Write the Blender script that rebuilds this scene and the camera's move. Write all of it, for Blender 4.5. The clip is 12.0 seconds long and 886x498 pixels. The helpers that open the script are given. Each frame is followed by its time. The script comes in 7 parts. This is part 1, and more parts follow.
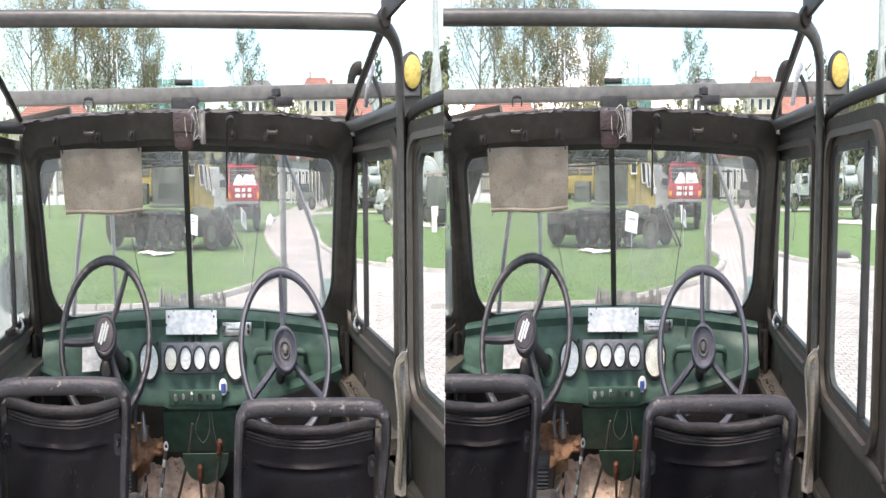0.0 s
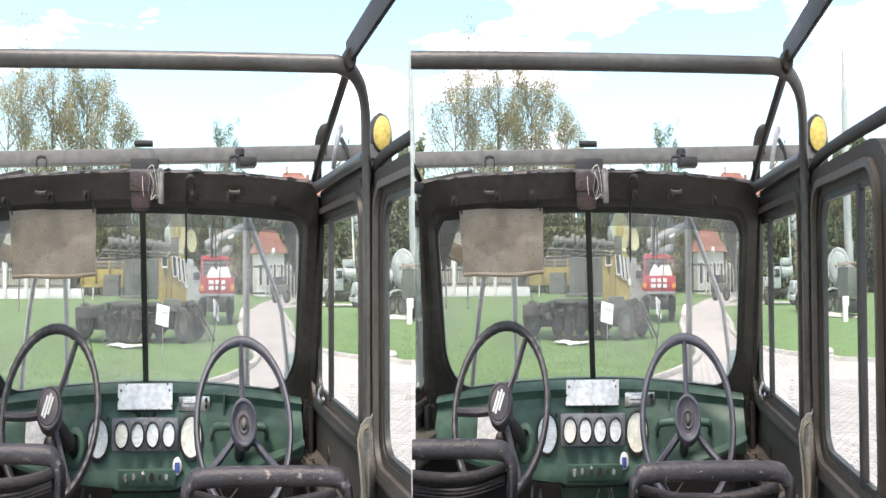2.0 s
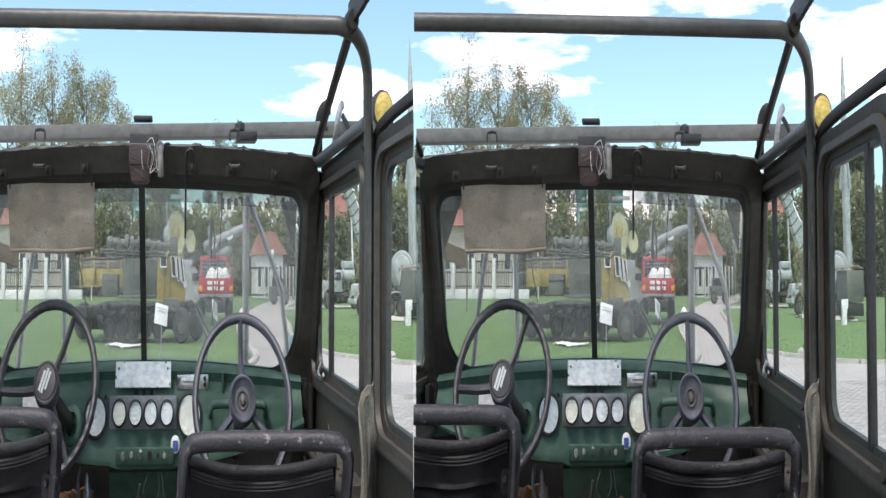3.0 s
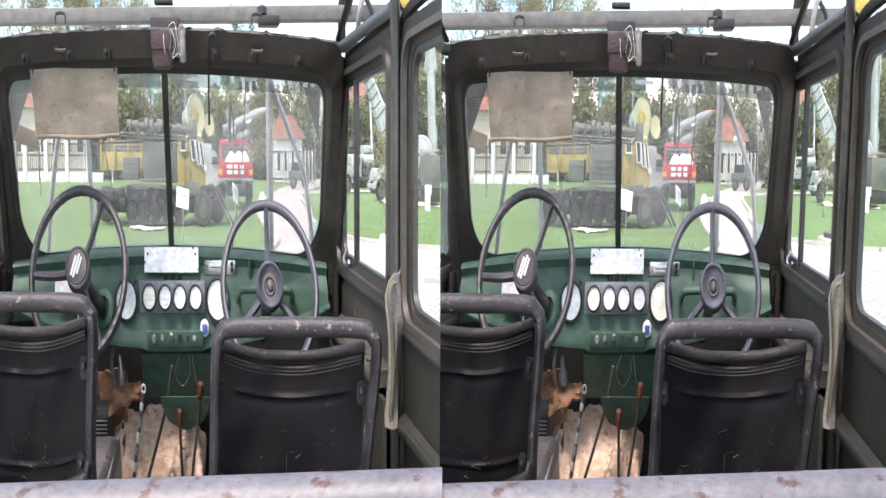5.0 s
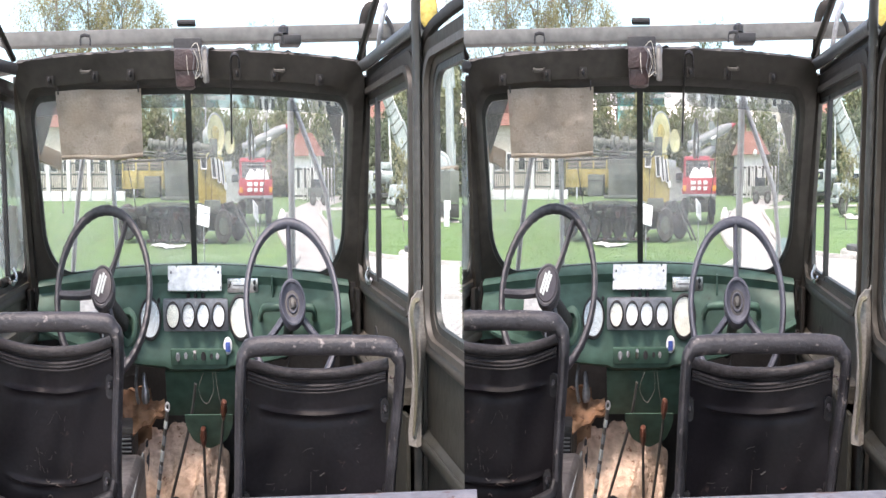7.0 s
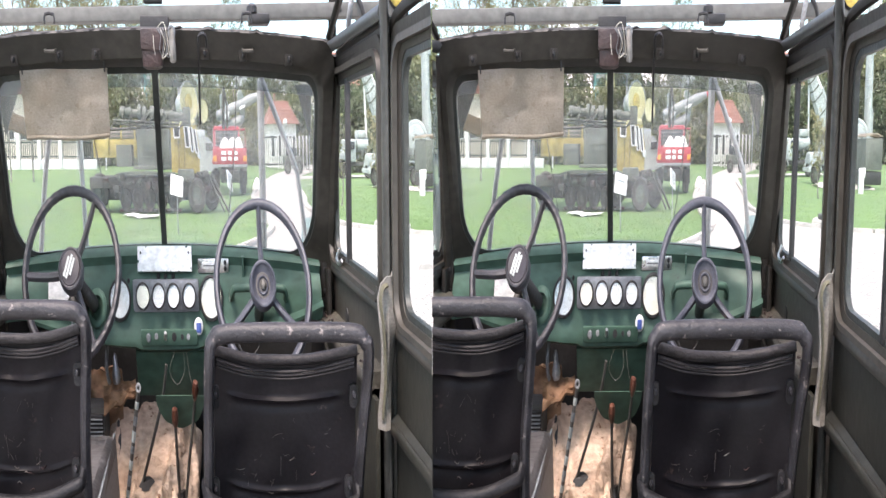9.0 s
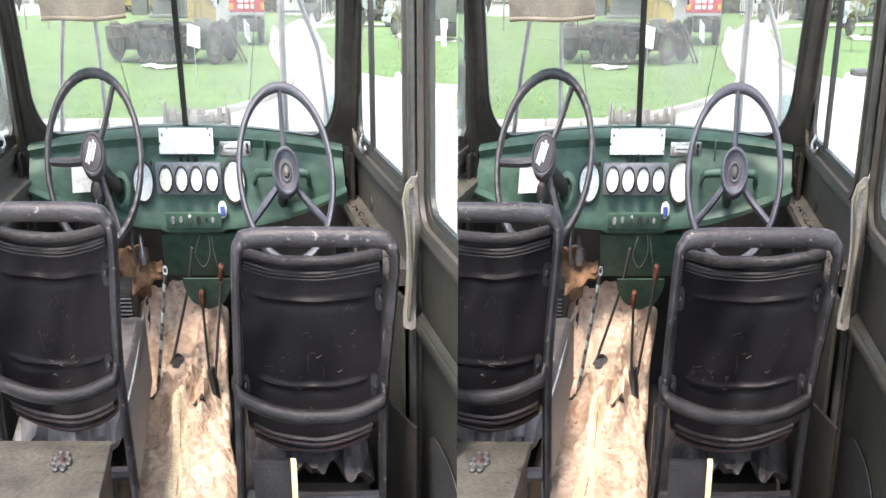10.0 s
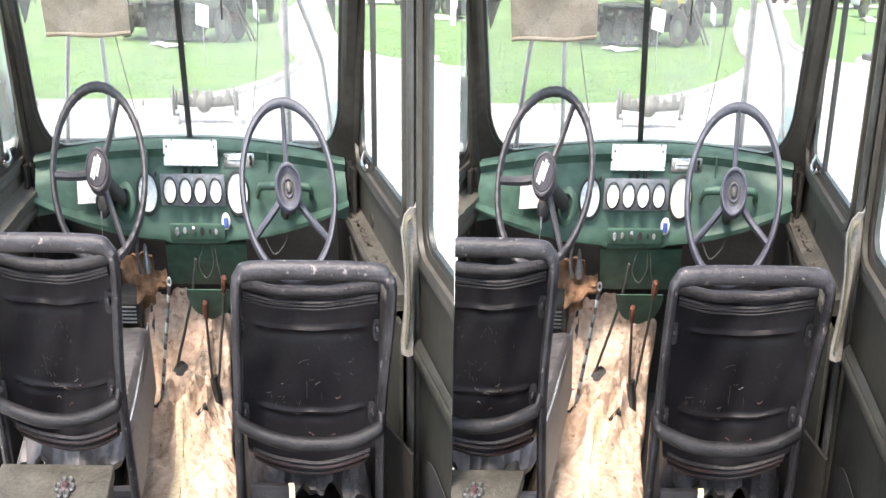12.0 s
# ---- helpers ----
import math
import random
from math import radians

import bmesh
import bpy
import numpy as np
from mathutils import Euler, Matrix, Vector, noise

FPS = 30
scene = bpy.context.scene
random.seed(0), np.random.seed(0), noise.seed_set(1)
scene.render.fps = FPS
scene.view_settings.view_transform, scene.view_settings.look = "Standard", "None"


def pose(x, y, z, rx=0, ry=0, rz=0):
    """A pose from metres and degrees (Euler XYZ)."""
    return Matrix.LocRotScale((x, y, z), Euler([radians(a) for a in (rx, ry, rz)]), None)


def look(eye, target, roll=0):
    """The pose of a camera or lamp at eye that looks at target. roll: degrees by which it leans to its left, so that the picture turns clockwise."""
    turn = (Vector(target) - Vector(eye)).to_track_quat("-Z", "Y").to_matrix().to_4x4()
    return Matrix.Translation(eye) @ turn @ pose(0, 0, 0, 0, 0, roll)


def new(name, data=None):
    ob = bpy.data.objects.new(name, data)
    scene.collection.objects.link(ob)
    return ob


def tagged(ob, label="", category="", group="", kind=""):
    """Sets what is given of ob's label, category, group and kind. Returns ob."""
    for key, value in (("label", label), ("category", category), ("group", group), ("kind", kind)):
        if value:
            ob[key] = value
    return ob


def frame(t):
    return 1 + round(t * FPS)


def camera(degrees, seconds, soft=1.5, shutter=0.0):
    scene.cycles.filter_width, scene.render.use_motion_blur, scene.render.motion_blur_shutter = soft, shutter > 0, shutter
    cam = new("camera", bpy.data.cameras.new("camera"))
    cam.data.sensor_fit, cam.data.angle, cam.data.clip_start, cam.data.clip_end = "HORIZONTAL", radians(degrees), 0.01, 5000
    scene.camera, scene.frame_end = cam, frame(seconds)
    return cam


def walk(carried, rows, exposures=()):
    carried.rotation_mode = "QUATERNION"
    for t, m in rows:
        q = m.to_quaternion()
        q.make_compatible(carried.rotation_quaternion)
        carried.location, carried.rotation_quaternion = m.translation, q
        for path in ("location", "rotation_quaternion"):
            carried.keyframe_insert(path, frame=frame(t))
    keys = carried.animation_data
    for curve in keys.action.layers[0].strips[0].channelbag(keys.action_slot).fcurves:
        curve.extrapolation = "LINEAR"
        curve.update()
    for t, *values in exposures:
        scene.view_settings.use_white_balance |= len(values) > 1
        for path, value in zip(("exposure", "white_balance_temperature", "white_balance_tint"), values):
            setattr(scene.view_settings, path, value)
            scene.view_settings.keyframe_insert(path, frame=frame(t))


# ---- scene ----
cam = camera(50.9, 12.0, soft=1.5)
walk(cam, [
    (0.0, look((0.011, -0.300, 1.856), (0.093, 7.677, 1.255), -0.26)),
    (0.5, look((0.013, -0.280, 1.825), (0.071, 7.703, 1.311), -0.55)),
    (1.0, look((0.007, -0.249, 1.814), (0.202, 7.735, 1.351), -0.28)),
    (1.5, look((0.011, -0.218, 1.809), (0.247, 7.770, 1.457), -0.42)),
    (2.0, look((0.024, -0.202, 1.787), (0.319, 7.790, 1.993), -0.24)),
    (2.5, look((0.027, -0.190, 1.750), (0.331, 7.797, 2.070), -0.14)),
    (3.0, look((0.019, -0.183, 1.728), (0.323, 7.808, 1.961), -0.01)),
    (3.5, look((0.015, -0.178, 1.722), (0.282, 7.816, 1.574), 0.20)),
    (5.5, look((0.005, -0.183, 1.738), (0.084, 7.779, 0.962), 0.20)),
    (6.0, look((0.004, -0.182, 1.738), (0.011, 7.786, 1.014), 0.01)),
    (6.5, look((0.001, -0.183, 1.738), (-0.021, 7.793, 1.117), -0.17)),
    (7.0, look((0.001, -0.183, 1.738), (-0.021, 7.793, 1.118), -0.21)),
    (9.0, look((0.013, -0.184, 1.766), (0.195, 7.764, 0.874), -0.16)),
    (9.5, look((0.008, -0.169, 1.805), (0.100, 7.704, 0.388), -0.14)),
    (10.0, look((0.004, -0.151, 1.842), (0.012, 7.557, -0.302), 0.10)),
    (10.5, look((0.009, -0.143, 1.888), (-0.020, 7.471, -0.565), 0.29)),
    (11.0, look((0.008, -0.139, 1.914), (-0.016, 7.480, -0.526), 0.50)),
    (11.5, look((0.017, -0.144, 1.920), (-0.026, 7.472, -0.530), 0.53)),
    (12.0, look((0.020, -0.146, 1.929), (-0.038, 7.508, -0.398), 0.53)),
], exposures=[(0.0, 1.02, 7100, 26), (1.0, 1.02, 7100, 26), (2.0, 0.93, 7150, 24), (2.4, 0.34, 6750, 20), (3.0, 0.34, 6750, 20), (3.3, 0.52, 6750, 21), (3.6, 0.66, 6800, 22), (5.5, 1.22, 7020, 28), (7.0, 1.22, 7020, 28), (9.0, 1.28, 7000, 27), (9.5, 1.33, 6950, 25), (10.0, 1.58, 7000, 23), (10.5, 1.78, 7000, 22), (12.0, 1.78, 7000, 22)])

# ---- light: bright, thinly clouded sky with a soft sun ----
SUN_EL, SUN_AZ = radians(67), radians(205)
world = bpy.data.worlds.new("sky")
scene.world = world
world.use_nodes = True
wn, wl = world.node_tree.nodes, world.node_tree.links
wbg = wn["Background"]
sky = wn.new("ShaderNodeTexSky")
sky.sky_type, sky.sun_disc = "NISHITA", False
sky.sun_elevation, sky.sun_rotation = SUN_EL, SUN_AZ
sky.dust_density, sky.ozone_density = 2.0, 1.5
wtc = wn.new("ShaderNodeTexCoord")
wmap = wn.new("ShaderNodeMapping")
wmap.inputs["Scale"].default_value = (1.6, 2.0, 4.6)
wmap.inputs["Location"].default_value = (7.88, 2.76, 7.73)
wnoise = wn.new("ShaderNodeTexNoise")
wnoise.inputs["Scale"].default_value, wnoise.inputs["Detail"].default_value, wnoise.inputs["Roughness"].default_value = 2.3, 7, 0.55
wramp = wn.new("ShaderNodeValToRGB")
wramp.color_ramp.elements[0].position, wramp.color_ramp.elements[1].position = 0.52, 0.75
wramp.color_ramp.elements[0].color = (0.005, 0.005, 0.005, 1)
wmix = wn.new("ShaderNodeMixRGB")
wmix.inputs[2].default_value = (29.5, 24.6, 24.4, 1)
wl.new(wtc.outputs["Generated"], wmap.inputs[0])
wl.new(wmap.outputs[0], wnoise.inputs["Vector"])
wl.new(wnoise.outputs["Fac"], wramp.inputs[0])
wl.new(wramp.outputs[0], wmix.inputs[0])
wgain = wn.new("ShaderNodeMixRGB")
wgain.blend_type = "MULTIPLY"
wgain.inputs[0].default_value = 1.0
wgain.inputs[2].default_value = (1.15, 1.5, 1.4, 1)
wl.new(sky.outputs[0], wgain.inputs[1])
wl.new(wgain.outputs[0], wmix.inputs[1])
wl.new(wmix.outputs[0], wbg.inputs[0])
wbg.inputs[1].default_value = 0.15
sun = new("sun", bpy.data.lights.new("sun", "SUN"))
sun.data.energy, sun.data.angle, sun.data.color = 2.6, radians(12), (1.0, 0.94, 0.86)
sd = Vector((math.sin(SUN_AZ) * math.cos(SUN_EL), math.cos(SUN_AZ) * math.cos(SUN_EL), math.sin(SUN_EL)))
sun.matrix_basis = look(sd * 50, (0, 0, 0))


# ---- materials ----
def mat(name, a, b, scale=8.0, rough=0.6, metal=0.0, bump=0.15, fine=None, wear=None, wear_scale=6.0, wear_at=0.62, rvar=0.15, island=0.0, rand=0.0, spec=0.5):
    """Two-scale procedural surface: a and b mix by broad noise, fine grain and relief, optional worn patches."""
    m = bpy.data.materials.new(name)
    m.use_nodes = True
    n, l = m.node_tree.nodes, m.node_tree.links
    p = n["Principled BSDF"]
    tc = n.new("ShaderNodeTexCoord")
    n1, n2 = n.new("ShaderNodeTexNoise"), n.new("ShaderNodeTexNoise")
    n1.inputs["Scale"].default_value, n1.inputs["Detail"].default_value = scale, 5
    n2.inputs["Scale"].default_value, n2.inputs["Detail"].default_value = fine or scale * 9, 4
    l.new(tc.outputs["Object"], n1.inputs["Vector"])
    l.new(tc.outputs["Object"], n2.inputs["Vector"])
    r1 = n.new("ShaderNodeValToRGB")
    r1.color_ramp.elements[0].position, r1.color_ramp.elements[1].position = 0.36, 0.66
    r1.color_ramp.elements[0].color, r1.color_ramp.elements[1].color = (*a, 1), (*b, 1)
    l.new(n1.outputs["Fac"], r1.inputs[0])
    out = r1.outputs[0]
    hs = n.new("ShaderNodeHueSaturation")
    mr = n.new("ShaderNodeMapRange")
    mr.inputs[1].default_value, mr.inputs[2].default_value, mr.inputs[3].default_value, mr.inputs[4].default_value = 0.3, 0.7, 0.78, 1.22
    l.new(n2.outputs["Fac"], mr.inputs[0])
    l.new(mr.outputs[0], hs.inputs["Value"])
    l.new(out, hs.inputs["Color"])
    out = hs.outputs[0]
    if island or rand:
        src = n.new("ShaderNodeNewGeometry").outputs["Random Per Island"] if island else n.new("ShaderNodeObjectInfo").outputs["Random"]
        h2, m2 = n.new("ShaderNodeHueSaturation"), n.new("ShaderNodeMapRange")
        m2.inputs[3].default_value, m2.inputs[4].default_value = 1 - (island or rand), 1 + (island or rand)
        l.new(src, m2.inputs[0])
        l.new(m2.outputs[0], h2.inputs["Value"])
        l.new(out, h2.inputs["Color"])
        out = h2.outputs[0]
    if wear:
        n3 = n.new("ShaderNodeTexNoise")
        n3.inputs["Scale"].default_value, n3.inputs["Detail"].default_value, n3.inputs["Roughness"].default_value = wear_scale, 8, 0.7
        l.new(tc.outputs["Object"], n3.inputs["Vector"])
        r3 = n.new("ShaderNodeValToRGB")
        r3.color_ramp.elements[0].position, r3.color_ramp.elements[1].position = wear_at, wear_at + 0.05
        l.new(n3.outputs["Fac"], r3.inputs[0])
        mx = n.new("ShaderNodeMixRGB")
        mx.inputs[2].default_value = (*wear, 1)
        l.new(r3.outputs[0], mx.inputs[0])
        l.new(out, mx.inputs[1])
        out = mx.outputs[0]
    l.new(out, p.inputs["Base Color"])
    rr = n.new("ShaderNodeMapRange")
    rr.inputs[3].default_value, rr.inputs[4].default_value = max(0.03, rough - rvar), min(1, rough + rvar)
    l.new(n1.outputs["Fac"], rr.inputs[0])
    l.new(rr.outputs[0], p.inputs["Roughness"])
    p.inputs["Metallic"].default_value = metal
    p.inputs["Specular IOR Level"].default_value = spec
    if bump:
        bp = n.new("ShaderNodeBump")
        bp.inputs["Strength"].default_value, bp.inputs["Distance"].default_value = bump, 0.01
        l.new(n2.outputs["Fac"], bp.inputs["Height"])
        l.new(bp.outputs[0], p.inputs["Normal"])
    return m


def glass(name, tint, pale_film, pale_film_col, rough=0.02):
    """Clear pane with a pale film for dusty grime, haze and reflections: mostly see-through, a little diffuse, a little
    gloss.
    """
    m = bpy.data.materials.new(name)
    m.use_nodes = True
    n, l = m.node_tree.nodes, m.node_tree.links
    n.remove(n["Principled BSDF"])
    tr, gl, df = n.new("ShaderNodeBsdfTransparent"), n.new("ShaderNodeBsdfGlossy"), n.new("ShaderNodeBsdfDiffuse")
    tr.inputs[0].default_value, df.inputs[0].default_value = (*tint, 1), (*pale_film_col, 1)
    gl.inputs["Roughness"].default_value = rough
    fr = n.new("ShaderNodeValue")
    fr.outputs[0].default_value = 0.025
    tc, nz, mr = n.new("ShaderNodeTexCoord"), n.new("ShaderNodeTexNoise"), n.new("ShaderNodeMapRange")
    nz.inputs["Scale"].default_value, nz.inputs["Detail"].default_value = 6, 6
    mr.inputs[1].default_value, mr.inputs[2].default_value, mr.inputs[3].default_value, mr.inputs[4].default_value = 0.35, 0.7, pale_film * 0.4, pale_film * 1.5
    l.new(tc.outputs["Object"], nz.inputs["Vector"])
    l.new(nz.outputs["Fac"], mr.inputs[0])
    a, b = n.new("ShaderNodeMixShader"), n.new("ShaderNodeMixShader")
    l.new(mr.outputs[0], a.inputs[0])
    l.new(tr.outputs[0], a.inputs[1])
    l.new(df.outputs[0], a.inputs[2])
    l.new(fr.outputs[0], b.inputs[0])
    l.new(a.outputs[0], b.inputs[1])
    l.new(gl.outputs[0], b.inputs[2])
    l.new(b.outputs[0], n["Material Output"].inputs[0])
    return m


OLIVE = mat("olive_drab_paint", (0.032, 0.029, 0.023), (0.052, 0.047, 0.038), 5, 0.5, 0.0, 0.12, wear=(0.16, 0.14, 0.11), wear_scale=14, wear_at=0.68)
# darker copy of OLIVE for rails, braces, fittings, kick panels and boxes
OLIVE_DARK = mat("darker_olive_copy", (0.0125, 0.0112, 0.0093), (0.022, 0.0198, 0.0165), 6, 0.55, 0.0, 0.06, wear=(0.04, 0.034, 0.029), wear_scale=18, wear_at=0.69, spec=0.22)
# darker copy of the door paint, with the right side's low shade in it
DOOR_SHADE = mat("shade_toned_door_paint", (0.021, 0.0213, 0.0173), (0.035, 0.0355, 0.029), 5, 0.5, 0.0, 0.1, wear=(0.06, 0.055, 0.045), wear_scale=13, wear_at=0.68, spec=0.25)
FLAP = mat("grey_weathered_canvas", (0.07, 0.078, 0.07), (0.12, 0.13, 0.12), 14, 0.9, 0.0, 0.4, fine=200)
DASH = mat("green_dash_paint", (0.042, 0.091, 0.068), (0.06, 0.119, 0.089), 4, 0.5, 0.0, 0.08, wear=(0.026, 0.042, 0.033), wear_scale=12, wear_at=0.64, spec=0.32)
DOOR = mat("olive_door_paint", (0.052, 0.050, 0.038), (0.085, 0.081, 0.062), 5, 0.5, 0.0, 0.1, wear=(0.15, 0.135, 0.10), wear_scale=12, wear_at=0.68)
LEDGE = mat("dirty_olive_ledge_paint", (0.035, 0.033, 0.026), (0.075, 0.07, 0.056), 14, 0.7, 0.0, 0.3, wear=(0.022, 0.016, 0.012), wear_scale=26, wear_at=0.58, spec=0.25)
TUBE = mat("grey_green_tube_paint", (0.032, 0.033, 0.030), (0.06, 0.062, 0.057), 9, 0.42, 0.1, 0.1, wear=(0.06, 0.055, 0.05), wear_scale=20, wear_at=0.66)
# lighter copy of the olive: the sunlight on the beam is put into its colour
BEAM = mat("olive_with_beam_sunlight", (0.12, 0.12, 0.111), (0.14, 0.14, 0.129), 5, 0.5, 0.0, 0.1, wear=(0.07, 0.065, 0.055), wear_scale=12, wear_at=0.66)
BLACK_TUBE = mat("black_enamel_tube", (0.012, 0.012, 0.014), (0.026, 0.026, 0.03), 20, 0.42, 0.0, 0.1, wear=(0.10, 0.09, 0.085), wear_scale=30, wear_at=0.7)
SEAT_TUBE = mat("worn_black_tube", (0.013, 0.0125, 0.0145), (0.033, 0.032, 0.036), 22, 0.48, 0.05, 0.2, wear=(0.17, 0.15, 0.142), wear_scale=75, wear_at=0.6, spec=0.4)
SEAT_BAR = mat("dull_black_bar", (0.008, 0.008, 0.009), (0.018, 0.0175, 0.019), 24, 0.55, 0.0, 0.2, wear=(0.10, 0.09, 0.088), wear_scale=40, wear_at=0.67, spec=0.25)
RUST_TUBE = mat("chipped_grey_tube", (0.07, 0.071, 0.08), (0.115, 0.116, 0.128), 30, 0.5, 0.1, 0.06, wear=(0.05, 0.024, 0.018), wear_scale=75, wear_at=0.56)
VINYL = mat("black_vinyl", (0.0055, 0.0049, 0.006), (0.0092, 0.0082, 0.0098), 7, 0.42, 0.0, 0.05, fine=160, wear=(0.045, 0.032, 0.029), wear_scale=26, wear_at=0.645, spec=0.13)
VINYL_EDGE = mat("scuffed_vinyl", (0.013, 0.012, 0.0135), (0.028, 0.026, 0.027), 12, 0.55, 0.0, 0.3, fine=130, spec=0.3)
WHEEL = mat("blue_grey_plastic", (0.048, 0.052, 0.068), (0.075, 0.08, 0.10), 18, 0.5, 0.0, 0.08, wear=(0.15, 0.15, 0.17), wear_scale=25, wear_at=0.7)
WHEEL_L = mat("grey_black_plastic", (0.034, 0.033, 0.037), (0.056, 0.054, 0.06), 18, 0.5, 0.0, 0.1)
HORN = mat("glossy_dark_horn_cap", (0.018, 0.015, 0.02), (0.03, 0.026, 0.034), 20, 0.32, 0.0, 0.02, spec=0.35)
PILLAR = mat("brown_olive_frame_paint", (0.023, 0.0208, 0.017), (0.038, 0.0345, 0.0285), 6, 0.5, 0.0, 0.08, wear=(0.06, 0.05, 0.04), wear_scale=18, wear_at=0.68, spec=0.25)
BLACK = mat("black_rubber", (0.012, 0.012, 0.012), (0.025, 0.025, 0.026), 12, 0.55, 0.0, 0.15)
GASKET = mat("dark_rubber_gasket", (0.016, 0.02, 0.018), (0.03, 0.036, 0.032), 12, 0.5)
WHITE_PAINT = mat("chipped_white_paint", (0.80, 0.80, 0.79), (0.86, 0.86, 0.85), 9, 0.5, 0.0, 0.06, wear=(0.06, 0.07, 0.06), wear_scale=30, wear_at=0.69)
PAPER = mat("white_paper", (0.7, 0.7, 0.68), (0.8, 0.8, 0.78), 9, 0.8, 0.0, 0.04)
DIAL = mat("dial_face", (0.66, 0.69, 0.73), (0.76, 0.78, 0.81), 14, 0.25, 0.0, 0.02)
# yellow-white copy of DIAL; the glare on two gauges is put into its colour
DIAL_W = mat("yellow_white_dial_glare", (0.78, 0.75, 0.66), (0.84, 0.82, 0.75), 9, 0.25, 0.0, 0.02)
CHROME = mat("dull_chrome", (0.5, 0.5, 0.5), (0.65, 0.65, 0.64), 20, 0.28, 0.9, 0.05)
STEEL = mat("galvanised_steel", (0.32, 0.33, 0.34), (0.42, 0.43, 0.44), 15, 0.45, 0.6, 0.08)
BLUE = mat("blue_enamel", (0.05, 0.09, 0.3), (0.08, 0.14, 0.4), 20, 0.3)
CANVAS = mat("sun_bleached_canvas", (0.3, 0.265, 0.21), (0.45, 0.415, 0.355), 17, 0.9, 0.0, 0.2, fine=260, wear=(0.24, 0.205, 0.155), wear_scale=60, wear_at=0.58)
STRAP = mat("pale_grey_webbing", (0.14, 0.133, 0.118), (0.21, 0.2, 0.178), 15, 0.85, 0.0, 0.12, fine=220)
STRAP_OLD = mat("olive_webbing", (0.085, 0.08, 0.05), (0.125, 0.12, 0.08), 15, 0.85, 0.0, 0.12, fine=220)
STRAW = mat("weathered_straw", (0.1, 0.075, 0.045), (0.2, 0.152, 0.095), 30, 0.9, 0.0, 0.4, fine=200)
LEATHER = mat("brown_leather", (0.03, 0.017, 0.016), (0.055, 0.03, 0.028), 16, 0.5, 0.0, 0.3)
TUNNEL = mat("pale_brown_hide_cover", (0.40, 0.28, 0.20), (0.56, 0.43, 0.33), 8, 0.75, 0.0, 0.9, fine=60, wear=(0.16, 0.07, 0.035), wear_scale=48, wear_at=0.605)
TUNNEL_DK = mat("rusty_brown_hide", (0.21, 0.112, 0.06), (0.32, 0.185, 0.105), 9, 0.8, 0.0, 0.5, fine=50, wear=(0.09, 0.04, 0.02), wear_scale=46, wear_at=0.6)
FOAM = mat("yellow_foam", (0.5, 0.41, 0.27), (0.6, 0.51, 0.36), 14, 0.9, 0.0, 0.3)
WOOD = mat("raw_pine", (0.5, 0.37, 0.2), (0.62, 0.48, 0.29), 10, 0.7, 0.0, 0.2)
KNOB = mat("brown_bakelite", (0.075, 0.03, 0.02), (0.11, 0.045, 0.03), 25, 0.3)
CUSHION = mat("torn_grey_vinyl", (0.062, 0.058, 0.058), (0.115, 0.108, 0.107), 7, 0.5, 0.0, 0.3, fine=60, wear=(0.17, 0.155, 0.145), wear_scale=16, wear_at=0.64)
SCUFF = mat("scuffed_grey_marks", (0.03, 0.026, 0.024), (0.1, 0.09, 0.082), 30, 0.6, 0.0, 0.1)
GREY_BOX = mat("grey_hammered_paint", (0.13, 0.145, 0.155), (0.185, 0.20, 0.21), 12, 0.5, 0.0, 0.2)
PLATE = mat("blue_grey_instrument_paint", (0.19, 0.205, 0.225), (0.25, 0.265, 0.285), 14, 0.5, 0.0, 0.08, wear=(0.1, 0.1, 0.1), wear_scale=40, wear_at=0.7)
WING = mat("faded_blue_green_paint", (0.11, 0.18, 0.172), (0.15, 0.225, 0.215), 6, 0.5, 0.0, 0.1, wear=(0.2, 0.2, 0.18), wear_scale=18, wear_at=0.68)
WIRE_W = mat("cream_wire", (0.6, 0.57, 0.48), (0.7, 0.66, 0.56), 20, 0.5)
LAMP_Y = mat("amber_lens", (0.47, 0.34, 0.075), (0.58, 0.44, 0.11), 18, 0.25, 0.0, 0.25, fine=120)
GRASS_G = mat("lawn_soil_and_grass", (0.078, 0.15, 0.05), (0.122, 0.208, 0.073), 1.1, 0.9, 0.0, 0.8, fine=22, wear=(0.15, 0.175, 0.065), wear_scale=1.6, wear_at=0.58)
BLADES = mat("grass_blades", (0.084, 0.165, 0.048), (0.128, 0.225, 0.075), 1.2, 0.7, 0.0, 0.0, island=0.12)
KERB = mat("pale_kerb_stone", (0.36, 0.35, 0.32), (0.48, 0.46, 0.43), 2.5, 0.85, 0.0, 0.4, rand=0.12)
CONCRETE = mat("old_concrete", (0.36, 0.34, 0.31), (0.48, 0.45, 0.41), 3, 0.85, 0.0, 0.4)
GREY_ARMY = mat("faded_army_grey", (0.08, 0.092, 0.078), (0.13, 0.142, 0.122), 1.2, 0.65, 0.0, 0.2, wear=(0.12, 0.085, 0.06), wear_scale=3, wear_at=0.68)
LIGHT_GREY = mat("pale_grey_paint", (0.30, 0.34, 0.335), (0.42, 0.46, 0.45), 1.5, 0.55, 0.0, 0.1, wear=(0.25, 0.21, 0.17), wear_scale=4, wear_at=0.68)
MISSILE = mat("weathered_grey_paint", (0.19, 0.205, 0.21), (0.27, 0.285, 0.29), 1.5, 0.55, 0.0, 0.1, wear=(0.12, 0.11, 0.1), wear_scale=3, wear_at=0.64)
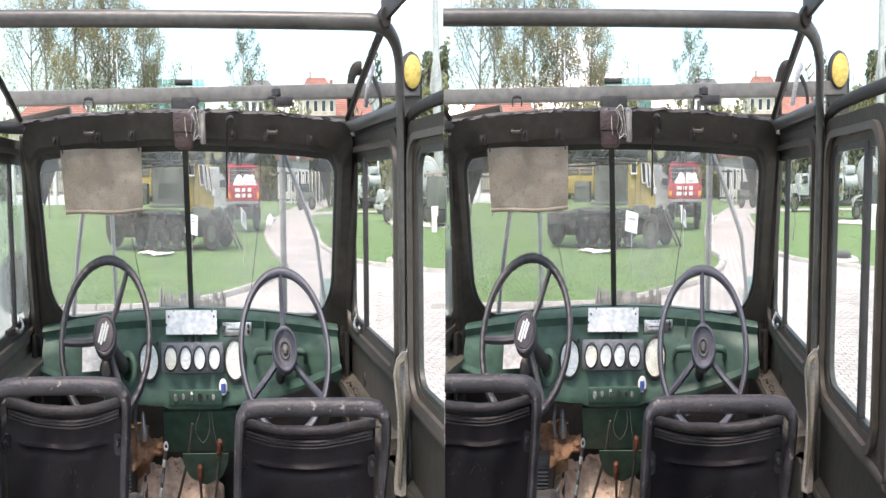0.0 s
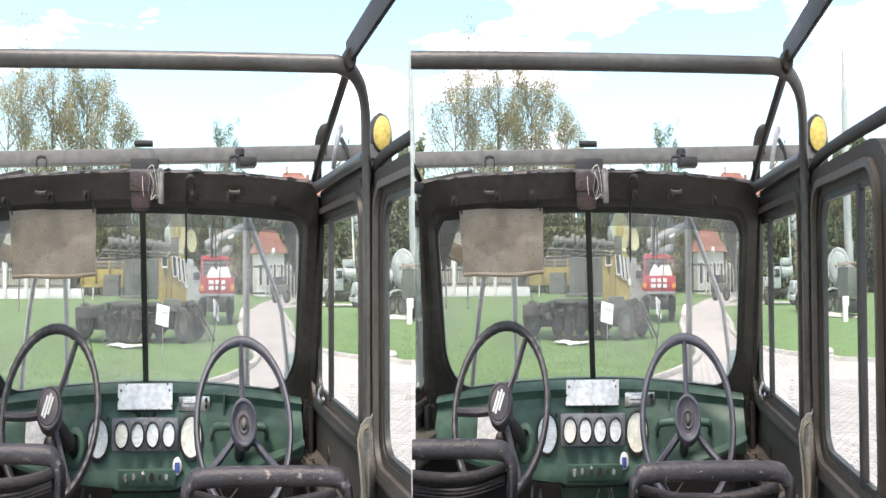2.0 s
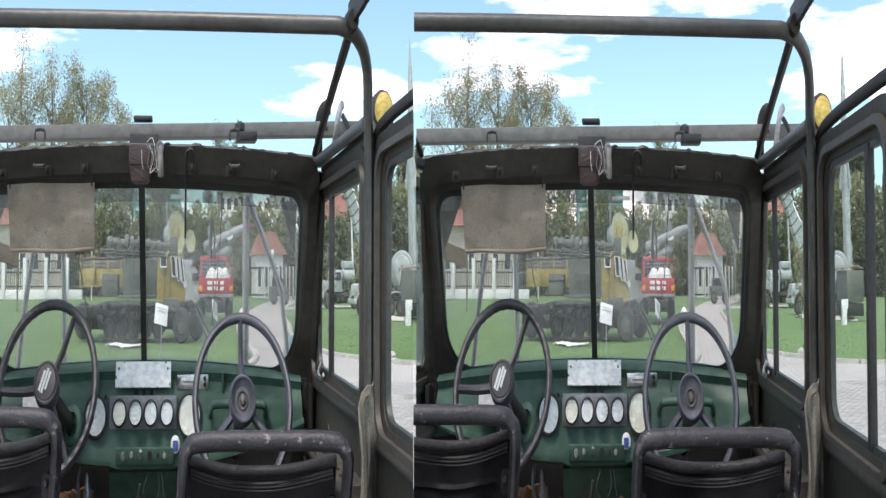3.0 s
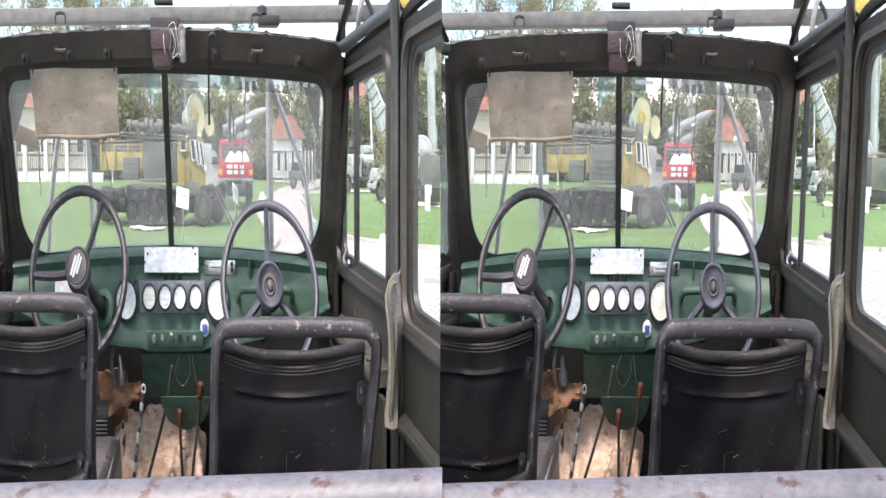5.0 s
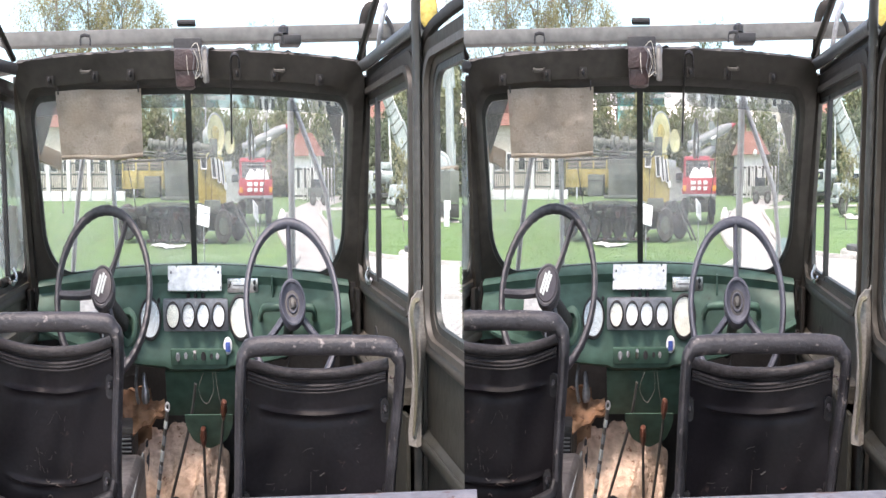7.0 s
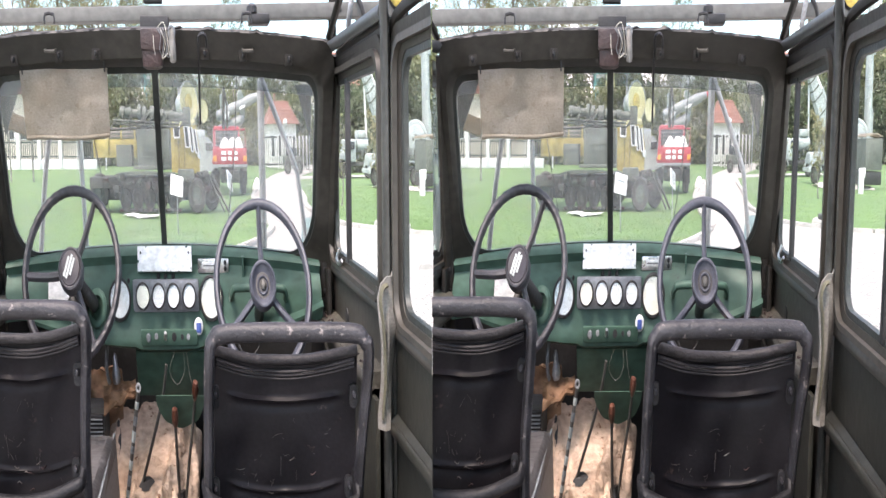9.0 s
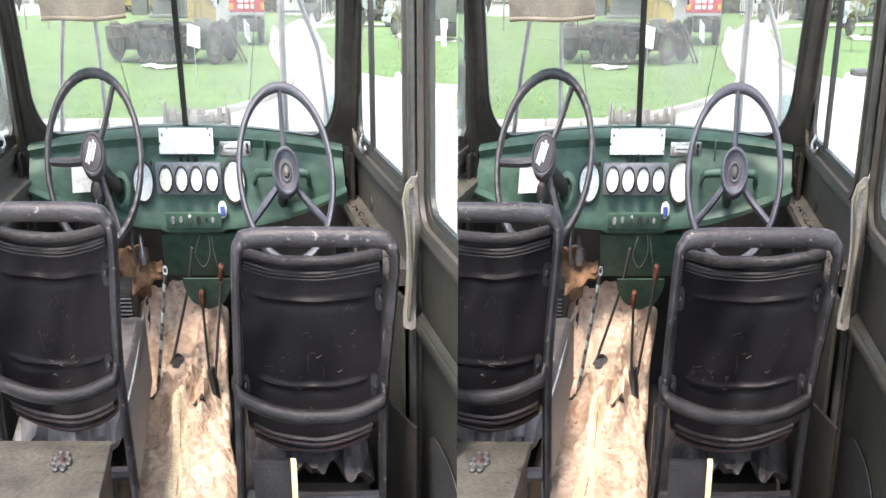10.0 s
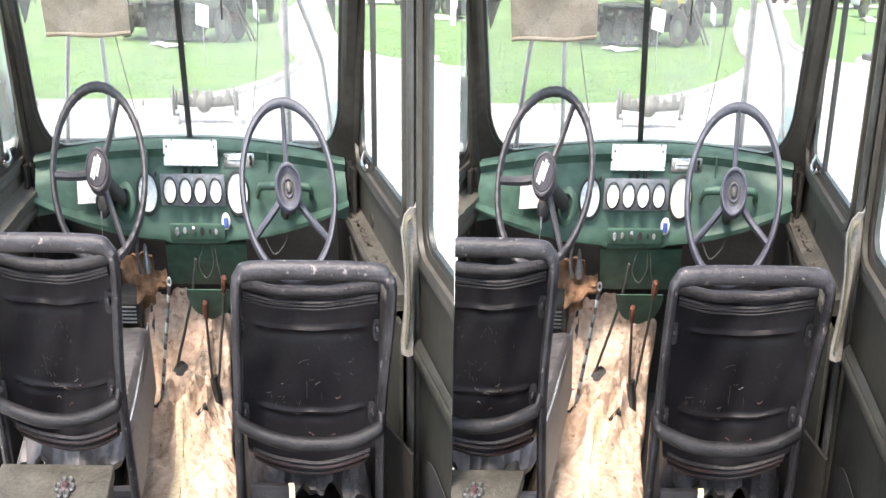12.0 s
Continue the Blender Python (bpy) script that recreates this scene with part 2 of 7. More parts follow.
# grey lightened so that the haze over the axle is in its colour
AXLE = mat("hazed_grey_casting", (0.13, 0.125, 0.112), (0.2, 0.19, 0.17), 6, 0.75, 0.0, 0.3, wear=(0.1, 0.075, 0.055), wear_scale=9, wear_at=0.62)
DARK_STEEL = mat("dark_oily_steel", (0.05, 0.052, 0.05), (0.09, 0.088, 0.08), 3, 0.6, 0.3, 0.2)
YELLOW = mat("faded_yellow_paint", (0.36, 0.29, 0.085), (0.45, 0.37, 0.12), 1.5, 0.55, 0.0, 0.1, wear=(0.2, 0.15, 0.07), wear_scale=4, wear_at=0.66)
CREAM = mat("pale_yellow_dish_paint", (0.52, 0.50, 0.27), (0.62, 0.59, 0.36), 3, 0.6)
RED = mat("red_truck_paint", (0.36, 0.035, 0.05), (0.43, 0.05, 0.065), 2, 0.5)
WHITE = mat("white_paint", (0.72, 0.73, 0.73), (0.82, 0.83, 0.83), 3, 0.55)
RUBBER = mat("weathered_tyre", (0.045, 0.043, 0.04), (0.08, 0.076, 0.07), 5, 0.85, 0.0, 0.4)
ORANGE = mat("orange_lamp", (0.7, 0.25, 0.03), (0.8, 0.32, 0.05), 9, 0.3)
WINDOW_DK = mat("dark_window_glass", (0.03, 0.035, 0.04), (0.06, 0.068, 0.075), 3, 0.12)
ROOF = mat("red_clay_tiles", (0.27, 0.125, 0.095), (0.34, 0.175, 0.14), 1.0, 0.8, 0.0, 0.4, fine=8, rand=0.15)
PLASTER = mat("warm_plaster", (0.52, 0.47, 0.40), (0.62, 0.57, 0.50), 0.6, 0.85)
PLASTER_W = mat("white_plaster", (0.68, 0.67, 0.65), (0.78, 0.77, 0.75), 0.6, 0.85)
TEAL = mat("teal_cladding", (0.18, 0.52, 0.47), (0.25, 0.62, 0.56), 0.5, 0.5)
IRON = mat("dark_wrought_iron", (0.04, 0.055, 0.05), (0.07, 0.09, 0.08), 3, 0.6)
BARK = mat("birch_and_poplar_bark", (0.16, 0.14, 0.12), (0.38, 0.36, 0.33), 1.5, 0.9, 0.0, 0.4)
LEAF_Y = mat("thin_autumn_foliage", (0.235, 0.24, 0.15), (0.37, 0.345, 0.225), 0.25, 0.7, 0.0, 0.0, island=0.35)
LEAF_G = mat("mixed_green_foliage", (0.215, 0.24, 0.14), (0.355, 0.35, 0.215), 0.2, 0.7, 0.0, 0.0, island=0.4)
LEAF_D = mat("dark_conifer_foliage", (0.135, 0.165, 0.1), (0.24, 0.26, 0.165), 0.3, 0.75, 0.0, 0.0, island=0.4)
INK = mat("printed_ink", (0.10, 0.10, 0.11), (0.16, 0.16, 0.17), 20, 0.7)
SKY_GLASS = mat("pale_blue_glass", (0.12, 0.30, 0.30), (0.2, 0.42, 0.42), 0.5, 0.15)
MIRROR = mat("mirror_glass", (0.85, 0.86, 0.88), (0.9, 0.9, 0.92), 3, 0.05, 1.0, 0.0, rvar=0.02)
# grime on the screen, thickened to put the pale haze over the view
GLASS = glass("dusty_hazed_windscreen", (0.93, 0.94, 0.93), 0.15, (0.75, 0.76, 0.74))
STRIP = glass("grey_sun_strip", (0.62, 0.66, 0.68), 0.3, (0.42, 0.45, 0.46))
GLASS_R = glass("clear_door_glass", (0.95, 0.97, 0.96), 0.03, (0.6, 0.62, 0.6))
# the pale reflection on the left panes is put in as a milky film
GLASS_L = glass("milky_reflection_glass", (0.90, 0.95, 0.92), 0.34, (0.72, 0.78, 0.74), 0.06)



def let_through(m, colour, amount):
    """Thin stuff that lets light through."""
    n, l = m.node_tree.nodes, m.node_tree.links
    tl, mx = n.new("ShaderNodeBsdfTranslucent"), n.new("ShaderNodeMixShader")
    tl.inputs[0].default_value, mx.inputs[0].default_value = (*colour, 1), amount
    l.new(n["Principled BSDF"].outputs[0], mx.inputs[1])
    l.new(tl.outputs[0], mx.inputs[2])
    l.new(mx.outputs[0], n["Material Output"].inputs[0])


let_through(CANVAS, (0.5, 0.44, 0.36), 0.5)
for m_, c_ in ((LEAF_Y, (0.4, 0.36, 0.16)), (LEAF_G, (0.2, 0.25, 0.08)), (LEAF_D, (0.08, 0.12, 0.05)), (BLADES, (0.24, 0.38, 0.1))):
    let_through(m_, c_, 0.6 if m_ is BLADES else 0.35)

# paving: interlocking pale blocks, joints as relief and tone
PAVING = mat("pale_block_paving", (0.36, 0.345, 0.325), (0.45, 0.435, 0.41), 0.5, 0.8, 0.0, 0.3, fine=20)
_n, _l = PAVING.node_tree.nodes, PAVING.node_tree.links
_p = _n["Principled BSDF"]
_brick, _tc, _mp = _n.new("ShaderNodeTexBrick"), _n.new("ShaderNodeTexCoord"), _n.new("ShaderNodeMapping")
_brick.inputs["Scale"].default_value = 1.0
_brick.inputs["Color1"].default_value, _brick.inputs["Color2"].default_value, _brick.inputs["Mortar"].default_value = (1, 1, 1, 1), (0.92, 0.91, 0.9, 1), (0.66, 0.64, 0.6, 1)
_brick.inputs["Mortar Size"].default_value, _brick.inputs["Brick Width"].default_value, _brick.inputs["Row Height"].default_value = 0.014, 0.12, 0.2
_mul = _n.new("ShaderNodeMixRGB")
_mul.blend_type = "MULTIPLY"
_mul.inputs[0].default_value = 1.0
_l.new(_tc.outputs["Object"], _mp.inputs[0])
_l.new(_mp.outputs[0], _brick.inputs["Vector"])
_l.new(_p.inputs["Base Color"].links[0].from_socket, _mul.inputs[1])
_l.new(_brick.outputs["Color"], _mul.inputs[2])
_l.new(_mul.outputs[0], _p.inputs["Base Color"])

BLOCK = mat("pale_paving_block", (0.28, 0.27, 0.253), (0.37, 0.355, 0.335), 1.2, 0.85, 0.0, 0.3, fine=60, rand=0.13)
BLOCK_FAR = mat("pale_paving_blocks_joined", (0.28, 0.27, 0.253), (0.37, 0.355, 0.335), 0.8, 0.85, 0.0, 0.3, fine=60, island=0.13)

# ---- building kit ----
# The same vehicle and its view are built twice, one copy for each half of the camera's view. Both are drawn in one
# plan whose origin is the eye of a standing viewer; its width is halved and each copy slants outwards from the
# viewer to fit the camera's view, with the ground at z = 0.
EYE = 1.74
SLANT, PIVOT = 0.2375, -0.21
SEAM = (0.0106, 0.0145)  # the two copies are cut along this upright plane, set from the camera: x at y = 0, and its rise with y


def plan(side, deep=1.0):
    """side: 1 for the left copy, -1 for the right one; deep: stretch away from the viewer to fit the camera's view."""
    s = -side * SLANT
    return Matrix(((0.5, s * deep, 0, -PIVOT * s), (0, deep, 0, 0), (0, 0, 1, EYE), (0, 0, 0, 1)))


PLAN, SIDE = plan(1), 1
GROUND = -EYE
THINGS = []


def thing(name, at, label, category, group="", kind=""):
    ob = new(name)
    ob.empty_display_size = 0.1
    ob.location = PLAN @ Vector(at)
    THINGS.append(ob)
    return tagged(ob, label, category, group, kind)


def place_of(ob):
    while ob.parent:
        ob = ob.parent
    return ob.location


def over_seam(p):
    """How far a place in the world lies beyond the seam, seen from the place being built."""
    return (p[0] - SEAM[0] - SEAM[1] * p[1]) * SIDE


def trim(bm):
    """Cut what crosses the seam; False if nothing is left."""
    far = [over_seam(v.co) for v in bm.verts]
    if max(far) <= 0.002:
        return True
    if min(far) >= -0.001:
        return False
    cut = bmesh.ops.bisect_plane(bm, geom=bm.verts[:] + bm.edges[:] + bm.faces[:], plane_co=(SEAM[0], 0, 0), plane_no=(SIDE, -SIDE * SEAM[1], 0), clear_outer=True)
    rim = [e for e in cut["geom_cut"] if isinstance(e, bmesh.types.BMEdge) and e.is_valid and len(e.link_faces) == 1]
    if rim:
        bmesh.ops.holes_fill(bm, edges=rim)
    return bool(bm.faces)


def to_mesh(bm, offset, flat=False, angle=40):
    bm.transform(PLAN)
    if not trim(bm):
        bm.free()
        return None
    bm.transform(Matrix.Translation(-offset))
    bmesh.ops.recalc_face_normals(bm, faces=bm.faces)
    me = bpy.data.meshes.new("mesh")
    bm.to_mesh(me)
    bm.free()
    if not flat:
        me.shade_smooth()
        me.set_sharp_from_angle(angle=radians(angle))
    return me


def part(name, bm, material, parent, label="", flat=False):
    """Link a bmesh as ONE mesh object under a thing or a part."""
    if parent is None:
        bm.free()
        return None
    me = to_mesh(bm, place_of(parent), flat)
    if me is None:
        return None
    me.materials.append(material)
    ob = new(name, me)
    ob.parent = parent
    return tagged(ob, label)


def clear(ob):
    """A pane that lets daylight in."""
    if ob:
        ob.visible_shadow = False
    return ob


def solid(name, bm, material, at, label, category, group="", kind="", flat=False):
    """A thing that is one mesh."""
    at = PLAN @ Vector(at)
    me = to_mesh(bm, at, flat)
    if me is None:
        return None
    me.materials.append(material)
    ob = new(name, me)
    ob.location = at
    THINGS.append(ob)
    return tagged(ob, label, category, group, kind)


def V(*a):
    return Vector(a)


def box(c, s, bev=0.0, rz=0.0, rx=0.0, ry=0.0, bm=None):
    bm = bm or bmesh.new()
    m = Matrix.Translation(c) @ Euler((radians(rx), radians(ry), radians(rz))).to_matrix().to_4x4() @ Matrix.Diagonal((*s, 1))
    made = bmesh.ops.create_cube(bm, size=1, matrix=m)["verts"]
    if bev:
        edges = list({e for v in made for e in v.link_edges})
        bmesh.ops.bevel(bm, geom=edges, offset=bev, segments=2, affect="EDGES", profile=0.6)
    return bm


def spline(pts, k):
    pts = [Vector(p) for p in pts]
    if k <= 1 or len(pts) < 3:
        return pts
    out = []
    for i in range(len(pts) - 1):
        p0, p1, p2, p3 = pts[max(i - 1, 0)], pts[i], pts[i + 1], pts[min(i + 2, len(pts) - 1)]
        for j in range(k):
            t = j / k
            out.append(0.5 * ((2 * p1) + (p2 - p0) * t + (2 * p0 - 5 * p1 + 4 * p2 - p3) * t * t + (3 * p1 - p0 - 3 * p2 + p3) * t ** 3))
    return out + [pts[-1]]


def loft(loops, closed=True, cyclic=False, cap=False, bm=None):
    """Skin a row of loops of equal count."""
    bm = bm or bmesh.new()
    rows = [[bm.verts.new(p) for p in lp] for lp in loops]
    n = len(rows[0])
    pairs = list(zip(rows, rows[1:])) + ([(rows[-1], rows[0])] if cyclic else [])
    for a, b in pairs:
        for i in range(n if closed else n - 1):
            j = (i + 1) % n
            bm.faces.new((a[i], a[j], b[j], b[i]))
    if cap:
        bm.faces.new(rows[0])
        bm.faces.new(rows[-1])
    return bm


def tube(pts, r, n=10, k=4, taper=1.0, bm=None, flat=1.0):
    """A round bar along points; taper: the radius at the end over that at the start; flat: depth over width."""
    pts = spline(pts, k)
    loops, side = [], None
    for i, p in enumerate(pts):
        d = (pts[min(i + 1, len(pts) - 1)] - pts[max(i - 1, 0)]).normalized()
        if side is None:
            side = d.cross(V(0, 0, 1) if abs(d.z) < 0.9 else V(0, 1, 0)).normalized()
        side = (side - d * side.dot(d)).normalized()
        up = side.cross(d)
        rr = r * (1 + (taper - 1) * i / max(1, len(pts) - 1))
        loops.append([p + (side * math.cos(2 * math.pi * a / n) + up * flat * math.sin(2 * math.pi * a / n)) * rr for a in range(n)])
    return loft(loops, cap=True, bm=bm)


def lathe(c, axis, prof, n=24, bm=None):
    """Turn a profile of (radius, height along axis) round an axis through c."""
    c, axis = Vector(c), Vector(axis).normalized()
    s = axis.cross(V(0, 0, 1) if abs(axis.z) < 0.9 else V(1, 0, 0)).normalized()
    u = s.cross(axis)
    return loft([[c + axis * h + (s * math.cos(2 * math.pi * a / n) + u * math.sin(2 * math.pi * a / n)) * max(r, 1e-4) for a in range(n)] for r, h in prof], cap=True, bm=bm)


def hoop(c, axis, R, r, n=40, k=10, bm=None, wave=0.0):
    """A ring of round section."""
    c, axis = Vector(c), Vector(axis).normalized()
    s = axis.cross(V(0, 0, 1)).normalized()
    u = s.cross(axis)
    loops = []
    for i in range(n):
        a = 2 * math.pi * i / n
        d = s * math.cos(a) + u * math.sin(a)
        rr = r * (1 + wave * math.sin(a * 40))
        loops.append([c + d * (R + rr * math.cos(2 * math.pi * j / k)) + axis * rr * math.sin(2 * math.pi * j / k) for j in range(k)])
    return loft(loops, cyclic=True, bm=bm)


def rrect(x0, x1, z0, z1, r, n=6):
    """Rounded rectangle, counter-clockwise from the lower right; r: one radius, or four from the lower right on."""
    rs = r if isinstance(r, tuple) else (r,) * 4
    out = []
    for i, (cx, cz) in enumerate(((x1 - rs[0], z0 + rs[0]), (x1 - rs[1], z1 - rs[1]), (x0 + rs[2], z1 - rs[2]), (x0 + rs[3], z0 + rs[3]))):
        for j in range(n + 1):
            a = radians(-90 + 90 * i + 90 * j / n)
            out.append((cx + rs[i] * math.cos(a), cz + rs[i] * math.sin(a)))
    return out


def framing(outer, inner, put, d0, d1, step=0.0):
    """A frame between two outlines, mapped by put(a, b, depth); step sinks the inner lip."""
    return loft([[put(a, b, d0) for a, b in outer], [put(a, b, d1) for a, b in outer], [put(a, b, d1 + step) for a, b in inner], [put(a, b, d0) for a, b in inner]], cyclic=True)


def slab(outline, put, d0, d1):
    return loft([[put(a, b, d0) for a, b in outline], [put(a, b, d1) for a, b in outline]], cap=True)


def sheet(f, nu, nv, thick=0.0):
    """A surface f(u, v), u and v from 0 to 1, with thickness."""
    bm = bmesh.new()
    g = [[bm.verts.new(f(i / nu, j / nv)) for j in range(nv + 1)] for i in range(nu + 1)]
    for i in range(nu):
        for j in range(nv):
            bm.faces.new((g[i][j], g[i + 1][j], g[i + 1][j + 1], g[i][j + 1]))
    if thick:
        bm.normal_update()
        h = [[bm.verts.new(v.co + v.normal * thick) for v in row] for row in g]
        for i in range(nu):
            for j in range(nv):
                bm.faces.new((h[i][j], h[i][j + 1], h[i + 1][j + 1], h[i + 1][j]))
        for i in range(nu):
            bm.faces.new((g[i][0], h[i][0], h[i + 1][0], g[i + 1][0]))
            bm.faces.new((g[i][nv], g[i + 1][nv], h[i + 1][nv], h[i][nv]))
        for j in range(nv):
            bm.faces.new((g[0][j], g[0][j + 1], h[0][j + 1], h[0][j]))
            bm.faces.new((g[nu][j], h[nu][j], h[nu][j + 1], g[nu][j + 1]))
    return bm


def bolt(c, axis, r, parent, material=None):
    part("bolt", lathe(c, axis, [(r, 0), (r, r * 0.5), (r * 0.7, r * 0.8), (0, r * 0.85)], 8), material or SEAT_TUBE, parent)


# ---- ground ----
gm = bmesh.new()
bmesh.ops.create_grid(gm, x_segments=8, y_segments=8, size=900)
gme = bpy.data.meshes.new("mesh")
gm.to_mesh(gme)
gm.free()
gme.materials.append(GRASS_G)
tagged(new("ground", gme), "mown green lawn reaching the far trees", "lawn", kind="structure")


fm = bmesh.new()
fm.faces.new([fm.verts.new(p) for p in ((-26, -16, 0.006), (26, -16, 0.006), (26, 12.2, 0.006), (-26, 12.2, 0.006))])
fme = bpy.data.meshes.new("mesh")
fm.to_mesh(fme)
fm.free()
fme.materials.append(PAVING)
tagged(new("pavement", fme), "pale block paved forecourt round the vehicles", "paving", kind="structure")


def build_place(side):
    """One copy of the vehicle with all that stands round it, on its own side."""
    global PLAN, SIDE
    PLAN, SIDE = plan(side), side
    # ---- the open-topped army vehicle and its cab ----
    MID = -0.137  # middle of the windscreen


    def screen_put(a, b, d):
        s = 1 - ((a - MID) / 0.76) ** 2
        low = min(1.2, max(0, (0.19 - b) / 0.41))
        if d > 0:
            d *= 1 - 0.8 * min(1, low)
            d += 0.6 * max(0, b - 0.17)  # the header is leaned inwards over the glass to put its face in shade
        return V(a, 1.885 + 0.11 * low + 0.09 * s * low - d, b + 0.026 * s)


    def steering_wheel(parent, hub, up, R, r, spokes, material, wave, capped):
        """hub: centre; up: direction of the wheel's top; spokes: degrees from the top, clockwise to the driver."""
        hub, up = Vector(hub), Vector(up).normalized()
        side = V(1, 0, 0)
        axis = side.cross(up).normalized()
        if axis.y > 0:
            axis = -axis
        hb = 0.78 if capped else 0.88
        wheel = part("steering_wheel", lathe(hub + axis * 0.005, axis, [(r_ * hb, h_) for r_, h_ in ((0.04, -0.03), (0.062, -0.022), (0.067, -0.005), (0.063, 0.010), (0.056, 0.014), (0.051, 0.010), (0.034, 0.0), (0.02, -0.003), (0.0, -0.003))], 28), material, parent, "three-spoked plastic steering wheel")
        part("rim", hoop(hub, axis, R, r, 160 if wave else 64, 10, wave=wave), material, wheel)
        for a in spokes:
            d = up * math.cos(radians(a)) + side * math.sin(radians(a))
            part("spoke", tube([hub + d * 0.04 - axis * 0.008, hub + d * 0.11 - axis * 0.014, hub + d * R], r * 0.92, 8, 4, 0.85), material, wheel)
        if capped:
            part("cap_rim", hoop(hub + axis * 0.026, axis, 0.046, 0.006, 36, 8), material, wheel)
            part("horn_cap", lathe(hub + axis * 0.02, axis, [(0.044, 0), (0.044, 0.008), (0.04, 0.012), (0, 0.013)], 28), HORN, wheel, "black cap with pale bars for its reflections")
            # pale bars laid on the cap as painted reflections
            for k, (o, w) in enumerate(((-0.010, 0.05), (-0.002, 0.06), (0.006, 0.044))):
                c = hub + axis * 0.0355 + side * (o * 1.5) + up * 0.002
                bm = bmesh.new()
                e = (up * 0.92 + side * 0.38).normalized()
                f = e.cross(axis).normalized()
                vs = [bm.verts.new(c + e * w * i / 2 * 1.0 + f * 0.0042 * j) for i, j in ((-1, -1), (1, -1), (1, 1), (-1, 1))]
                bm.faces.new(vs)
                part("emblem_bar", bm, LIGHT_GREY, wheel)
        else:
            part("hub_ring", hoop(hub + axis * 0.016, axis, 0.051, 0.0055, 36, 8), material, wheel)
            for k in range(4):
                e_ = up * math.cos(0.8 + k * math.pi / 2) + side * math.sin(0.8 + k * math.pi / 2)
                part("hub_hole", lathe(hub + axis * 0.0055 + e_ * 0.034, axis, [(0.0035, 0), (0.0035, 0.0012), (0, 0.0012)], 10), BLACK, wheel)
            # black disc over the dish; the recess's shade is put into its colour
            part("hub_well", lathe(hub + axis * 0.0055, axis, [(0.031, 0), (0.031, 0.001), (0, 0.001)], 24), BLACK, wheel, "black disc for the shade in the recess round the nut")
            part("hub_ring", hoop(hub + axis * 0.0075, axis, 0.021, 0.0035, 28, 8), material, wheel)
            part("hub_nut", lathe(hub + axis * 0.004, axis, [(0.013, 0), (0.013, 0.008), (0.008, 0.011), (0.0, 0.011)], 6), DARK_STEEL, wheel, "bare steel centre nut")
        part("column", tube([hub - axis * 0.02, hub - axis * 0.12 + V(0, 0.05, -0.03), hub - axis * 0.2 + V(0, 0.12, -0.06)], 0.022, 12, 3), BLACK, wheel)
        return wheel


    def seat(parent, x0, x1, top, y, drop, low):
        """A folding seat seen from behind: tube hoop, bowed vinyl back with pressed ribs, low bar, brackets, cushion."""
        xm, w = (x0 + x1) / 2, x1 - x0
        st = part("seat", tube([V(x0 - 0.026, y + 0.07, top - 0.5), V(x0 - 0.012, y + 0.03, top - 0.25), V(x0, y, top - 0.045), V(x0 + 0.012, y, top - 0.012), V(x0 + 0.05, y, top), V(xm, y, top + 0.002), V(x1 - 0.05, y, top), V(x1 - 0.012, y, top - 0.012), V(x1, y, top - 0.045), V(x1 - 0.026, y + 0.03, top - 0.25), V(x1 - 0.022, y + 0.07, top - 0.5)], 0.0155, 12, 4), SEAT_TUBE, parent, "black vinyl seat on a worn tube frame")

        def back(u, v):
            bow = 1 - (2 * u - 1) ** 2
            x = x0 + 0.016 + (w - 0.04) * u - 0.012 * v - (2 * u - 1) * 0.05 * max(0, v - 0.72) ** 1.5 * w * 4
            z = top - 0.027 - 0.025 * bow - v * (drop + 0.03 + 0.03 * bow * v)
            yy = y + 0.033 + 0.033 * bow + 0.012 * v + 0.03 * max(0, (v - 0.88) / 0.12) ** 2
            on = math.sin(0.5 * math.pi * min(1, max(0, (u - 0.06) * 7), max(0, (0.94 - u) * 7))) ** 2
            for c, h, q in ((0.212, 0.007, 0.011), (0.248, -0.003, 0.02), (0.645, 0.006, 0.011), (0.672, -0.003, 0.02)):
                yy -= h * math.exp(-((v - c + 0.004 * bow) / q) ** 2) * on
            yy += 0.002 * math.sin(u * 17 + v * 9) + 0.004 * noise.noise(V(u * 4, v * 5, x0 * 7))
            return V(x, yy, z)

        part("backrest", sheet(back, 40, 110, 0.018), VINYL, st, "scratched black vinyl back with pressed ribs")
        part("top_roll", tube([back(u, 0.012) + V(0, -0.002, 0.0) for u in (0.0, 0.06, 0.15, 0.3, 0.5, 0.7, 0.85, 0.94, 1.0)], 0.009, 10, 3), VINYL_EDGE, st, "scuffed grey rolled edge")
        for v0, r in ((0.055, 0.0032), (0.073, 0.0024), (0.09, 0.0018)):
            part("seam", tube([back(u, v0 + 0.012 * (1 - (2 * u - 1) ** 2)) + V(0, -0.003, 0) for u in (0.02, 0.2, 0.4, 0.6, 0.8, 0.98)], r, 6, 3), VINYL_EDGE, st)
        for k in range(46):
            u = 0.03 + 0.94 * k / 45
            a, b_ = back(u, 0.063 + 0.012 * (1 - (2 * u - 1) ** 2)), back(u + 0.011, 0.063 + 0.012 * (1 - (2 * u - 1) ** 2))
            part("stitch", tube([a + V(0, -0.004, 0), b_ + V(0, -0.004, 0)], 0.0009, 4, 1), SCUFF, st)
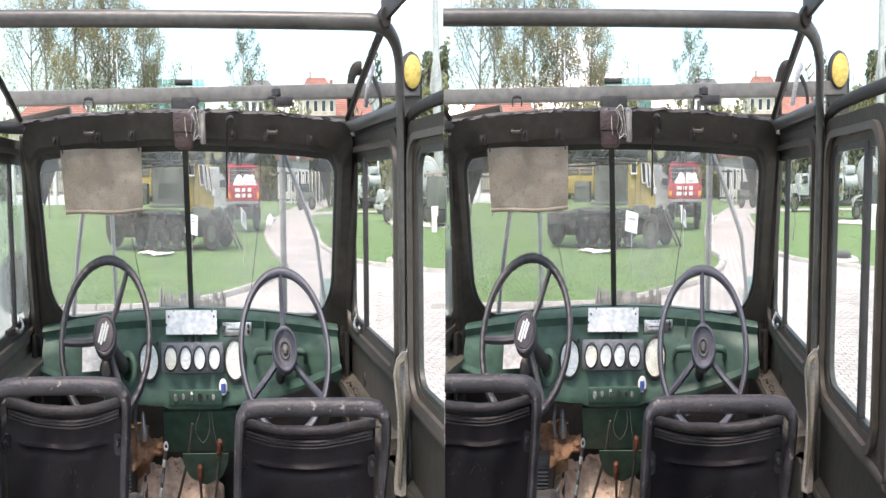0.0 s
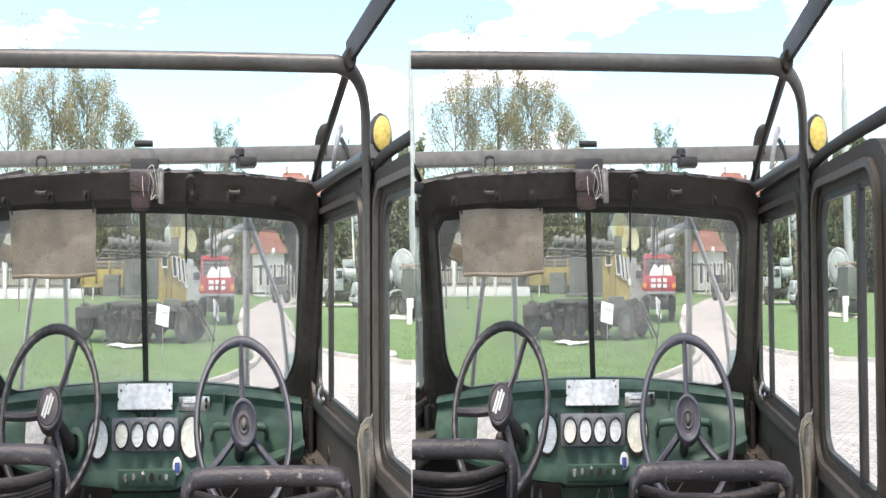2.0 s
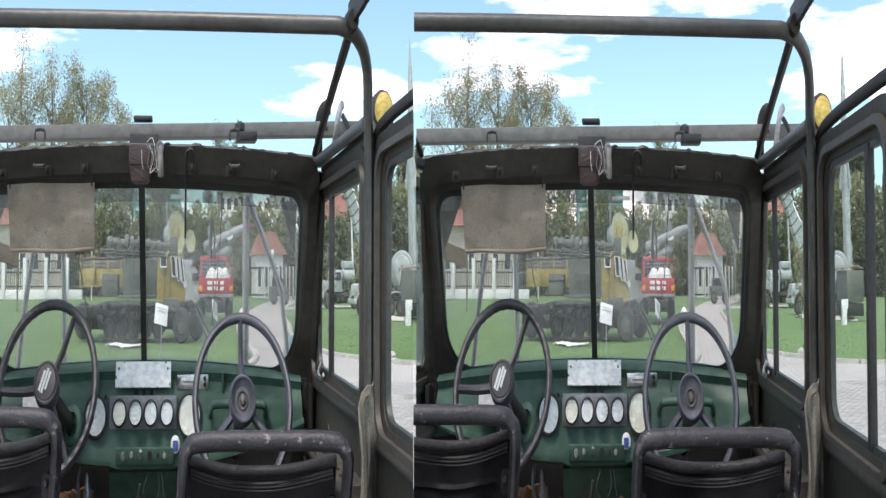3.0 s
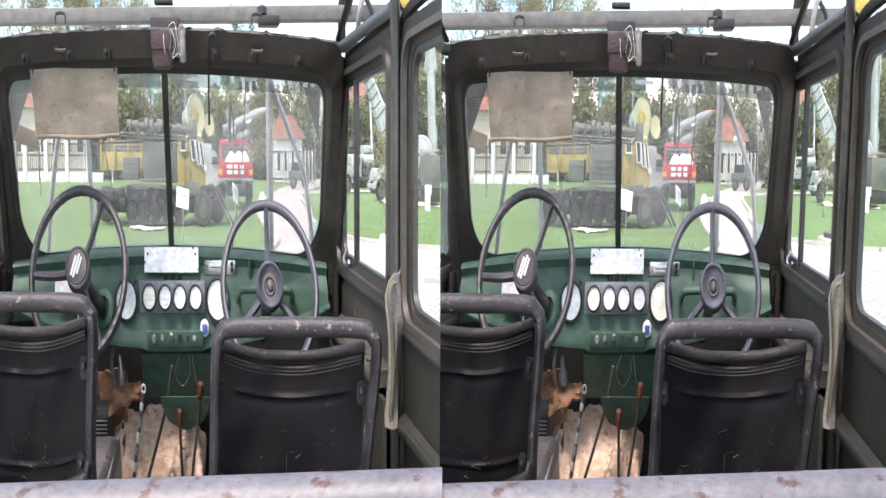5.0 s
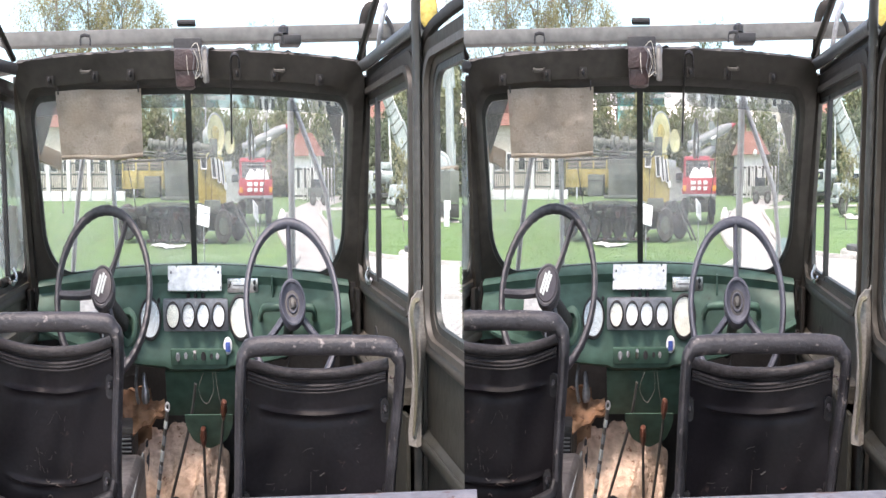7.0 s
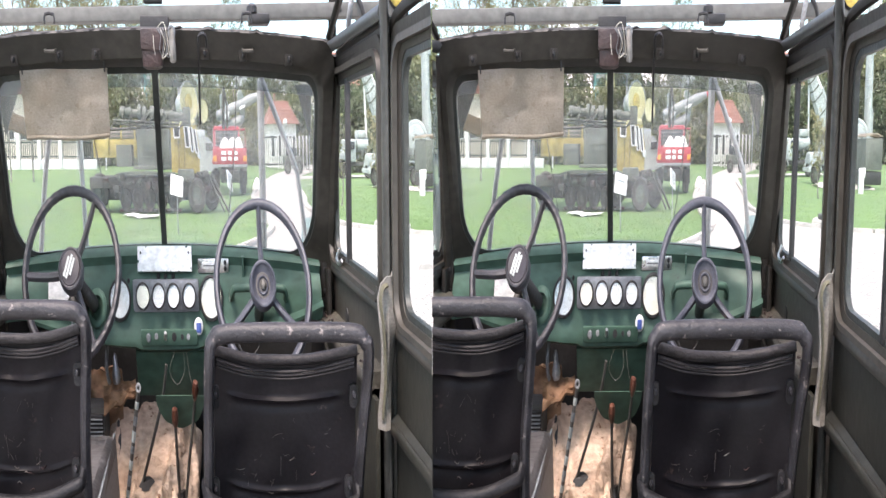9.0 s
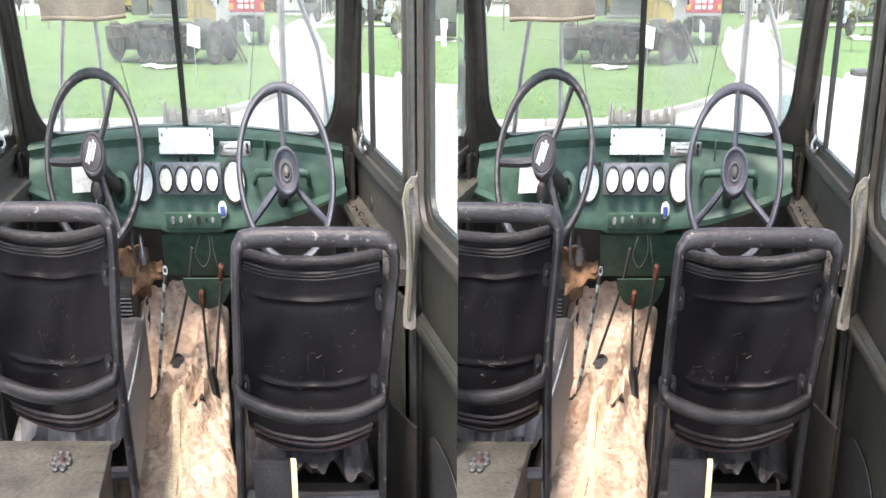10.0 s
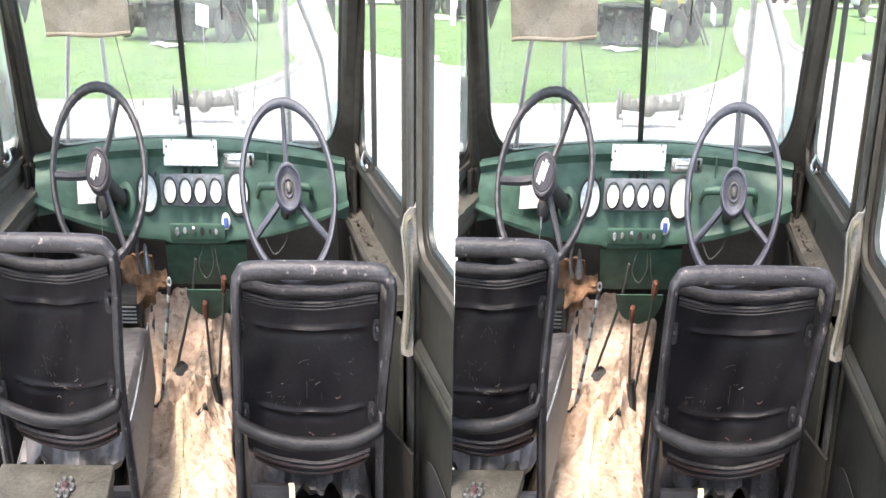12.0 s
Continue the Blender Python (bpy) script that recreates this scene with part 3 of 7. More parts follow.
        part("low_bar", tube([V(x0 - 0.022, y + 0.045, top - low + 0.012), V(x0 - 0.016, y + 0.012, top - low + 0.004), V(x0 + 0.015, y + 0.002, top - low - 0.006), V(x0 + 0.12, y - 0.006, top - low - 0.024), V(xm, y - 0.008, top - low - 0.028), V(x1 - 0.13, y - 0.006, top - low - 0.022), V(x1 - 0.05, y + 0.002, top - low - 0.006), V(x1 - 0.034, y + 0.012, top - low), V(x1 - 0.03, y + 0.045, top - low + 0.03)], 0.0125, 10, 4), SEAT_BAR, st)
        for v0, m_, r in ((0.90, VINYL_EDGE, 0.004), (0.93, LEATHER, 0.004), (0.955, VINYL, 0.003), (0.985, LEATHER, 0.005)):
            part("layered_edge", tube([back(u, v0) + V(0, -0.002, 0.0) for u in (0.04, 0.2, 0.4, 0.6, 0.8, 0.96)], r, 6, 3), m_, st, "frayed brown and black layers of the lower edge")
        for x, z in ((x0 + 0.016, top - 0.1), (x1 - 0.038, top - 0.1), (x0 + 0.01, top - low + 0.012), (x1 - 0.056, top - low + 0.014)):
            br = part("bracket", slab(rrect(x - 0.012, x + 0.012, z - 0.022, z + 0.015, 0.009, 4), lambda a, b, d: V(a, y + 0.03 + d, b), -0.004, 0.004), SEAT_BAR, st)
            part("bolt", lathe(V(x, y + 0.026, z), (0, -1, 0), [(0.0065, 0), (0.0065, 0.005), (0.004, 0.008), (0, 0.008)], 8), SEAT_TUBE, br)

        rs = random.Random(int(x0 * 1000))
        for k in range(30):
            u, v = (rs.uniform(0.1, 0.85), rs.uniform(0.3, 0.86)) if k % 3 else (rs.uniform(0.22, 0.5), rs.uniform(0.46, 0.62))
            s_ = 0.7 if k % 7 == 0 else 0.2
            du, dv, bend = rs.uniform(-0.1, 0.12) * s_, rs.uniform(-0.12, 0.14) * s_, rs.uniform(-0.008, 0.008) * s_
            part("scratch", tube([back(u + du * t, v + dv * t + bend * math.sin(4 * t)) + V(0, -0.0010, 0) for t in (0, 0.3, 0.6, 1.0)], rs.uniform(0.0003, 0.0006), 5, 3, flat=0.6), SCUFF, st)
        for k in range(7):
            u, v = rs.uniform(0.25, 0.7), rs.uniform(0.45, 0.84)
            part("scuff", tube([back(u + 0.012 * t, v + 0.006 * math.sin(5 * t + k)) + V(0, -0.0006, 0) for t in (0, 1, 2, 3)], 0.0022, 5, 2, flat=0.4), (SCUFF, LEATHER)[k % 2], st)

        pl_, pr_ = (x0 - 0.01, x1 - 0.075) if x0 < 0 else (x0 + 0.03, x1 - 0.05)

        def pad(u, v):
            e = min(1, 30 * u, 30 * (1 - u), 12 * v, 20 * (1 - v))
            crease = max(0, 1 - 3.2 * v)
            return V(pl_ + (pr_ - pl_) * u, y + 0.105 + 0.575 * v + 0.02 * crease * noise.noise(V(u * 9, 1, x0)), top - drop - 0.152 + 0.03 * math.sqrt(max(0, e)) + (0.004 + 0.028 * crease) * noise.noise(V(u * 8 + v * 6, v * 12, x0 * 9)) + 0.024 * crease * abs(noise.noise(V(u * 5 + v * 4, v * 3, 2 + x0))))

        part("cushion", sheet(pad, 40, 30, 0.02), CUSHION if x0 < 0 else VINYL_EDGE, st, "grey vinyl cushion, torn and crumpled at the back")
        if x0 < 0:
            part("cushion_side", sheet(lambda u, v: V(pr_ + 0.012 + 0.006 * math.sin(u * 5) + 0.01 * v, y + 0.16 + 0.56 * u, top - drop - 0.118 - 0.17 * v), 16, 8, 0.008), GREY_BOX, st, "pale blue-grey side of the seat box")
        part("base_frame", tube([V(x0, y + 0.07, top - 0.47), V(xm, y + 0.07, top - 0.474), V(x1 - 0.02, y + 0.07, top - 0.47)], 0.013, 8, 2), BLACK_TUBE, st)
        for x in (x0 - 0.02, x1 - 0.022):
            part("leg", tube([V(x, y + 0.065, top - 0.48), V(x, y + 0.05, top - 0.6), V(x, y + 0.06, -0.975)], 0.013, 8, 3), BLACK_TUBE, st)
            if x < x0 + 0.1:
                part("leg", tube([V(x, y + 0.5, top - 0.5), V(x, y + 0.5, top - 0.6), V(x, y + 0.5, -0.975)], 0.013, 8, 3), BLACK_TUBE, st)
        return st


    def gauge(parent, x, z, r, material, y=2.022):
        g = part("gauge", lathe(V(x, y, z), (0, -1, 0.3), [(r * 1.02, 0), (r * 1.14, 0.004), (r * 1.12, 0.011), (r * 0.98, 0.013), (r * 0.95, 0.006)], 32), BLACK, parent, "round gauge with a pale dial")
        part("dial", lathe(V(x, y - 0.006, z), (0, -1, 0.3), [(r * 0.97, 0), (r * 0.97, 0.0015), (0, 0.0015)], 32), material, g)
        part("needle", box(V(x + r * 0.15, y - 0.0085, z - r * 0.1), (r * 0.6, 0.001, r * 0.03), ry=38), STEEL, g)
        clear(part("glass", lathe(V(x, y - 0.0095, z), (0, -1, 0.3), [(r * 0.97, 0), (r * 0.5, 0.0022), (0, 0.003)], 32), GLASS_R, g))
        return g


    def side_wall(parent, x, y0, y1, win_y0, win_y1, z0, z1, bar_y, pane, panel_mat, corner=0.05):
        """One door of the side: panel, pressed window frame, gasket, divider bar, pane. x: its plane; s: towards the cab."""
        s = -1 if x > MID else 1
        put = lambda a, b, d: V(x + s * d, a, b)
        door = part("door", slab(rrect(y0, y1, -0.97, z0 - 0.03, 0.012, 3), put, -0.02, 0.012), panel_mat, parent, "dull olive steel door panel")
        # added thickness that hides the bright gap along the seam from the camera
        if s < 0:
            part("outer_skin", slab(rrect(y0, y1, -1.0, z0 - 0.1, 0.03, 3), put, -0.085, -0.021), panel_mat, door)
        part("window_frame", framing(rrect(y0, y1, z0 - 0.035, z1 + 0.045, (0.02, 0.05, corner, 0.02), 6), rrect(win_y0, win_y1, z0, z1, (0.045, 0.045, corner - 0.005, 0.045), 6), put, -0.012, 0.026, -0.014), PILLAR, door)
        part("bead", framing(rrect(win_y0 - 0.024, win_y1 + 0.024, z0 - 0.022, z1 + 0.024, 0.055, 6), rrect(win_y0 - 0.012, win_y1 + 0.012, z0 - 0.011, z1 + 0.012, 0.05, 6), put, 0.018, 0.034), OLIVE, door)
        part("gasket", framing(rrect(win_y0, win_y1, z0, z1, 0.045, 6), rrect(win_y0 + 0.012, win_y1 - 0.012, z0 + 0.011, z1 - 0.011, 0.04, 6), put, -0.008, 0.009), GASKET, door, "dark green rubber gasket")
        gl = part("pane", slab(rrect(win_y0 + 0.006, win_y1 - 0.006, z0 + 0.006, z1 - 0.006, 0.04, 6), put, -0.002, 0.002), pane, door)
        clear(gl)
        if bar_y:
            part("divider", box(V(x + s * 0.005, bar_y, (z0 + z1) / 2), (0.02, 0.018, z1 - z0 - 0.004), 0.003), BLACK, door, "black window divider")
        # pressed waist bead and sill
        part("sill", tube([V(x + s * 0.016, y0 + 0.01, z0 - 0.032), V(x + s * 0.02, (y0 + y1) / 2, z0 - 0.034), V(x + s * 0.016, y1 - 0.01, z0 - 0.034)], 0.012, 8, 2), OLIVE, door)
        return door


    def army_vehicle():
        car = thing("army_vehicle", (MID, 1.4, GROUND), "open-topped olive drab army training vehicle with two steering wheels", "vehicle", "parked training vehicles")

        # windscreen
        outer = rrect(-0.876, 0.632, -0.30, 0.24, (0.05, 0.06, 0.06, 0.05), 8)
        inner = rrect(-0.834, 0.572, -0.248, 0.170, (0.12, 0.05, 0.05, 0.12), 8)
        # extra points along the top and bottom so that the bow is smooth
        def dense(loop):
            out = []
            for i, a in enumerate(loop):
                b = loop[(i + 1) % len(loop)]
                n = 14 if abs(b[0] - a[0]) > 0.5 else (6 if abs(b[1] - a[1]) > 0.15 else 1)
                out += [(a[0] + (b[0] - a[0]) * j / n, a[1] + (b[1] - a[1]) * j / n) for j in range(n)]
            return out
        outer, inner = dense(outer), dense(inner)
        lip = dense(rrect(-0.85, 0.588, -0.264, 0.184, (0.13, 0.06, 0.06, 0.13), 8))
        inner2 = dense(rrect(-0.822, 0.560, -0.239, 0.157, (0.115, 0.046, 0.046, 0.115), 8))
        frame_ = part("windscreen_frame", loft([[screen_put(a, b, d) for a, b in lp] for lp, d in ((outer, -0.03), (outer, 0.03), (lip, 0.045), (inner, 0.032), (inner, -0.02))], cyclic=True), PILLAR, car, "dark olive steel windscreen frame")
        part("gasket", loft([[screen_put(a, b, d) for a, b in lp] for lp, d in ((inner, 0.012), (inner2, 0.008), (inner2, -0.008), (inner, -0.012))], cyclic=True), GASKET, frame_)
        for x0, x1 in ((-0.826, MID - 0.006), (MID + 0.006, 0.564)):
            rr = (0.118, 0.045, 0.004, 0.004) if x1 > 0 else (0.004, 0.004, 0.045, 0.118)
            glp = part("pane", loft([[screen_put(a, b, d) for a, b in dense(rrect(x0, x1, -0.242, 0.16, rr, 8))] for d in (-0.002, 0.002)], cap=True), GLASS, frame_, "dusty glass with the view's haze in its film")
            clear(glp)
            xs_ = [x0 + 0.014 + (x1 - x0 - 0.028) * q / 10 for q in range(11)]
            strip = part("sun_strip", loft([[screen_put(x, z, 0.008) for x in xs_] for z in (0.128, 0.157)], closed=False), STRIP, frame_, "grey tinted strip along the glass")
            clear(strip)
        part("post", loft([[screen_put(a, b, d) for a, d in ((MID - 0.013, -0.012), (MID + 0.013, -0.012), (MID + 0.013, 0.014), (MID - 0.013, 0.014))] for b in (-0.25, -0.1, 0.03, 0.17)], cap=True), GASKET, frame_, "dark green centre post")
        for i in range(5):
            p = screen_put(MID + 0.004, 0.13 - 0.083 * i, 0.015)
            part("screw", lathe(p, (0, -1, 0), [(0.004, 0), (0.003, 0.002), (0, 0.002)], 8), BLACK, frame_)
        edge = [screen_put(-0.88 + 1.5 * i / 16, 0.243, 0.0) + V(0, 0, 0.004 + 0.004 * noise.noise(V(i * 1.7, 0, 0))) for i in range(17)]
        part("top_seal", tube(edge, 0.0105, 8, 3, flat=0.8), BLACK, frame_, "ragged black canvas seal")
        part("canvas_edge", sheet(lambda u, v: screen_put(-0.875 + 1.49 * u, 0.24, 0.0) + V(0, -0.006 + 0.008 * noise.noise(V(u * 40, v * 2, 3)), 0.002 + v * (0.009 + 0.009 * noise.noise(V(u * 22, 0, 8)) + 0.004 * noise.noise(V(u * 90, 0, 2)))), 150, 3, 0.004), BLACK, frame_, "crumpled black canvas edge")
        for x in (-0.72, -0.53, -0.375, 0.08, 0.24, 0.434):
            c = screen_put(x, 0.195, 0.04)
            cl = part("clip", box(c, (0.035, 0.008, 0.03), 0.004), OLIVE_DARK, frame_)
            part("stud", lathe(c + V(0, -0.004, 0.0), (0, -1, 0), [(0.007, 0), (0.007, 0.009), (0.003, 0.013), (0, 0.013)], 10), BLACK, frame_)
        for x in (-0.56, 0.26):
            c = screen_put(x, 0.225, 0.035)
            part("footman_loop", tube([c + V(-0.02, 0, -0.018), c + V(-0.02, -0.012, -0.022), c + V(0.02, -0.012, -0.022), c + V(0.02, 0, -0.018)], 0.004, 6, 2), OLIVE, frame_)
            part("footman_loop", tube([c + V(-0.02, 0, 0.035), c + V(-0.018, 0, 0.055), c + V(0.018, 0, 0.055), c + V(0.02, 0, 0.035)], 0.004, 6, 2), BLACK, frame_)
        part("wiper_motor", box(screen_put(0.32, 0.262, 0.0) + V(0, 0.01, 0.018), (0.09, 0.06, 0.022), 0.006), BLACK, frame_)
        part("wiper_motor", lathe(screen_put(0.29, 0.272, 0.0) + V(0, 0, 0.02), (0, 0, 1), [(0.022, 0), (0.022, 0.014), (0.01, 0.02), (0, 0.02)], 12), BLACK, frame_)
        # wiper arms and wires on the glass
        part("wiper_rod", tube([screen_put(0.09, 0.205, 0.05), screen_put(0.085, 0.228, 0.06), screen_put(0.06, 0.228, 0.06), screen_put(0.055, 0.2, 0.05), screen_put(0.055, 0.05, 0.03)], 0.0045, 6, 3), BLACK, frame_)
        part("wiper_wire", tube([screen_put(0.22, 0.17, -0.02), screen_put(0.205, -0.03, -0.03), screen_put(0.16, -0.24, -0.02)], 0.0022, 5, 3), BLACK, frame_)
        part("wiper_wire", tube([screen_put(-0.45, 0.1, -0.02), screen_put(-0.42, -0.05, -0.03), screen_put(-0.37, -0.24, -0.02)], 0.0022, 5, 3), BLACK, frame_)

        # mirror and aerial bars in front of the screen
        part("aerial_bar", tube([V(0.362, 2.2, 0.19), V(0.368, 2.25, -0.05), V(0.375, 2.3, -0.36)], 0.017, 10, 2), STEEL, car, "grey upright tube")
        part("mirror_brace", tube([V(0.36, 2.18, 0.2), V(0.385, 2.2, 0.17), V(0.535, 2.26, -0.02), V(0.565, 2.28, -0.09), V(0.63, 2.34, -0.33)], 0.011, 10, 3), STEEL, car, "bent pale grey brace")
        part("aerial_bar", tube([V(-0.56, 2.2, 0.13), V(-0.56, 2.25, -0.05), V(-0.56, 2.3, -0.36)], 0.012, 10, 2), LIGHT_GREY, car)
        part("mirror_brace", tube([V(-0.65, 2.18, 0.075), V(-0.69, 2.18, 0.06), V(-0.75, 2.22, -0.1), V(-0.83, 2.32, -0.36)], 0.012, 10, 3), STEEL, car)
        part("mudguard", sheet(lambda u, v: V(0.575 + 0.09 * u + 0.05 * v, 2.3 + 0.2 * v, -0.252 - 0.01 * (2 * u - 1) ** 2 + 0.062 * v), 8, 6, 0.01), WING, car, "faded blue-green wing panel")
        part("mudguard", sheet(lambda u, v: V(-0.95 + 0.16 * u, 2.3 + 0.4 * v, -0.33 - 0.05 * (2 * u - 1) ** 2 - 0.02 * v), 8, 6, 0.01), WING, car)

        mir = part("side_mirror", lathe(V(-1.045, 2.12, -0.15), (0.1, -1, 0.55), [(0.05, -0.03), (0.085, -0.01), (0.09, 0.004), (0.083, 0.006)], 28), OLIVE_DARK, car, "round door mirror on an arm")
        part("mirror_glass", lathe(V(-1.045, 2.12, -0.15), (0.1, -1, 0.55), [(0.084, 0.0), (0.083, 0.005), (0, 0.006)], 28), MIRROR, mir)
        part("arm", tube([V(-1.037, 2.15, -0.15), V(-1.02, 2.17, -0.24), V(-0.95, 2.12, -0.33)], 0.008, 6, 3), BLACK, mir)
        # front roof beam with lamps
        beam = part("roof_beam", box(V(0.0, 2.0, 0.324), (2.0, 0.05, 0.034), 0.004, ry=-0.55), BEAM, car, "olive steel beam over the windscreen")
        part("beam_post", box(V(MID, 1.99, 0.288), (0.13, 0.05, 0.055), 0.006), BLACK, beam)
        part("beam_cap", box(V(MID - 0.005, 1.99, 0.352), (0.085, 0.04, 0.012), 0.005), BLACK, beam)
        part("roof_beam", box(V(0.70, 2.12, 0.268), (0.62, 0.04, 0.022), 0.004), OLIVE, car)
        part("roof_beam", box(V(-0.98, 2.12, 0.268), (0.5, 0.04, 0.022), 0.004, ry=-6), OLIVE, car)
        for x in (0.70, 0.745):
            bolt(V(x, 1.975, 0.33), (0, -1, 0), 0.006, beam, BLACK)
        lampb = part("marker_lamp", slab(rrect(0.905, 1.015, 0.270, 0.425, (0.01, 0.058, 0.058, 0.01), 8), lambda a, b, d: V(a, 1.995 + d, b), -0.008, 0.008), OLIVE, car, "round amber marker lamp on an olive plate")
        part("lamp_body", lathe(V(0.96, 1.99, 0.374), (0, -1, 0), [(0.046, -0.03), (0.048, 0.0), (0.046, 0.02), (0.042, 0.024)], 28), BLACK, lampb)
        part("lens", lathe(V(0.96, 1.97, 0.374), (0, -1, 0), [(0.042, 0), (0.04, 0.006), (0.024, 0.012), (0, 0.014)], 28), LAMP_Y, lampb, "amber ribbed lens")
        for x in (0.92, 1.0):
            bolt(V(x, 1.987, 0.295), (0, -1, 0), 0.007, lampb, BLACK)
        latch = part("beam_latch", tube([V(0.73, 1.96, 0.29), V(0.735, 1.94, 0.33), V(0.75, 1.94, 0.37), V(0.77, 1.96, 0.385)], 0.012, 8, 3, flat=0.5), STEEL, car, "steel over-centre catch")
        part("hook", tube([V(0.77, 1.97, 0.36), V(0.79, 1.95, 0.33), V(0.80, 1.95, 0.29), V(0.785, 1.95, 0.275)], 0.008, 8, 3), BLACK, latch)
        part("bow_bracket", tube([V(0.68, 2.03, 0.27), V(0.68, 2.03, 0.35), V(0.70, 2.03, 0.385), V(0.735, 2.03, 0.39)], 0.018, 8, 3, flat=0.4), OLIVE_DARK, car)

        # roll hoop, its braces and rails
        hp = part("roll_hoop", tube([V(-0.80, 1.23, 0.376), V(-0.3, 1.23, 0.376), V(0.40, 1.23, 0.371), V(0.53, 1.23, 0.366), V(0.59, 1.255, 0.346), V(0.622, 1.29, 0.31), V(0.636, 1.32, 0.25), V(0.645, 1.335, 0.2), V(0.65, 1.345, 0.1), V(0.652, 1.35, -0.1), V(0.652, 1.35, -0.4), V(0.65, 1.35, -0.97)], 0.0145, 14, 5), TUBE, car, "grey-green steel roll hoop")
        for x, xe in ((0.548, 0.615), (-0.785, -0.888)):
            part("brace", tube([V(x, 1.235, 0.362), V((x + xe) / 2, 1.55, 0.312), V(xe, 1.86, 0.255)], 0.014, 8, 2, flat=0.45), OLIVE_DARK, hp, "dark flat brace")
            part("clamp", lathe(V(x, 1.205, 0.374), (0, 1, 0), [(0.016, 0), (0.02, 0.01), (0.02, 0.04), (0.016, 0.05)], 12), OLIVE_DARK, hp)
            bolt(V(x + 0.006, 1.205, 0.378), (0, -1, 0), 0.008, hp, BLACK)
        part("roof_rail", box(V(0.553, 1.08, 0.395), (0.014, 0.34, 0.042), 0.004, rx=-2), OLIVE_DARK, hp, "flat olive roof rail")
        for a, b in ((V(0.62, 1.88, 0.236), V(0.636, 1.335, 0.238)), (V(-0.885, 1.88, 0.236), V(-0.93, 1.6, 0.225))):
            part("side_tube", tube([a, (a + b) / 2, b], 0.0135, 10, 2), TUBE, car)
        for k in range(3):
            part("rail_bead", tube([V(0.648, 1.86, 0.222 - 0.012 * k), V(0.655, 1.36, 0.226 - 0.012 * k)], 0.0065, 6, 1), OLIVE_DARK, car)

        # pillars between the screen and the doors
        for x, dx, r in ((0.648, 0.0, 0.026), (-0.897, 0.016, 0.025)):
            part("pillar", tube([V(x, 2.03, -0.97), V(x, 2.02, -0.4), V(x, 1.995, -0.2), V(x + dx * 0.6, 1.935, 0.0), V(x + dx, 1.89, 0.22)], r, 8, 3), PILLAR, car, "dark olive pillar")
        # side walls
        # the right door takes the darker OLIVE to carry the shade on that side
        side_wall(car, 0.668, 1.36, 2.01, 1.4, 1.965, -0.225, 0.165, 1.775, GLASS_R, OLIVE)
        for x, s in ((0.668, -1),):
            part("window_latch", tube([V(x + s * 0.02, 1.86, -0.2), V(x + s * 0.035, 1.86, -0.222), V(x + s * 0.035, 1.82, -0.23), V(x + s * 0.03, 1.80, -0.22)], 0.006, 6, 3), CHROME, car, "chrome window latch")
            part("channel", box(V(x + s * 0.01, 1.9, -0.225), (0.02, 0.14, 0.014), 0.003), OLIVE_DARK, car)
        # ledges along the walls with dirt
        def ledge(x0, x1, y0, y1, z):
            def f(u, v):
                n = noise.noise(V(u * 30, v * 3, z * 7))
                return V(x0 + (x1 - x0) * v, y0 + (y1 - y0) * u, z + 0.006 * max(0, n) + 0.012 * v)
            return sheet(f, 30, 5, 0.03)
        part("ledge", ledge(0.585, 0.66, 1.39, 2.03, -0.372), LEDGE, car, "dirty olive ledge under the window")
        dr = random.Random(9)
        for i in range(44):
            y_ = dr.uniform(1.42, 2.0)
            part("dirt_clump", lathe(V(dr.uniform(0.6, 0.645), y_, -0.367), (dr.uniform(-0.3, 0.3), dr.uniform(-0.3, 0.3), 1), [(dr.uniform(0.002, 0.009), 0), (0.004, 0.003), (0.0, dr.uniform(0.003, 0.007))], 6), LEATHER if i % 3 else BLACK, car)
        part("edge_tube", tube([V(0.588, 2.03, -0.385), V(0.59, 1.7, -0.385), V(0.592, 1.40, -0.38)], 0.012, 8, 2), OLIVE, car)
        part("door_stay", tube([V(0.60, 1.95, -0.42), V(0.607, 1.86, -0.47), V(0.60, 1.78, -0.51)], 0.009, 6, 3, flat=0.4), OLIVE, car)
        for y in (1.42, 1.55, 1.7, 1.85, 1.97):
            bolt(V(0.61, y, -0.366), (0, 0, 1), 0.006, car, OLIVE_DARK)
        # black plate put on for the darkness of an open hole
        part("hole_cover", lathe(V(0.655, 1.79, -0.338), (-1, 0, 0), [(0.017, 0), (0.017, 0.003), (0.012, 0.004), (0, 0.004)], 14), BLACK, car)
        for x, y in ((0.612, 2.0), (-0.885, 2.0)):
            part("hinge", box(V(x, y, -0.29), (0.03, 0.02, 0.085), 0.004), OLIVE_DARK, car)
            for dz in (-0.025, 0.025):
                bolt(V(x, y - 0.012, -0.29 + dz), (0, -1, 0), 0.006, car, BLACK)

        # dashboard: one pressed green panel
        prof = [(2.12, -0.212), (2.09, -0.216), (2.064, -0.226), (2.058, -0.236), (2.066, -0.246), (2.07, -0.258), (2.062, -0.272), (2.048, -0.288), (2.040, -0.31), (2.028, -0.37), (2.018, -0.415), (2.006, -0.436), (2.008, -0.452), (2.03, -0.462), (2.12, -0.466)]
        xs = [-0.865 + 1.455 * i / 60 for i in range(61)]
        loops = []
        for x in xs:
            s = 1 - min(1, abs((x - MID) / 0.73)) ** 2.4
            b = 1 - min(1, abs((x - MID) / 0.76)) ** 2
            lp = []
            for i, (y, z) in enumerate(prof):
                t = i / (len(prof) - 1)
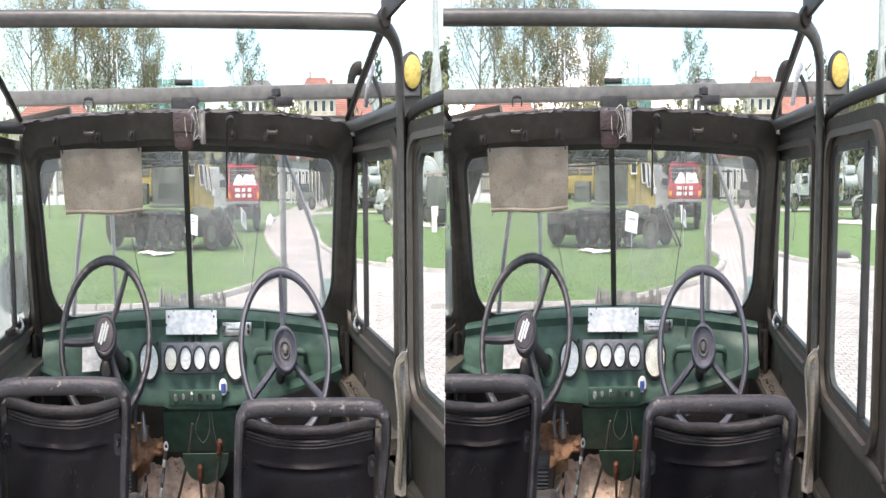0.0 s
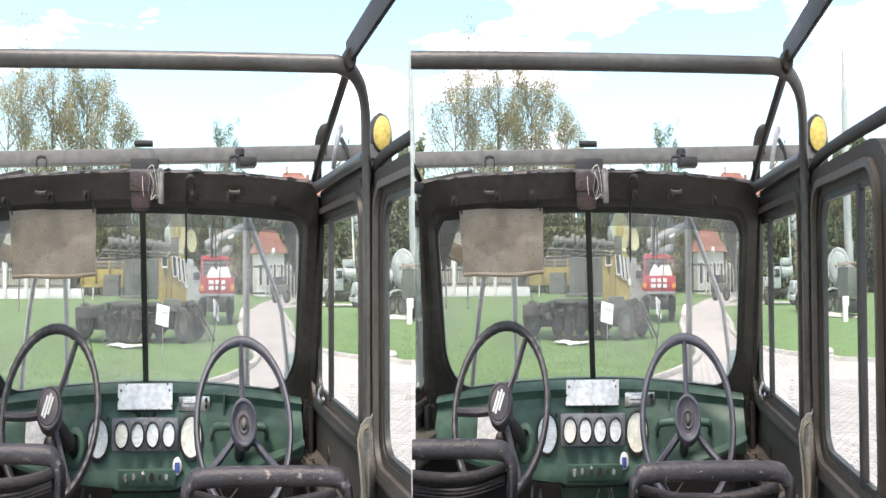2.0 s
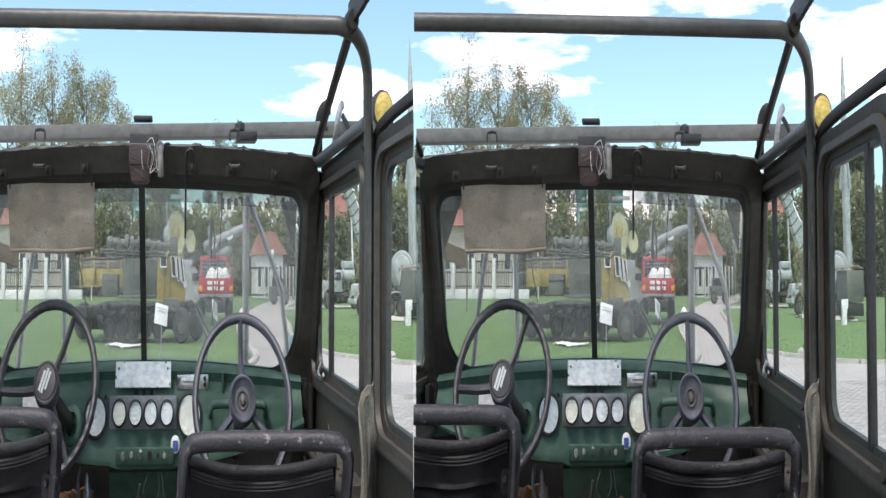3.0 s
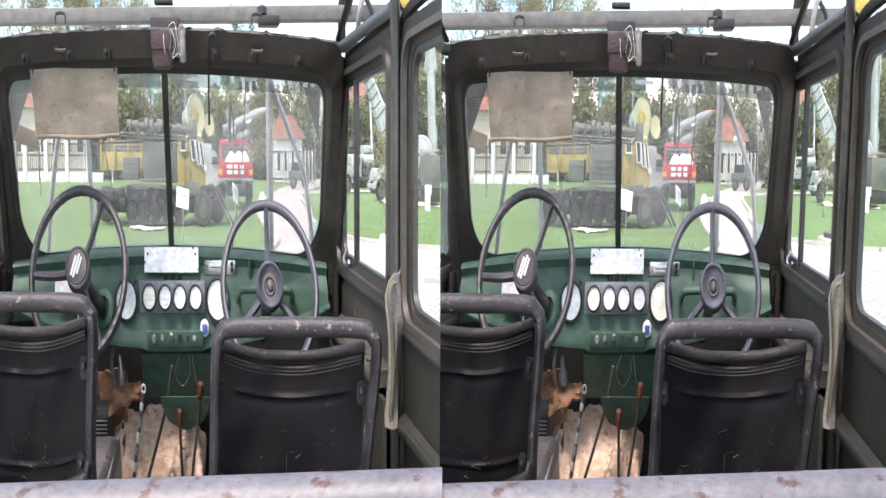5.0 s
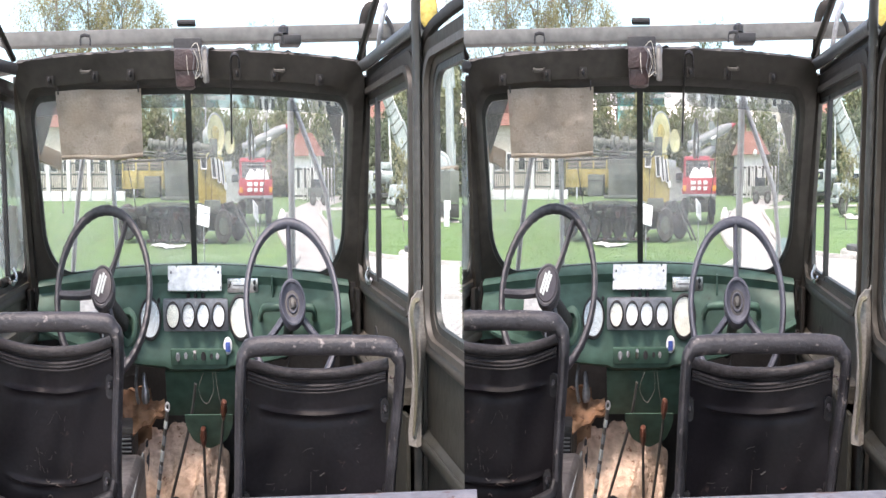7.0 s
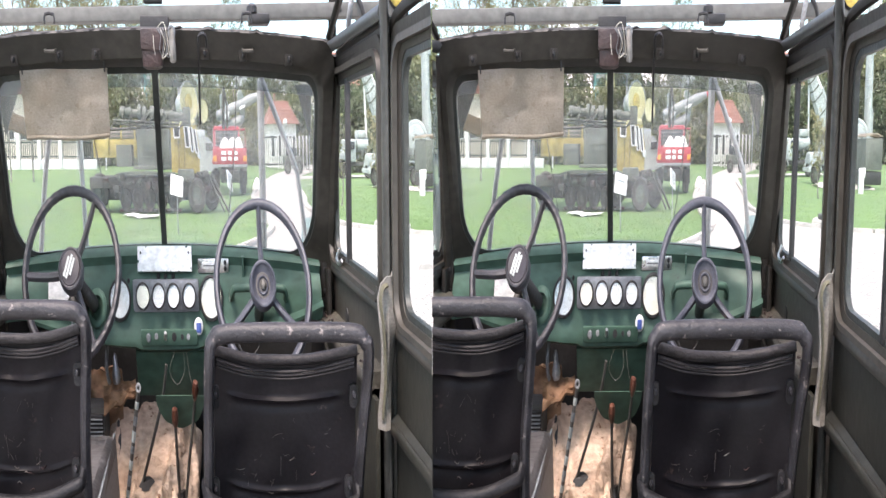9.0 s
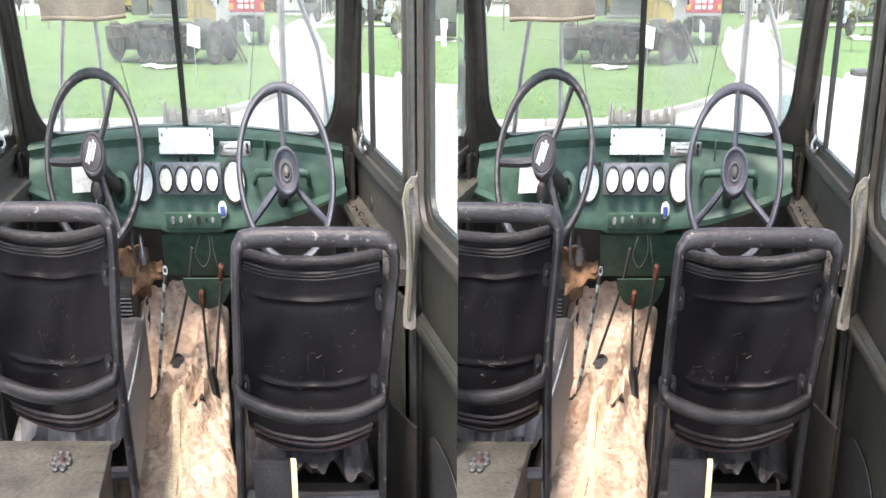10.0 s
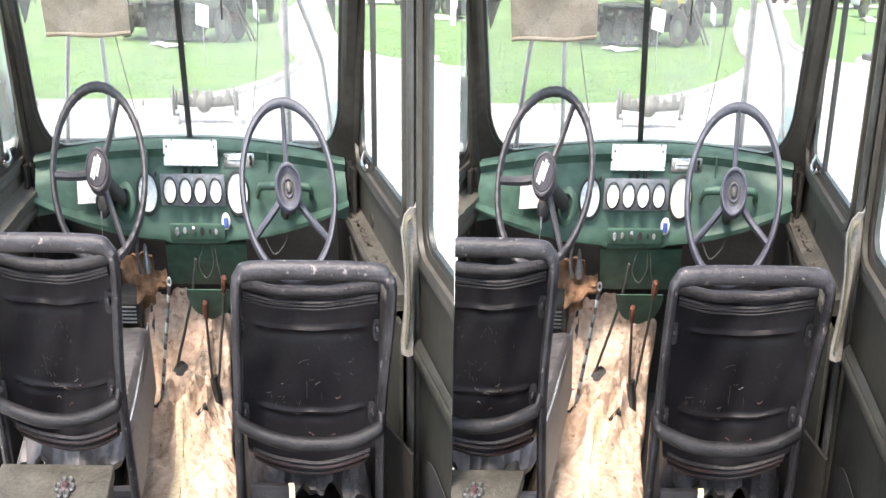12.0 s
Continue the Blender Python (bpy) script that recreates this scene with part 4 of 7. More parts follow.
                zz = z - 0.028 * (1 - b) * (1 - t) + (0.13 * (1 - s) * t if i > 9 else 0)
                if i > 9 and -0.27 < x < 0.03:
                    zz -= 0.006
                lp.append(V(x, y - 0.085 * (1 - b), zz))
            loops.append(lp)
        dash = part("dashboard", loft(loops, closed=False), DASH, car, "dark green painted steel dashboard")
        for x in (-0.345, 0.235):
            part("gusset", box(V(x, 2.055, -0.262), (0.008, 0.06, 0.05), 0.002), DASH, dash)
        for x0, x1 in ((-0.60, -0.35), (0.24, 0.44)):
            part("pocket_lip", loft([[V(x0, 2.06, -0.242), V(x1, 2.07, -0.236), V(x1, 2.06, -0.282), V(x0 + 0.06, 2.05, -0.288)], [V(x0, 2.066, -0.242), V(x1, 2.076, -0.236), V(x1, 2.066, -0.282), V(x0 + 0.06, 2.056, -0.288)]], cap=True), DASH, dash)
        part("switch_panel", box(V(-0.122, 2.0, -0.426), (0.265, 0.012, 0.04), 0.005, rx=8), DASH, dash)
        part("under_panel", box(V(-0.09, 2.07, -0.527), (0.40, 0.02, 0.135), 0.006, rx=24), DASH, car, "green panel under the dashboard")
        part("cluster_plate", box(V(-0.133, 2.024, -0.330), (0.312, 0.012, 0.08), 0.008, rx=4), PLATE, car, "raised grey instrument plate")
        for i, x in enumerate((-0.242, -0.168, -0.098, -0.024)):
            gauge(car, x, -0.331, 0.0285 if i else 0.030, DIAL if i else DIAL_W, 2.016)
        gauge(car, -0.352, -0.340, 0.047, DIAL, 2.028)
        gauge(car, 0.080, -0.338, 0.05, DIAL_W, 2.028)
        for x, z in ((-0.236, -0.358), (-0.062, -0.358), (-0.133, -0.302)):
            part("screw", lathe(V(x, 2.017, z), (0, -1, 0), [(0.005, 0), (0.004, 0.003), (0, 0.003)], 8), STEEL, dash)
        for x in (-0.168, -0.134, -0.098):
            part("pilot_lamp", lathe(V(x, 2.046, -0.2875), (0, -1, 0), [(0.009, 0), (0.009, 0.004), (0.005, 0.007), (0, 0.007)], 14), BLACK, dash)
        part("knob", lathe(V(-0.31, 2.04, -0.296), (0, -1, 0), [(0.007, 0), (0.006, 0.005), (0, 0.005)], 12), BLACK, dash)
        part("switch", lathe(V(-0.22, 1.995, -0.426), (0, -1, 0), [(0.0115, 0), (0.0115, 0.004), (0.008, 0.008), (0, 0.008)], 14), GREY_BOX, dash)
        part("switch", lathe(V(-0.183, 1.995, -0.422), (0, -1, 0), [(0.008, 0), (0.008, 0.006), (0, 0.007)], 12), STEEL, dash)
        part("switch", tube([V(-0.14, 1.995, -0.425), V(-0.14, 1.982, -0.42), V(-0.139, 1.975, -0.41)], 0.009, 10, 3, 0.7), CHROME, dash, "chrome toggle")
        part("keyhole", lathe(V(-0.1, 1.994, -0.424), (0, -1, 0), [(0.0115, 0), (0.011, 0.003), (0, 0.003)], 14), BLACK, dash)
        part("keyhole", lathe(V(-0.062, 1.994, -0.424), (0, -1, 0), [(0.0075, 0), (0.007, 0.003), (0, 0.003)], 12), BLACK, dash)
        part("switch", lathe(V(-0.033, 1.996, -0.424), (0, -1, 0), [(0.008, 0), (0.008, 0.005), (0, 0.006)], 12), STEEL, dash)
        part("badge", lathe(V(0.017, 2.0, -0.4), (0, -1, 0), [(0.021, 0), (0.021, 0.004), (0.018, 0.006), (0, 0.006)], 20), WHITE, dash, "white and blue round badge")
        part("badge_shield", box(V(0.017, 1.992, -0.402), (0.022, 0.004, 0.024), 0.003), BLUE, dash)
        part("grab_handle", tube([V(0.178, 2.03, -0.333), V(0.172, 1.985, -0.33), V(0.18, 1.965, -0.312), V(0.21, 1.96, -0.303), V(0.39, 1.955, -0.303), V(0.42, 1.96, -0.312), V(0.428, 1.98, -0.33), V(0.422, 2.02, -0.335)], 0.0105, 10, 4), DASH, car, "green tube grab handle")
        for x in (0.176, 0.424):
            part("handle_foot", lathe(V(x, 2.03, -0.334), (0, -1, 0), [(0.02, 0), (0.02, 0.004), (0.013, 0.008)], 14), DASH, car)

        steering_wheel(car, (0.303, 1.84, -0.281), (0, 0.5, 0.87), 0.201, 0.013, (0, 125, 235), WHEEL, 0.0, False)
        steering_wheel(car, (-0.522, 1.84, -0.25), (0, 0.5, 0.87), 0.201, 0.013, (28, 148, 268), WHEEL_L, 0.06, True)
        part("column_tube", tube([V(-0.512, 1.88, -0.275), V(-0.488, 1.93, -0.31), V(-0.466, 1.99, -0.345)], 0.021, 14, 3), BLACK, car, "black steering column tube")
        part("column_flange", lathe(V(-0.455, 2.0, -0.355), (-0.2, -1, 0.35), [(0.048, 0), (0.048, 0.006), (0.038, 0.012), (0.03, 0.012), (0.028, 0.0)], 24), DASH, car, "green column collar")
        lk = part("ignition_lock", lathe(V(-0.545, 1.93, -0.343), (0.1, -1, 0.3), [(0.03, -0.04), (0.033, -0.01), (0.031, 0.012), (0.02, 0.018), (0, 0.018)], 18), BLACK, car, "black ignition lock")
        part("key", box(V(-0.55, 1.905, -0.37), (0.007, 0.004, 0.03), 0.001), STEEL, lk)
        part("key_cord", tube([V(-0.551, 1.903, -0.38), V(-0.553, 1.9, -0.42), V(-0.55, 1.9, -0.455)], 0.0018, 5, 3), STRAP, lk)

        # seats
        seat(car, 0.052, 0.526, -0.252, 1.18, 0.292, 0.258)
        seat(car, -0.735, -0.312, -0.219, 1.2, 0.296, 0.266)

        # floor, walls of the footwell
        part("cab_floor", box(V(-0.13, 1.7, -0.985), (1.6, 1.25, 0.03)), BLACK, car, "dark steel floor")
        part("firewall", box(V(MID, 2.3, -0.62), (1.6, 0.03, 0.72)), BLACK, car)
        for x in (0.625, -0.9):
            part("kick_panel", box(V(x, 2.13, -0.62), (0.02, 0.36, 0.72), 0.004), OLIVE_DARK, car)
        # dark panel added below the ledge; its colour carries the shade there
        part("footwell_side", box(V(0.62, 1.69, -0.69), (0.016, 0.66, 0.57), 0.004), DOOR_SHADE, car, "inner panel with the shade below the ledge in its colour")
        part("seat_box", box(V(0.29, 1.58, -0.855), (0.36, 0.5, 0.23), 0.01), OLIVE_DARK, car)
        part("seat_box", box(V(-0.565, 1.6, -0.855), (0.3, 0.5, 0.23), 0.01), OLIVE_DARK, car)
        part("side_panel", box(V(0.56, 1.32, -0.75), (0.012, 0.22, 0.34), 0.003, rz=25), OLIVE_DARK, car)
        part("side_panel", box(V(0.52, 1.18, -0.84), (0.012, 0.14, 0.26), 0.02, rz=35), DOOR_SHADE, car)

        # gear levers
        def lever(pts, r, material, knob=None):
            lv = part("gear_lever", tube(pts, r, 8, 4), material, car, "bent steel lever" if not knob else "steel lever with a brown knob")
            if knob:
                d = (Vector(pts[0]) - Vector(pts[1])).normalized()
                part("knob", lathe(Vector(pts[0]) - d * 0.04, d, [(0.008, 0), (0.014, 0.012), (0.016, 0.03), (0.012, 0.046), (0, 0.05)], 14), KNOB, lv)
            return lv
        l1 = lever([V(-0.268, 1.92, -0.535), V(-0.296, 1.92, -0.64), V(-0.328, 1.915, -0.76), V(-0.36, 1.91, -0.88)], 0.008, DARK_STEEL)
        for i in range(9):
            k = 0.07 + 0.1 * i
            part("worn_patch", lathe(V(-0.268, 1.92, -0.535).lerp(V(-0.36, 1.91, -0.88), k), (-0.26, 0, -0.96), [(0.0084, 0), (0.0092, 0.002), (0.0092, 0.012 + 0.004 * (i % 3)), (0.0084, 0.018 + 0.004 * (i % 3))], 10), GREY_BOX if i % 2 else LIGHT_GREY, l1, "bare metal where the paint has worn off")
        part("tip", hoop(V(-0.267, 1.918, -0.527), (0.1, -1, 0.2), 0.0085, 0.004, 16, 6), STEEL, l1, "steel eye")
        lever([V(-0.137, 1.95, -0.48), V(-0.165, 1.96, -0.57), V(-0.22, 1.985, -0.68), V(-0.277, 2.01, -0.79), V(-0.272, 2.01, -0.815), V(-0.245, 2.0, -0.83)], 0.0065, DARK_STEEL)
        lever([V(-0.006, 1.92, -0.52), V(-0.02, 1.935, -0.60), V(-0.05, 1.96, -0.73), V(-0.082, 1.985, -0.87)], 0.0065, DARK_STEEL, True)
        lever([V(-0.105, 1.92, -0.583), V(-0.103, 1.935, -0.66), V(-0.1, 1.96, -0.76), V(-0.09, 1.985, -0.88)], 0.0065, DARK_STEEL, True)
        part("lever_boot", tube([V(-0.092, 1.985, -0.80), V(-0.08, 1.975, -0.85), V(-0.075, 1.955, -0.9)], 0.021, 10, 3, 1.3), BLACK, car)
        part("pedal_rod", tube([V(-0.078, 1.95, -0.86), V(-0.105, 1.89, -0.875), V(-0.125, 1.86, -0.88), V(-0.18, 1.862, -0.875)], 0.006, 6, 2), BLACK, car)

        half = [(-0.187 + 0.22 * i / 8, -0.545) for i in range(9)] + [(-0.077 + 0.11 * (1 + 0.01 * math.cos(6 * a)) * math.cos(a), -0.553 - 0.082 * (1 + 0.03 * math.cos(8 * a)) * math.sin(a)) for a in [math.pi * i / 30 for i in range(31)]]
        part("shift_plate", slab(half, lambda a, b, d: V(a, 1.945 - 0.55 * (b + 0.6) + d, b), 0, 0.006), DASH, car, "green half-round plate with a scalloped edge")

        # bare wires under the dashboard
        part("wire", tube([V(-0.10, 1.99, -0.46), V(-0.125, 1.97, -0.50), V(-0.09, 1.96, -0.53), V(-0.055, 1.97, -0.50), V(-0.06, 1.99, -0.46)], 0.0006, 5, 5), STRAP, car)
        part("wire", tube([V(-0.045, 1.99, -0.46), V(-0.035, 1.97, -0.50), V(-0.02, 1.96, -0.535)], 0.0007, 5, 4), STRAP, car)
        part("wire", tube([V(0.20, 2.0, -0.44), V(0.24, 1.98, -0.475), V(0.29, 1.99, -0.455), V(0.31, 2.0, -0.43)], 0.003, 5, 5), BLACK, car)
        part("wire", tube([V(-0.43, 2.07, -0.46), V(-0.435, 2.05, -0.50), V(-0.43, 2.05, -0.535), V(-0.425, 2.06, -0.55)], 0.008, 6, 5), STEEL, car)
        part("plug", lathe(V(-0.395, 2.05, -0.475), (0.1, 0, -1), [(0.005, 0), (0.01, 0.01), (0.011, 0.03), (0.018, 0.045), (0.02, 0.062), (0.014, 0.075), (0, 0.078)], 14), STEEL, car, "grey plug hanging under the dashboard")

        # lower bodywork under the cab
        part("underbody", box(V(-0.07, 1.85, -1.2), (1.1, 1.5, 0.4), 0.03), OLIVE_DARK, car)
        for x in (-0.68, 0.46):
            for y in (1.35, 2.35):
                w = part("wheel", lathe(V(x - 0.1, y, GROUND + 0.42), (1, 0, 0), [(0.22, 0), (0.38, 0.0), (0.42, 0.05), (0.42, 0.15), (0.38, 0.2), (0.22, 0.2)], 28), RUBBER, car)
                part("rim", lathe(V(x - 0.06, y, GROUND + 0.42), (1, 0, 0), [(0.22, 0), (0.2, 0.05), (0.08, 0.06), (0, 0.06)], 20), OLIVE, w)
        return car


    army_vehicle()


    # ---- rear doors and grab bars: the seam trims them to other lengths in each copy ----


    def rear_door(y0):
        d = thing("rear_door", (0.685, (y0 + 1.36) / 2, -0.97), "olive steel rear door with a rounded window", "door", "rear doors")
        w = side_wall(d, 0.69, y0, 1.345, y0 + 0.08, 1.298, -0.248, 0.17, 1.045, GLASS_R, DOOR_SHADE, 0.09)
        part("top_rail", tube([V(0.672, 1.355, 0.195), V(0.675, 1.32, 0.225), V(0.68, 1.2, 0.238), V(0.69, y0, 0.24)], 0.016, 8, 3, flat=0.7), OLIVE_DARK, d)
        part("ledge", sheet(lambda u, v: V(0.652 + 0.022 * v, y0 + 0.01 + (1.32 - y0) * u, -0.432 + 0.006 * max(0, noise.noise(V(u * 20, v * 3, 1))) + 0.012 * v), 20, 4, 0.03), DOOR_SHADE, d)
        part("edge_tube", tube([V(0.65, 1.33, -0.44), V(0.655, y0 + 0.01, -0.435)], 0.011, 8, 1), DOOR_SHADE, d)
        # black plate laid on the door for the dark inside of its arch
        part("hole_cover", slab(rrect(1.03, 1.32, -0.96, -0.60, 0.12, 8), lambda a, b, e: V(0.672 - e, a, b), 0.0, 0.004), BLACK, d)


    def grab_bar():
        g = thing("grab_bar", (0, 0.18, -0.16), "grey steel grab bar with chipped paint and rust", "bar", "grab bars")
        part("bed_floor", box(V(0, 0.75, -0.985), (0.64, 0.64, 0.03)), BLACK, g)
        for x in (-0.09, 0.09):
            part("post", tube([V(x, 0.42, -0.97), V(x, 0.24, -0.5), V(x, 0.18, -0.15)], 0.01, 8, 2), OLIVE_DARK, g)
        part("tube", tube([V(x, 0.18 + 0.012 * x, -0.1445 + 0.014 * x) for x in (-0.25, 0.0, 0.25)], 0.0135, 16, 6), RUST_TUBE, g)


    def left_door(y0):
        d = thing("front_door", (-0.945, 1.8, -0.97), "olive steel door, reflections put into its glass as a milky film", "door", "front doors")
        side_wall(d, -0.945, y0, 2.07, y0 + 0.015, 2.03, -0.235, 0.165, 1.84, GLASS_L, DOOR, 0.1)
        part("ledge", sheet(lambda u, v: V(-0.865 - 0.075 * v, y0 + 0.02 + (2.02 - y0) * u, -0.352 + 0.006 * max(0, noise.noise(V(u * 30, v * 3, 4))) + 0.012 * v), 24, 4, 0.03), DOOR, d)
        part("edge_tube", tube([V(-0.866, 2.03, -0.365), V(-0.868, y0 + 0.02, -0.36)], 0.012, 8, 2), OLIVE, d)
        part("window_latch", tube([V(-0.925, 1.86, -0.2), V(-0.91, 1.86, -0.222), V(-0.91, 1.82, -0.23), V(-0.915, 1.80, -0.22)], 0.006, 6, 3), CHROME, d)
        part("window_channel", box(V(-0.935, 1.85, -0.222), (0.02, 0.2, 0.014), 0.003), OLIVE_DARK, d)


    rear_door(0.86)
    left_door(1.32)
    grab_bar()

    # ---- loose things in the cab ----
    vz = thing("sun_visor", (-0.52, 1.86, 0.11), "stained beige canvas sun visor hanging from the windscreen frame", "sun visor")


    def visor(u, v):
        return V(-0.705 + 0.37 * u + 0.012 * v - 0.014 * u * v, 1.845 + 0.02 * v + 0.0018 * math.sin(u * 9 + v * 5) + 0.0022 * noise.noise(V(u * 9, v * 9, 5)), 0.184 - 0.146 * v + 0.002 * math.sin(u * 6) + 0.007 * u + (0.002 * math.cos(u * 6.3) if v > 0.95 else 0))


    part("cloth", sheet(visor, 30, 18, 0.004), CANVAS, vz)
    part("hem", tube([visor(t / 8, 0.985) for t in range(9)], 0.005, 8, 3), CANVAS, vz, "rolled lower hem")
    for t in (0.03, 0.97):
        part("hook", tube([visor(t, 0.05), visor(t, 0.0) + V(0, -0.004, 0.01), visor(t, 0.0) + V(0, 0.004, 0.025)], 0.003, 6, 3), BLACK, vz)
    solid("canvas_flap", loft([[V(-0.89, 2.02 + d, 0.17), V(-0.755, 2.02 + d, 0.185), V(-0.80, 2.03 + d, 0.125), V(-0.862, 2.06 + d, 0.05)] for d in (0, 0.004)], cap=True), FLAP, (-0.76, 2.02, 0.1), "dark canvas flap hanging outside the screen corner", "canvas")
    solid("canvas_flap", loft([[V(0.50, 2.02 + d, 0.165), V(0.575, 2.02 + d, 0.165), V(0.575, 2.06 + d, 0.04), V(0.545, 2.04 + d, 0.09)] for d in (0, 0.004)], cap=True), FLAP, (0.5, 2.02, 0.1), "dark canvas flap hanging outside the screen corner", "canvas")
    pch = thing("pouch", (-0.155, 1.83, 0.18), "brown leather pouch tied to the windscreen header", "pouch")
    part("body", box(V(-0.137, 1.825, 0.222), (0.088, 0.05, 0.074), 0.02), LEATHER, pch)
    part("flap", box(V(-0.137, 1.80, 0.245), (0.092, 0.012, 0.045), 0.005), LEATHER, pch)
    for pts in ([V(-0.100, 1.795, 0.265), V(-0.080, 1.785, 0.235), V(-0.095, 1.785, 0.205), V(-0.070, 1.785, 0.215)], [V(-0.130, 1.795, 0.255), V(-0.128, 1.785, 0.23), V(-0.123, 1.785, 0.212)], [V(-0.110, 1.795, 0.27), V(-0.085, 1.79, 0.278), V(-0.070, 1.785, 0.24), V(-0.065, 1.785, 0.21), V(-0.055, 1.785, 0.225)]):
        part("wire", tube(pts, 0.0009, 6, 5), WIRE_W, pch, "cream wire")
    for k in range(4):
        part("wire", tube([V(-0.115 + 0.008 * k, 1.797, 0.268), V(-0.098 + 0.012 * k, 1.786, 0.25 - 0.006 * k), V(-0.104 + 0.013 * k, 1.784, 0.222 - 0.004 * k), V(-0.085 + 0.01 * k, 1.786, 0.208 + 0.006 * (k % 2)), V(-0.07 + 0.006 * k, 1.787, 0.236)], 0.0011, 6, 5), GREY_BOX, pch, "grey wire")
    part("toggle", tube([V(-0.055, 1.80, 0.262), V(-0.052, 1.79, 0.24), V(-0.050, 1.79, 0.215), V(-0.050, 1.795, 0.2)], 0.013, 10, 4), AXLE, pch, "grey metal toggle")
    part("ring", hoop(V(-0.054, 1.79, 0.258), (0, -1, 0), 0.012, 0.004, 20, 6), GREY_BOX, pch)

    plt = thing("dash_plate", (-0.136, 2.09, -0.262), "blank white metal plate with chipped edges above the gauges", "plate")
    part("board", box(V(-0.136, 2.05, -0.245), (0.258, 0.008, 0.064), 0.002, rx=-24), WHITE_PAINT, plt)
    for x in (-0.25, -0.022):
        part("screw", lathe(V(x, 2.051, -0.230), (0, -1, 0.4), [(0.004, 0), (0.003, 0.002), (0, 0.002)], 8), BLACK, plt)
    ch = random.Random(5)
    for i in range(11):
        t, side_ = ch.random(), ch.randrange(4)
        w, h = ch.uniform(0.002, 0.009), ch.uniform(0.002, 0.006)
        cx, cz = ((-0.260 + 0.248 * t, -0.2165), (-0.260 + 0.248 * t, -0.2735), (-0.262, -0.219 - 0.05 * t), (-0.011, -0.219 - 0.05 * t))[side_]
        part("chip", box(V(cx, 2.0455 - 0.44 * (-0.245 - cz), cz), (w, 0.002, h), 0.0, rx=-24, ry=ch.uniform(-40, 40)), DASH, plt)
    rad = thing("car_radio", (0.095, 2.06, -0.263), "small silver car radio under the screen", "radio")
    part("case", box(V(0.095, 2.06, -0.262), (0.148, 0.03, 0.036), 0.004), CHROME, rad)
    part("scale_window", box(V(0.083, 2.043, -0.261), (0.085, 0.004, 0.016), 0.001), PAPER, rad)
    part("mark", box(V(0.083, 2.0405, -0.261), (0.07, 0.002, 0.003)), INK, rad)
    for z in (-0.254, -0.268):
        part("knob", lathe(V(0.152, 2.044, z), (0, -1, 0), [(0.007, 0), (0.006, 0.01), (0, 0.011)], 12), BLACK, rad)
    pap = thing("paper_notice", (-0.655, 2.0, -0.37), "white sheet of paper taped to the dashboard", "paper")
    part("sheet", sheet(lambda u, v: V(-0.672 + 0.092 * u, 1.985 + 0.012 * u - 0.022 * v, -0.282 - 0.07 * v), 6, 6, 0.003), PAPER, pap)

    hide = thing("tunnel_cover", (-0.14, 1.8, -0.95), "crumpled pale brown hide over the gearbox tunnel, with holes", "cover")


    TX, TW = -0.232, 0.228  # the tunnel's middle and half width

    def hump(u, v):
        y = 1.05 + 1.12 * v
        a = math.pi * u
        zt = -0.905 + 0.06 * min(1, max(0, (y - 1.55) / 0.45)) + 1.35 * max(0, y - 1.97) ** 1.25
        x = TX - TW * math.cos(a) * (1 + 0.05 * math.sin(9 * y) + 0.03 * math.sin(23 * y + 1))
        z = zt - 0.06 * (1 - math.sin(a) ** 0.5)
        p = V(x * 6, y * 6, 0)
        z += 0.018 * noise.noise(p) + 0.014 * noise.noise(p * 2.7) + 0.006 * noise.noise(p * 6.1) + 0.003 * noise.noise(p * 15)
        up = min(1, max(0, y - 1.72) * 5)
        z += up * (0.085 * (0.3 - abs(noise.noise(V(x * 5.5 - 2.2 * y, y * 3.1, 11)))) + 0.034 * (0.3 - abs(noise.noise(V(x * 13 + 4 * y, y * 6, 5)))) + 0.016 * max(0, noise.noise(V(x * 5 + y * 9, 3, 1))))
        for c, k, q, h in ((-0.20, 0.55, 0.022, 0.034), (-0.30, -0.35, 0.026, 0.03), (-0.13, 0.2, 0.018, 0.024)):  # long folds
            z += up * h * math.exp(-((x - c - k * (y - 1.92)) / q) ** 2) * min(1, max(0, 2.16 - y) * 8)
        return V(x, y, z)

    def on_hide(x, y, lift=0.0):
        p = hump(math.acos(max(-1, min(1, (TX - x) / TW))) / math.pi, (y - 1.05) / 1.12)
        return V(x, y, p.z + lift)


    part("hide", sheet(hump, 72, 190, 0.008), TUNNEL, hide)
    for x, y, w, l in ((-0.372, 1.915, 0.014, 0.05), (-0.255, 2.0, 0.035, 0.018), (-0.15, 1.862, 0.03, 0.012), (-0.4, 2.1, 0.012, 0.03)):
        part("hole", loft([[on_hide(x + k * w * math.cos(2 * math.pi * q / 14) * (1 + 0.2 * math.sin(3 * q)), y + k * l * math.sin(2 * math.pi * q / 14), 0.014) for q in range(14)] for k in (1.0, 0.7, 0.3, 0.02)], cap=True), BLACK, hide, "dark slit")

    def foam(u, v):
        w = 0.062 - 0.035 * v
        x, y = -0.262 + 0.03 * v + (2 * u - 1) * w * (1 + 0.25 * noise.noise(V(v * 9, u, 2))) + 0.006 * math.sin(v * 11), 1.1 + 0.78 * v
        return on_hide(x, y, 0.012 - 0.006 * abs(2 * u - 1) + 0.004 * noise.noise(V(u * 5, v * 20, 0)))


    part("foam_strip", sheet(foam, 10, 44, 0.006), FOAM, hide, "strip of bare yellow foam")
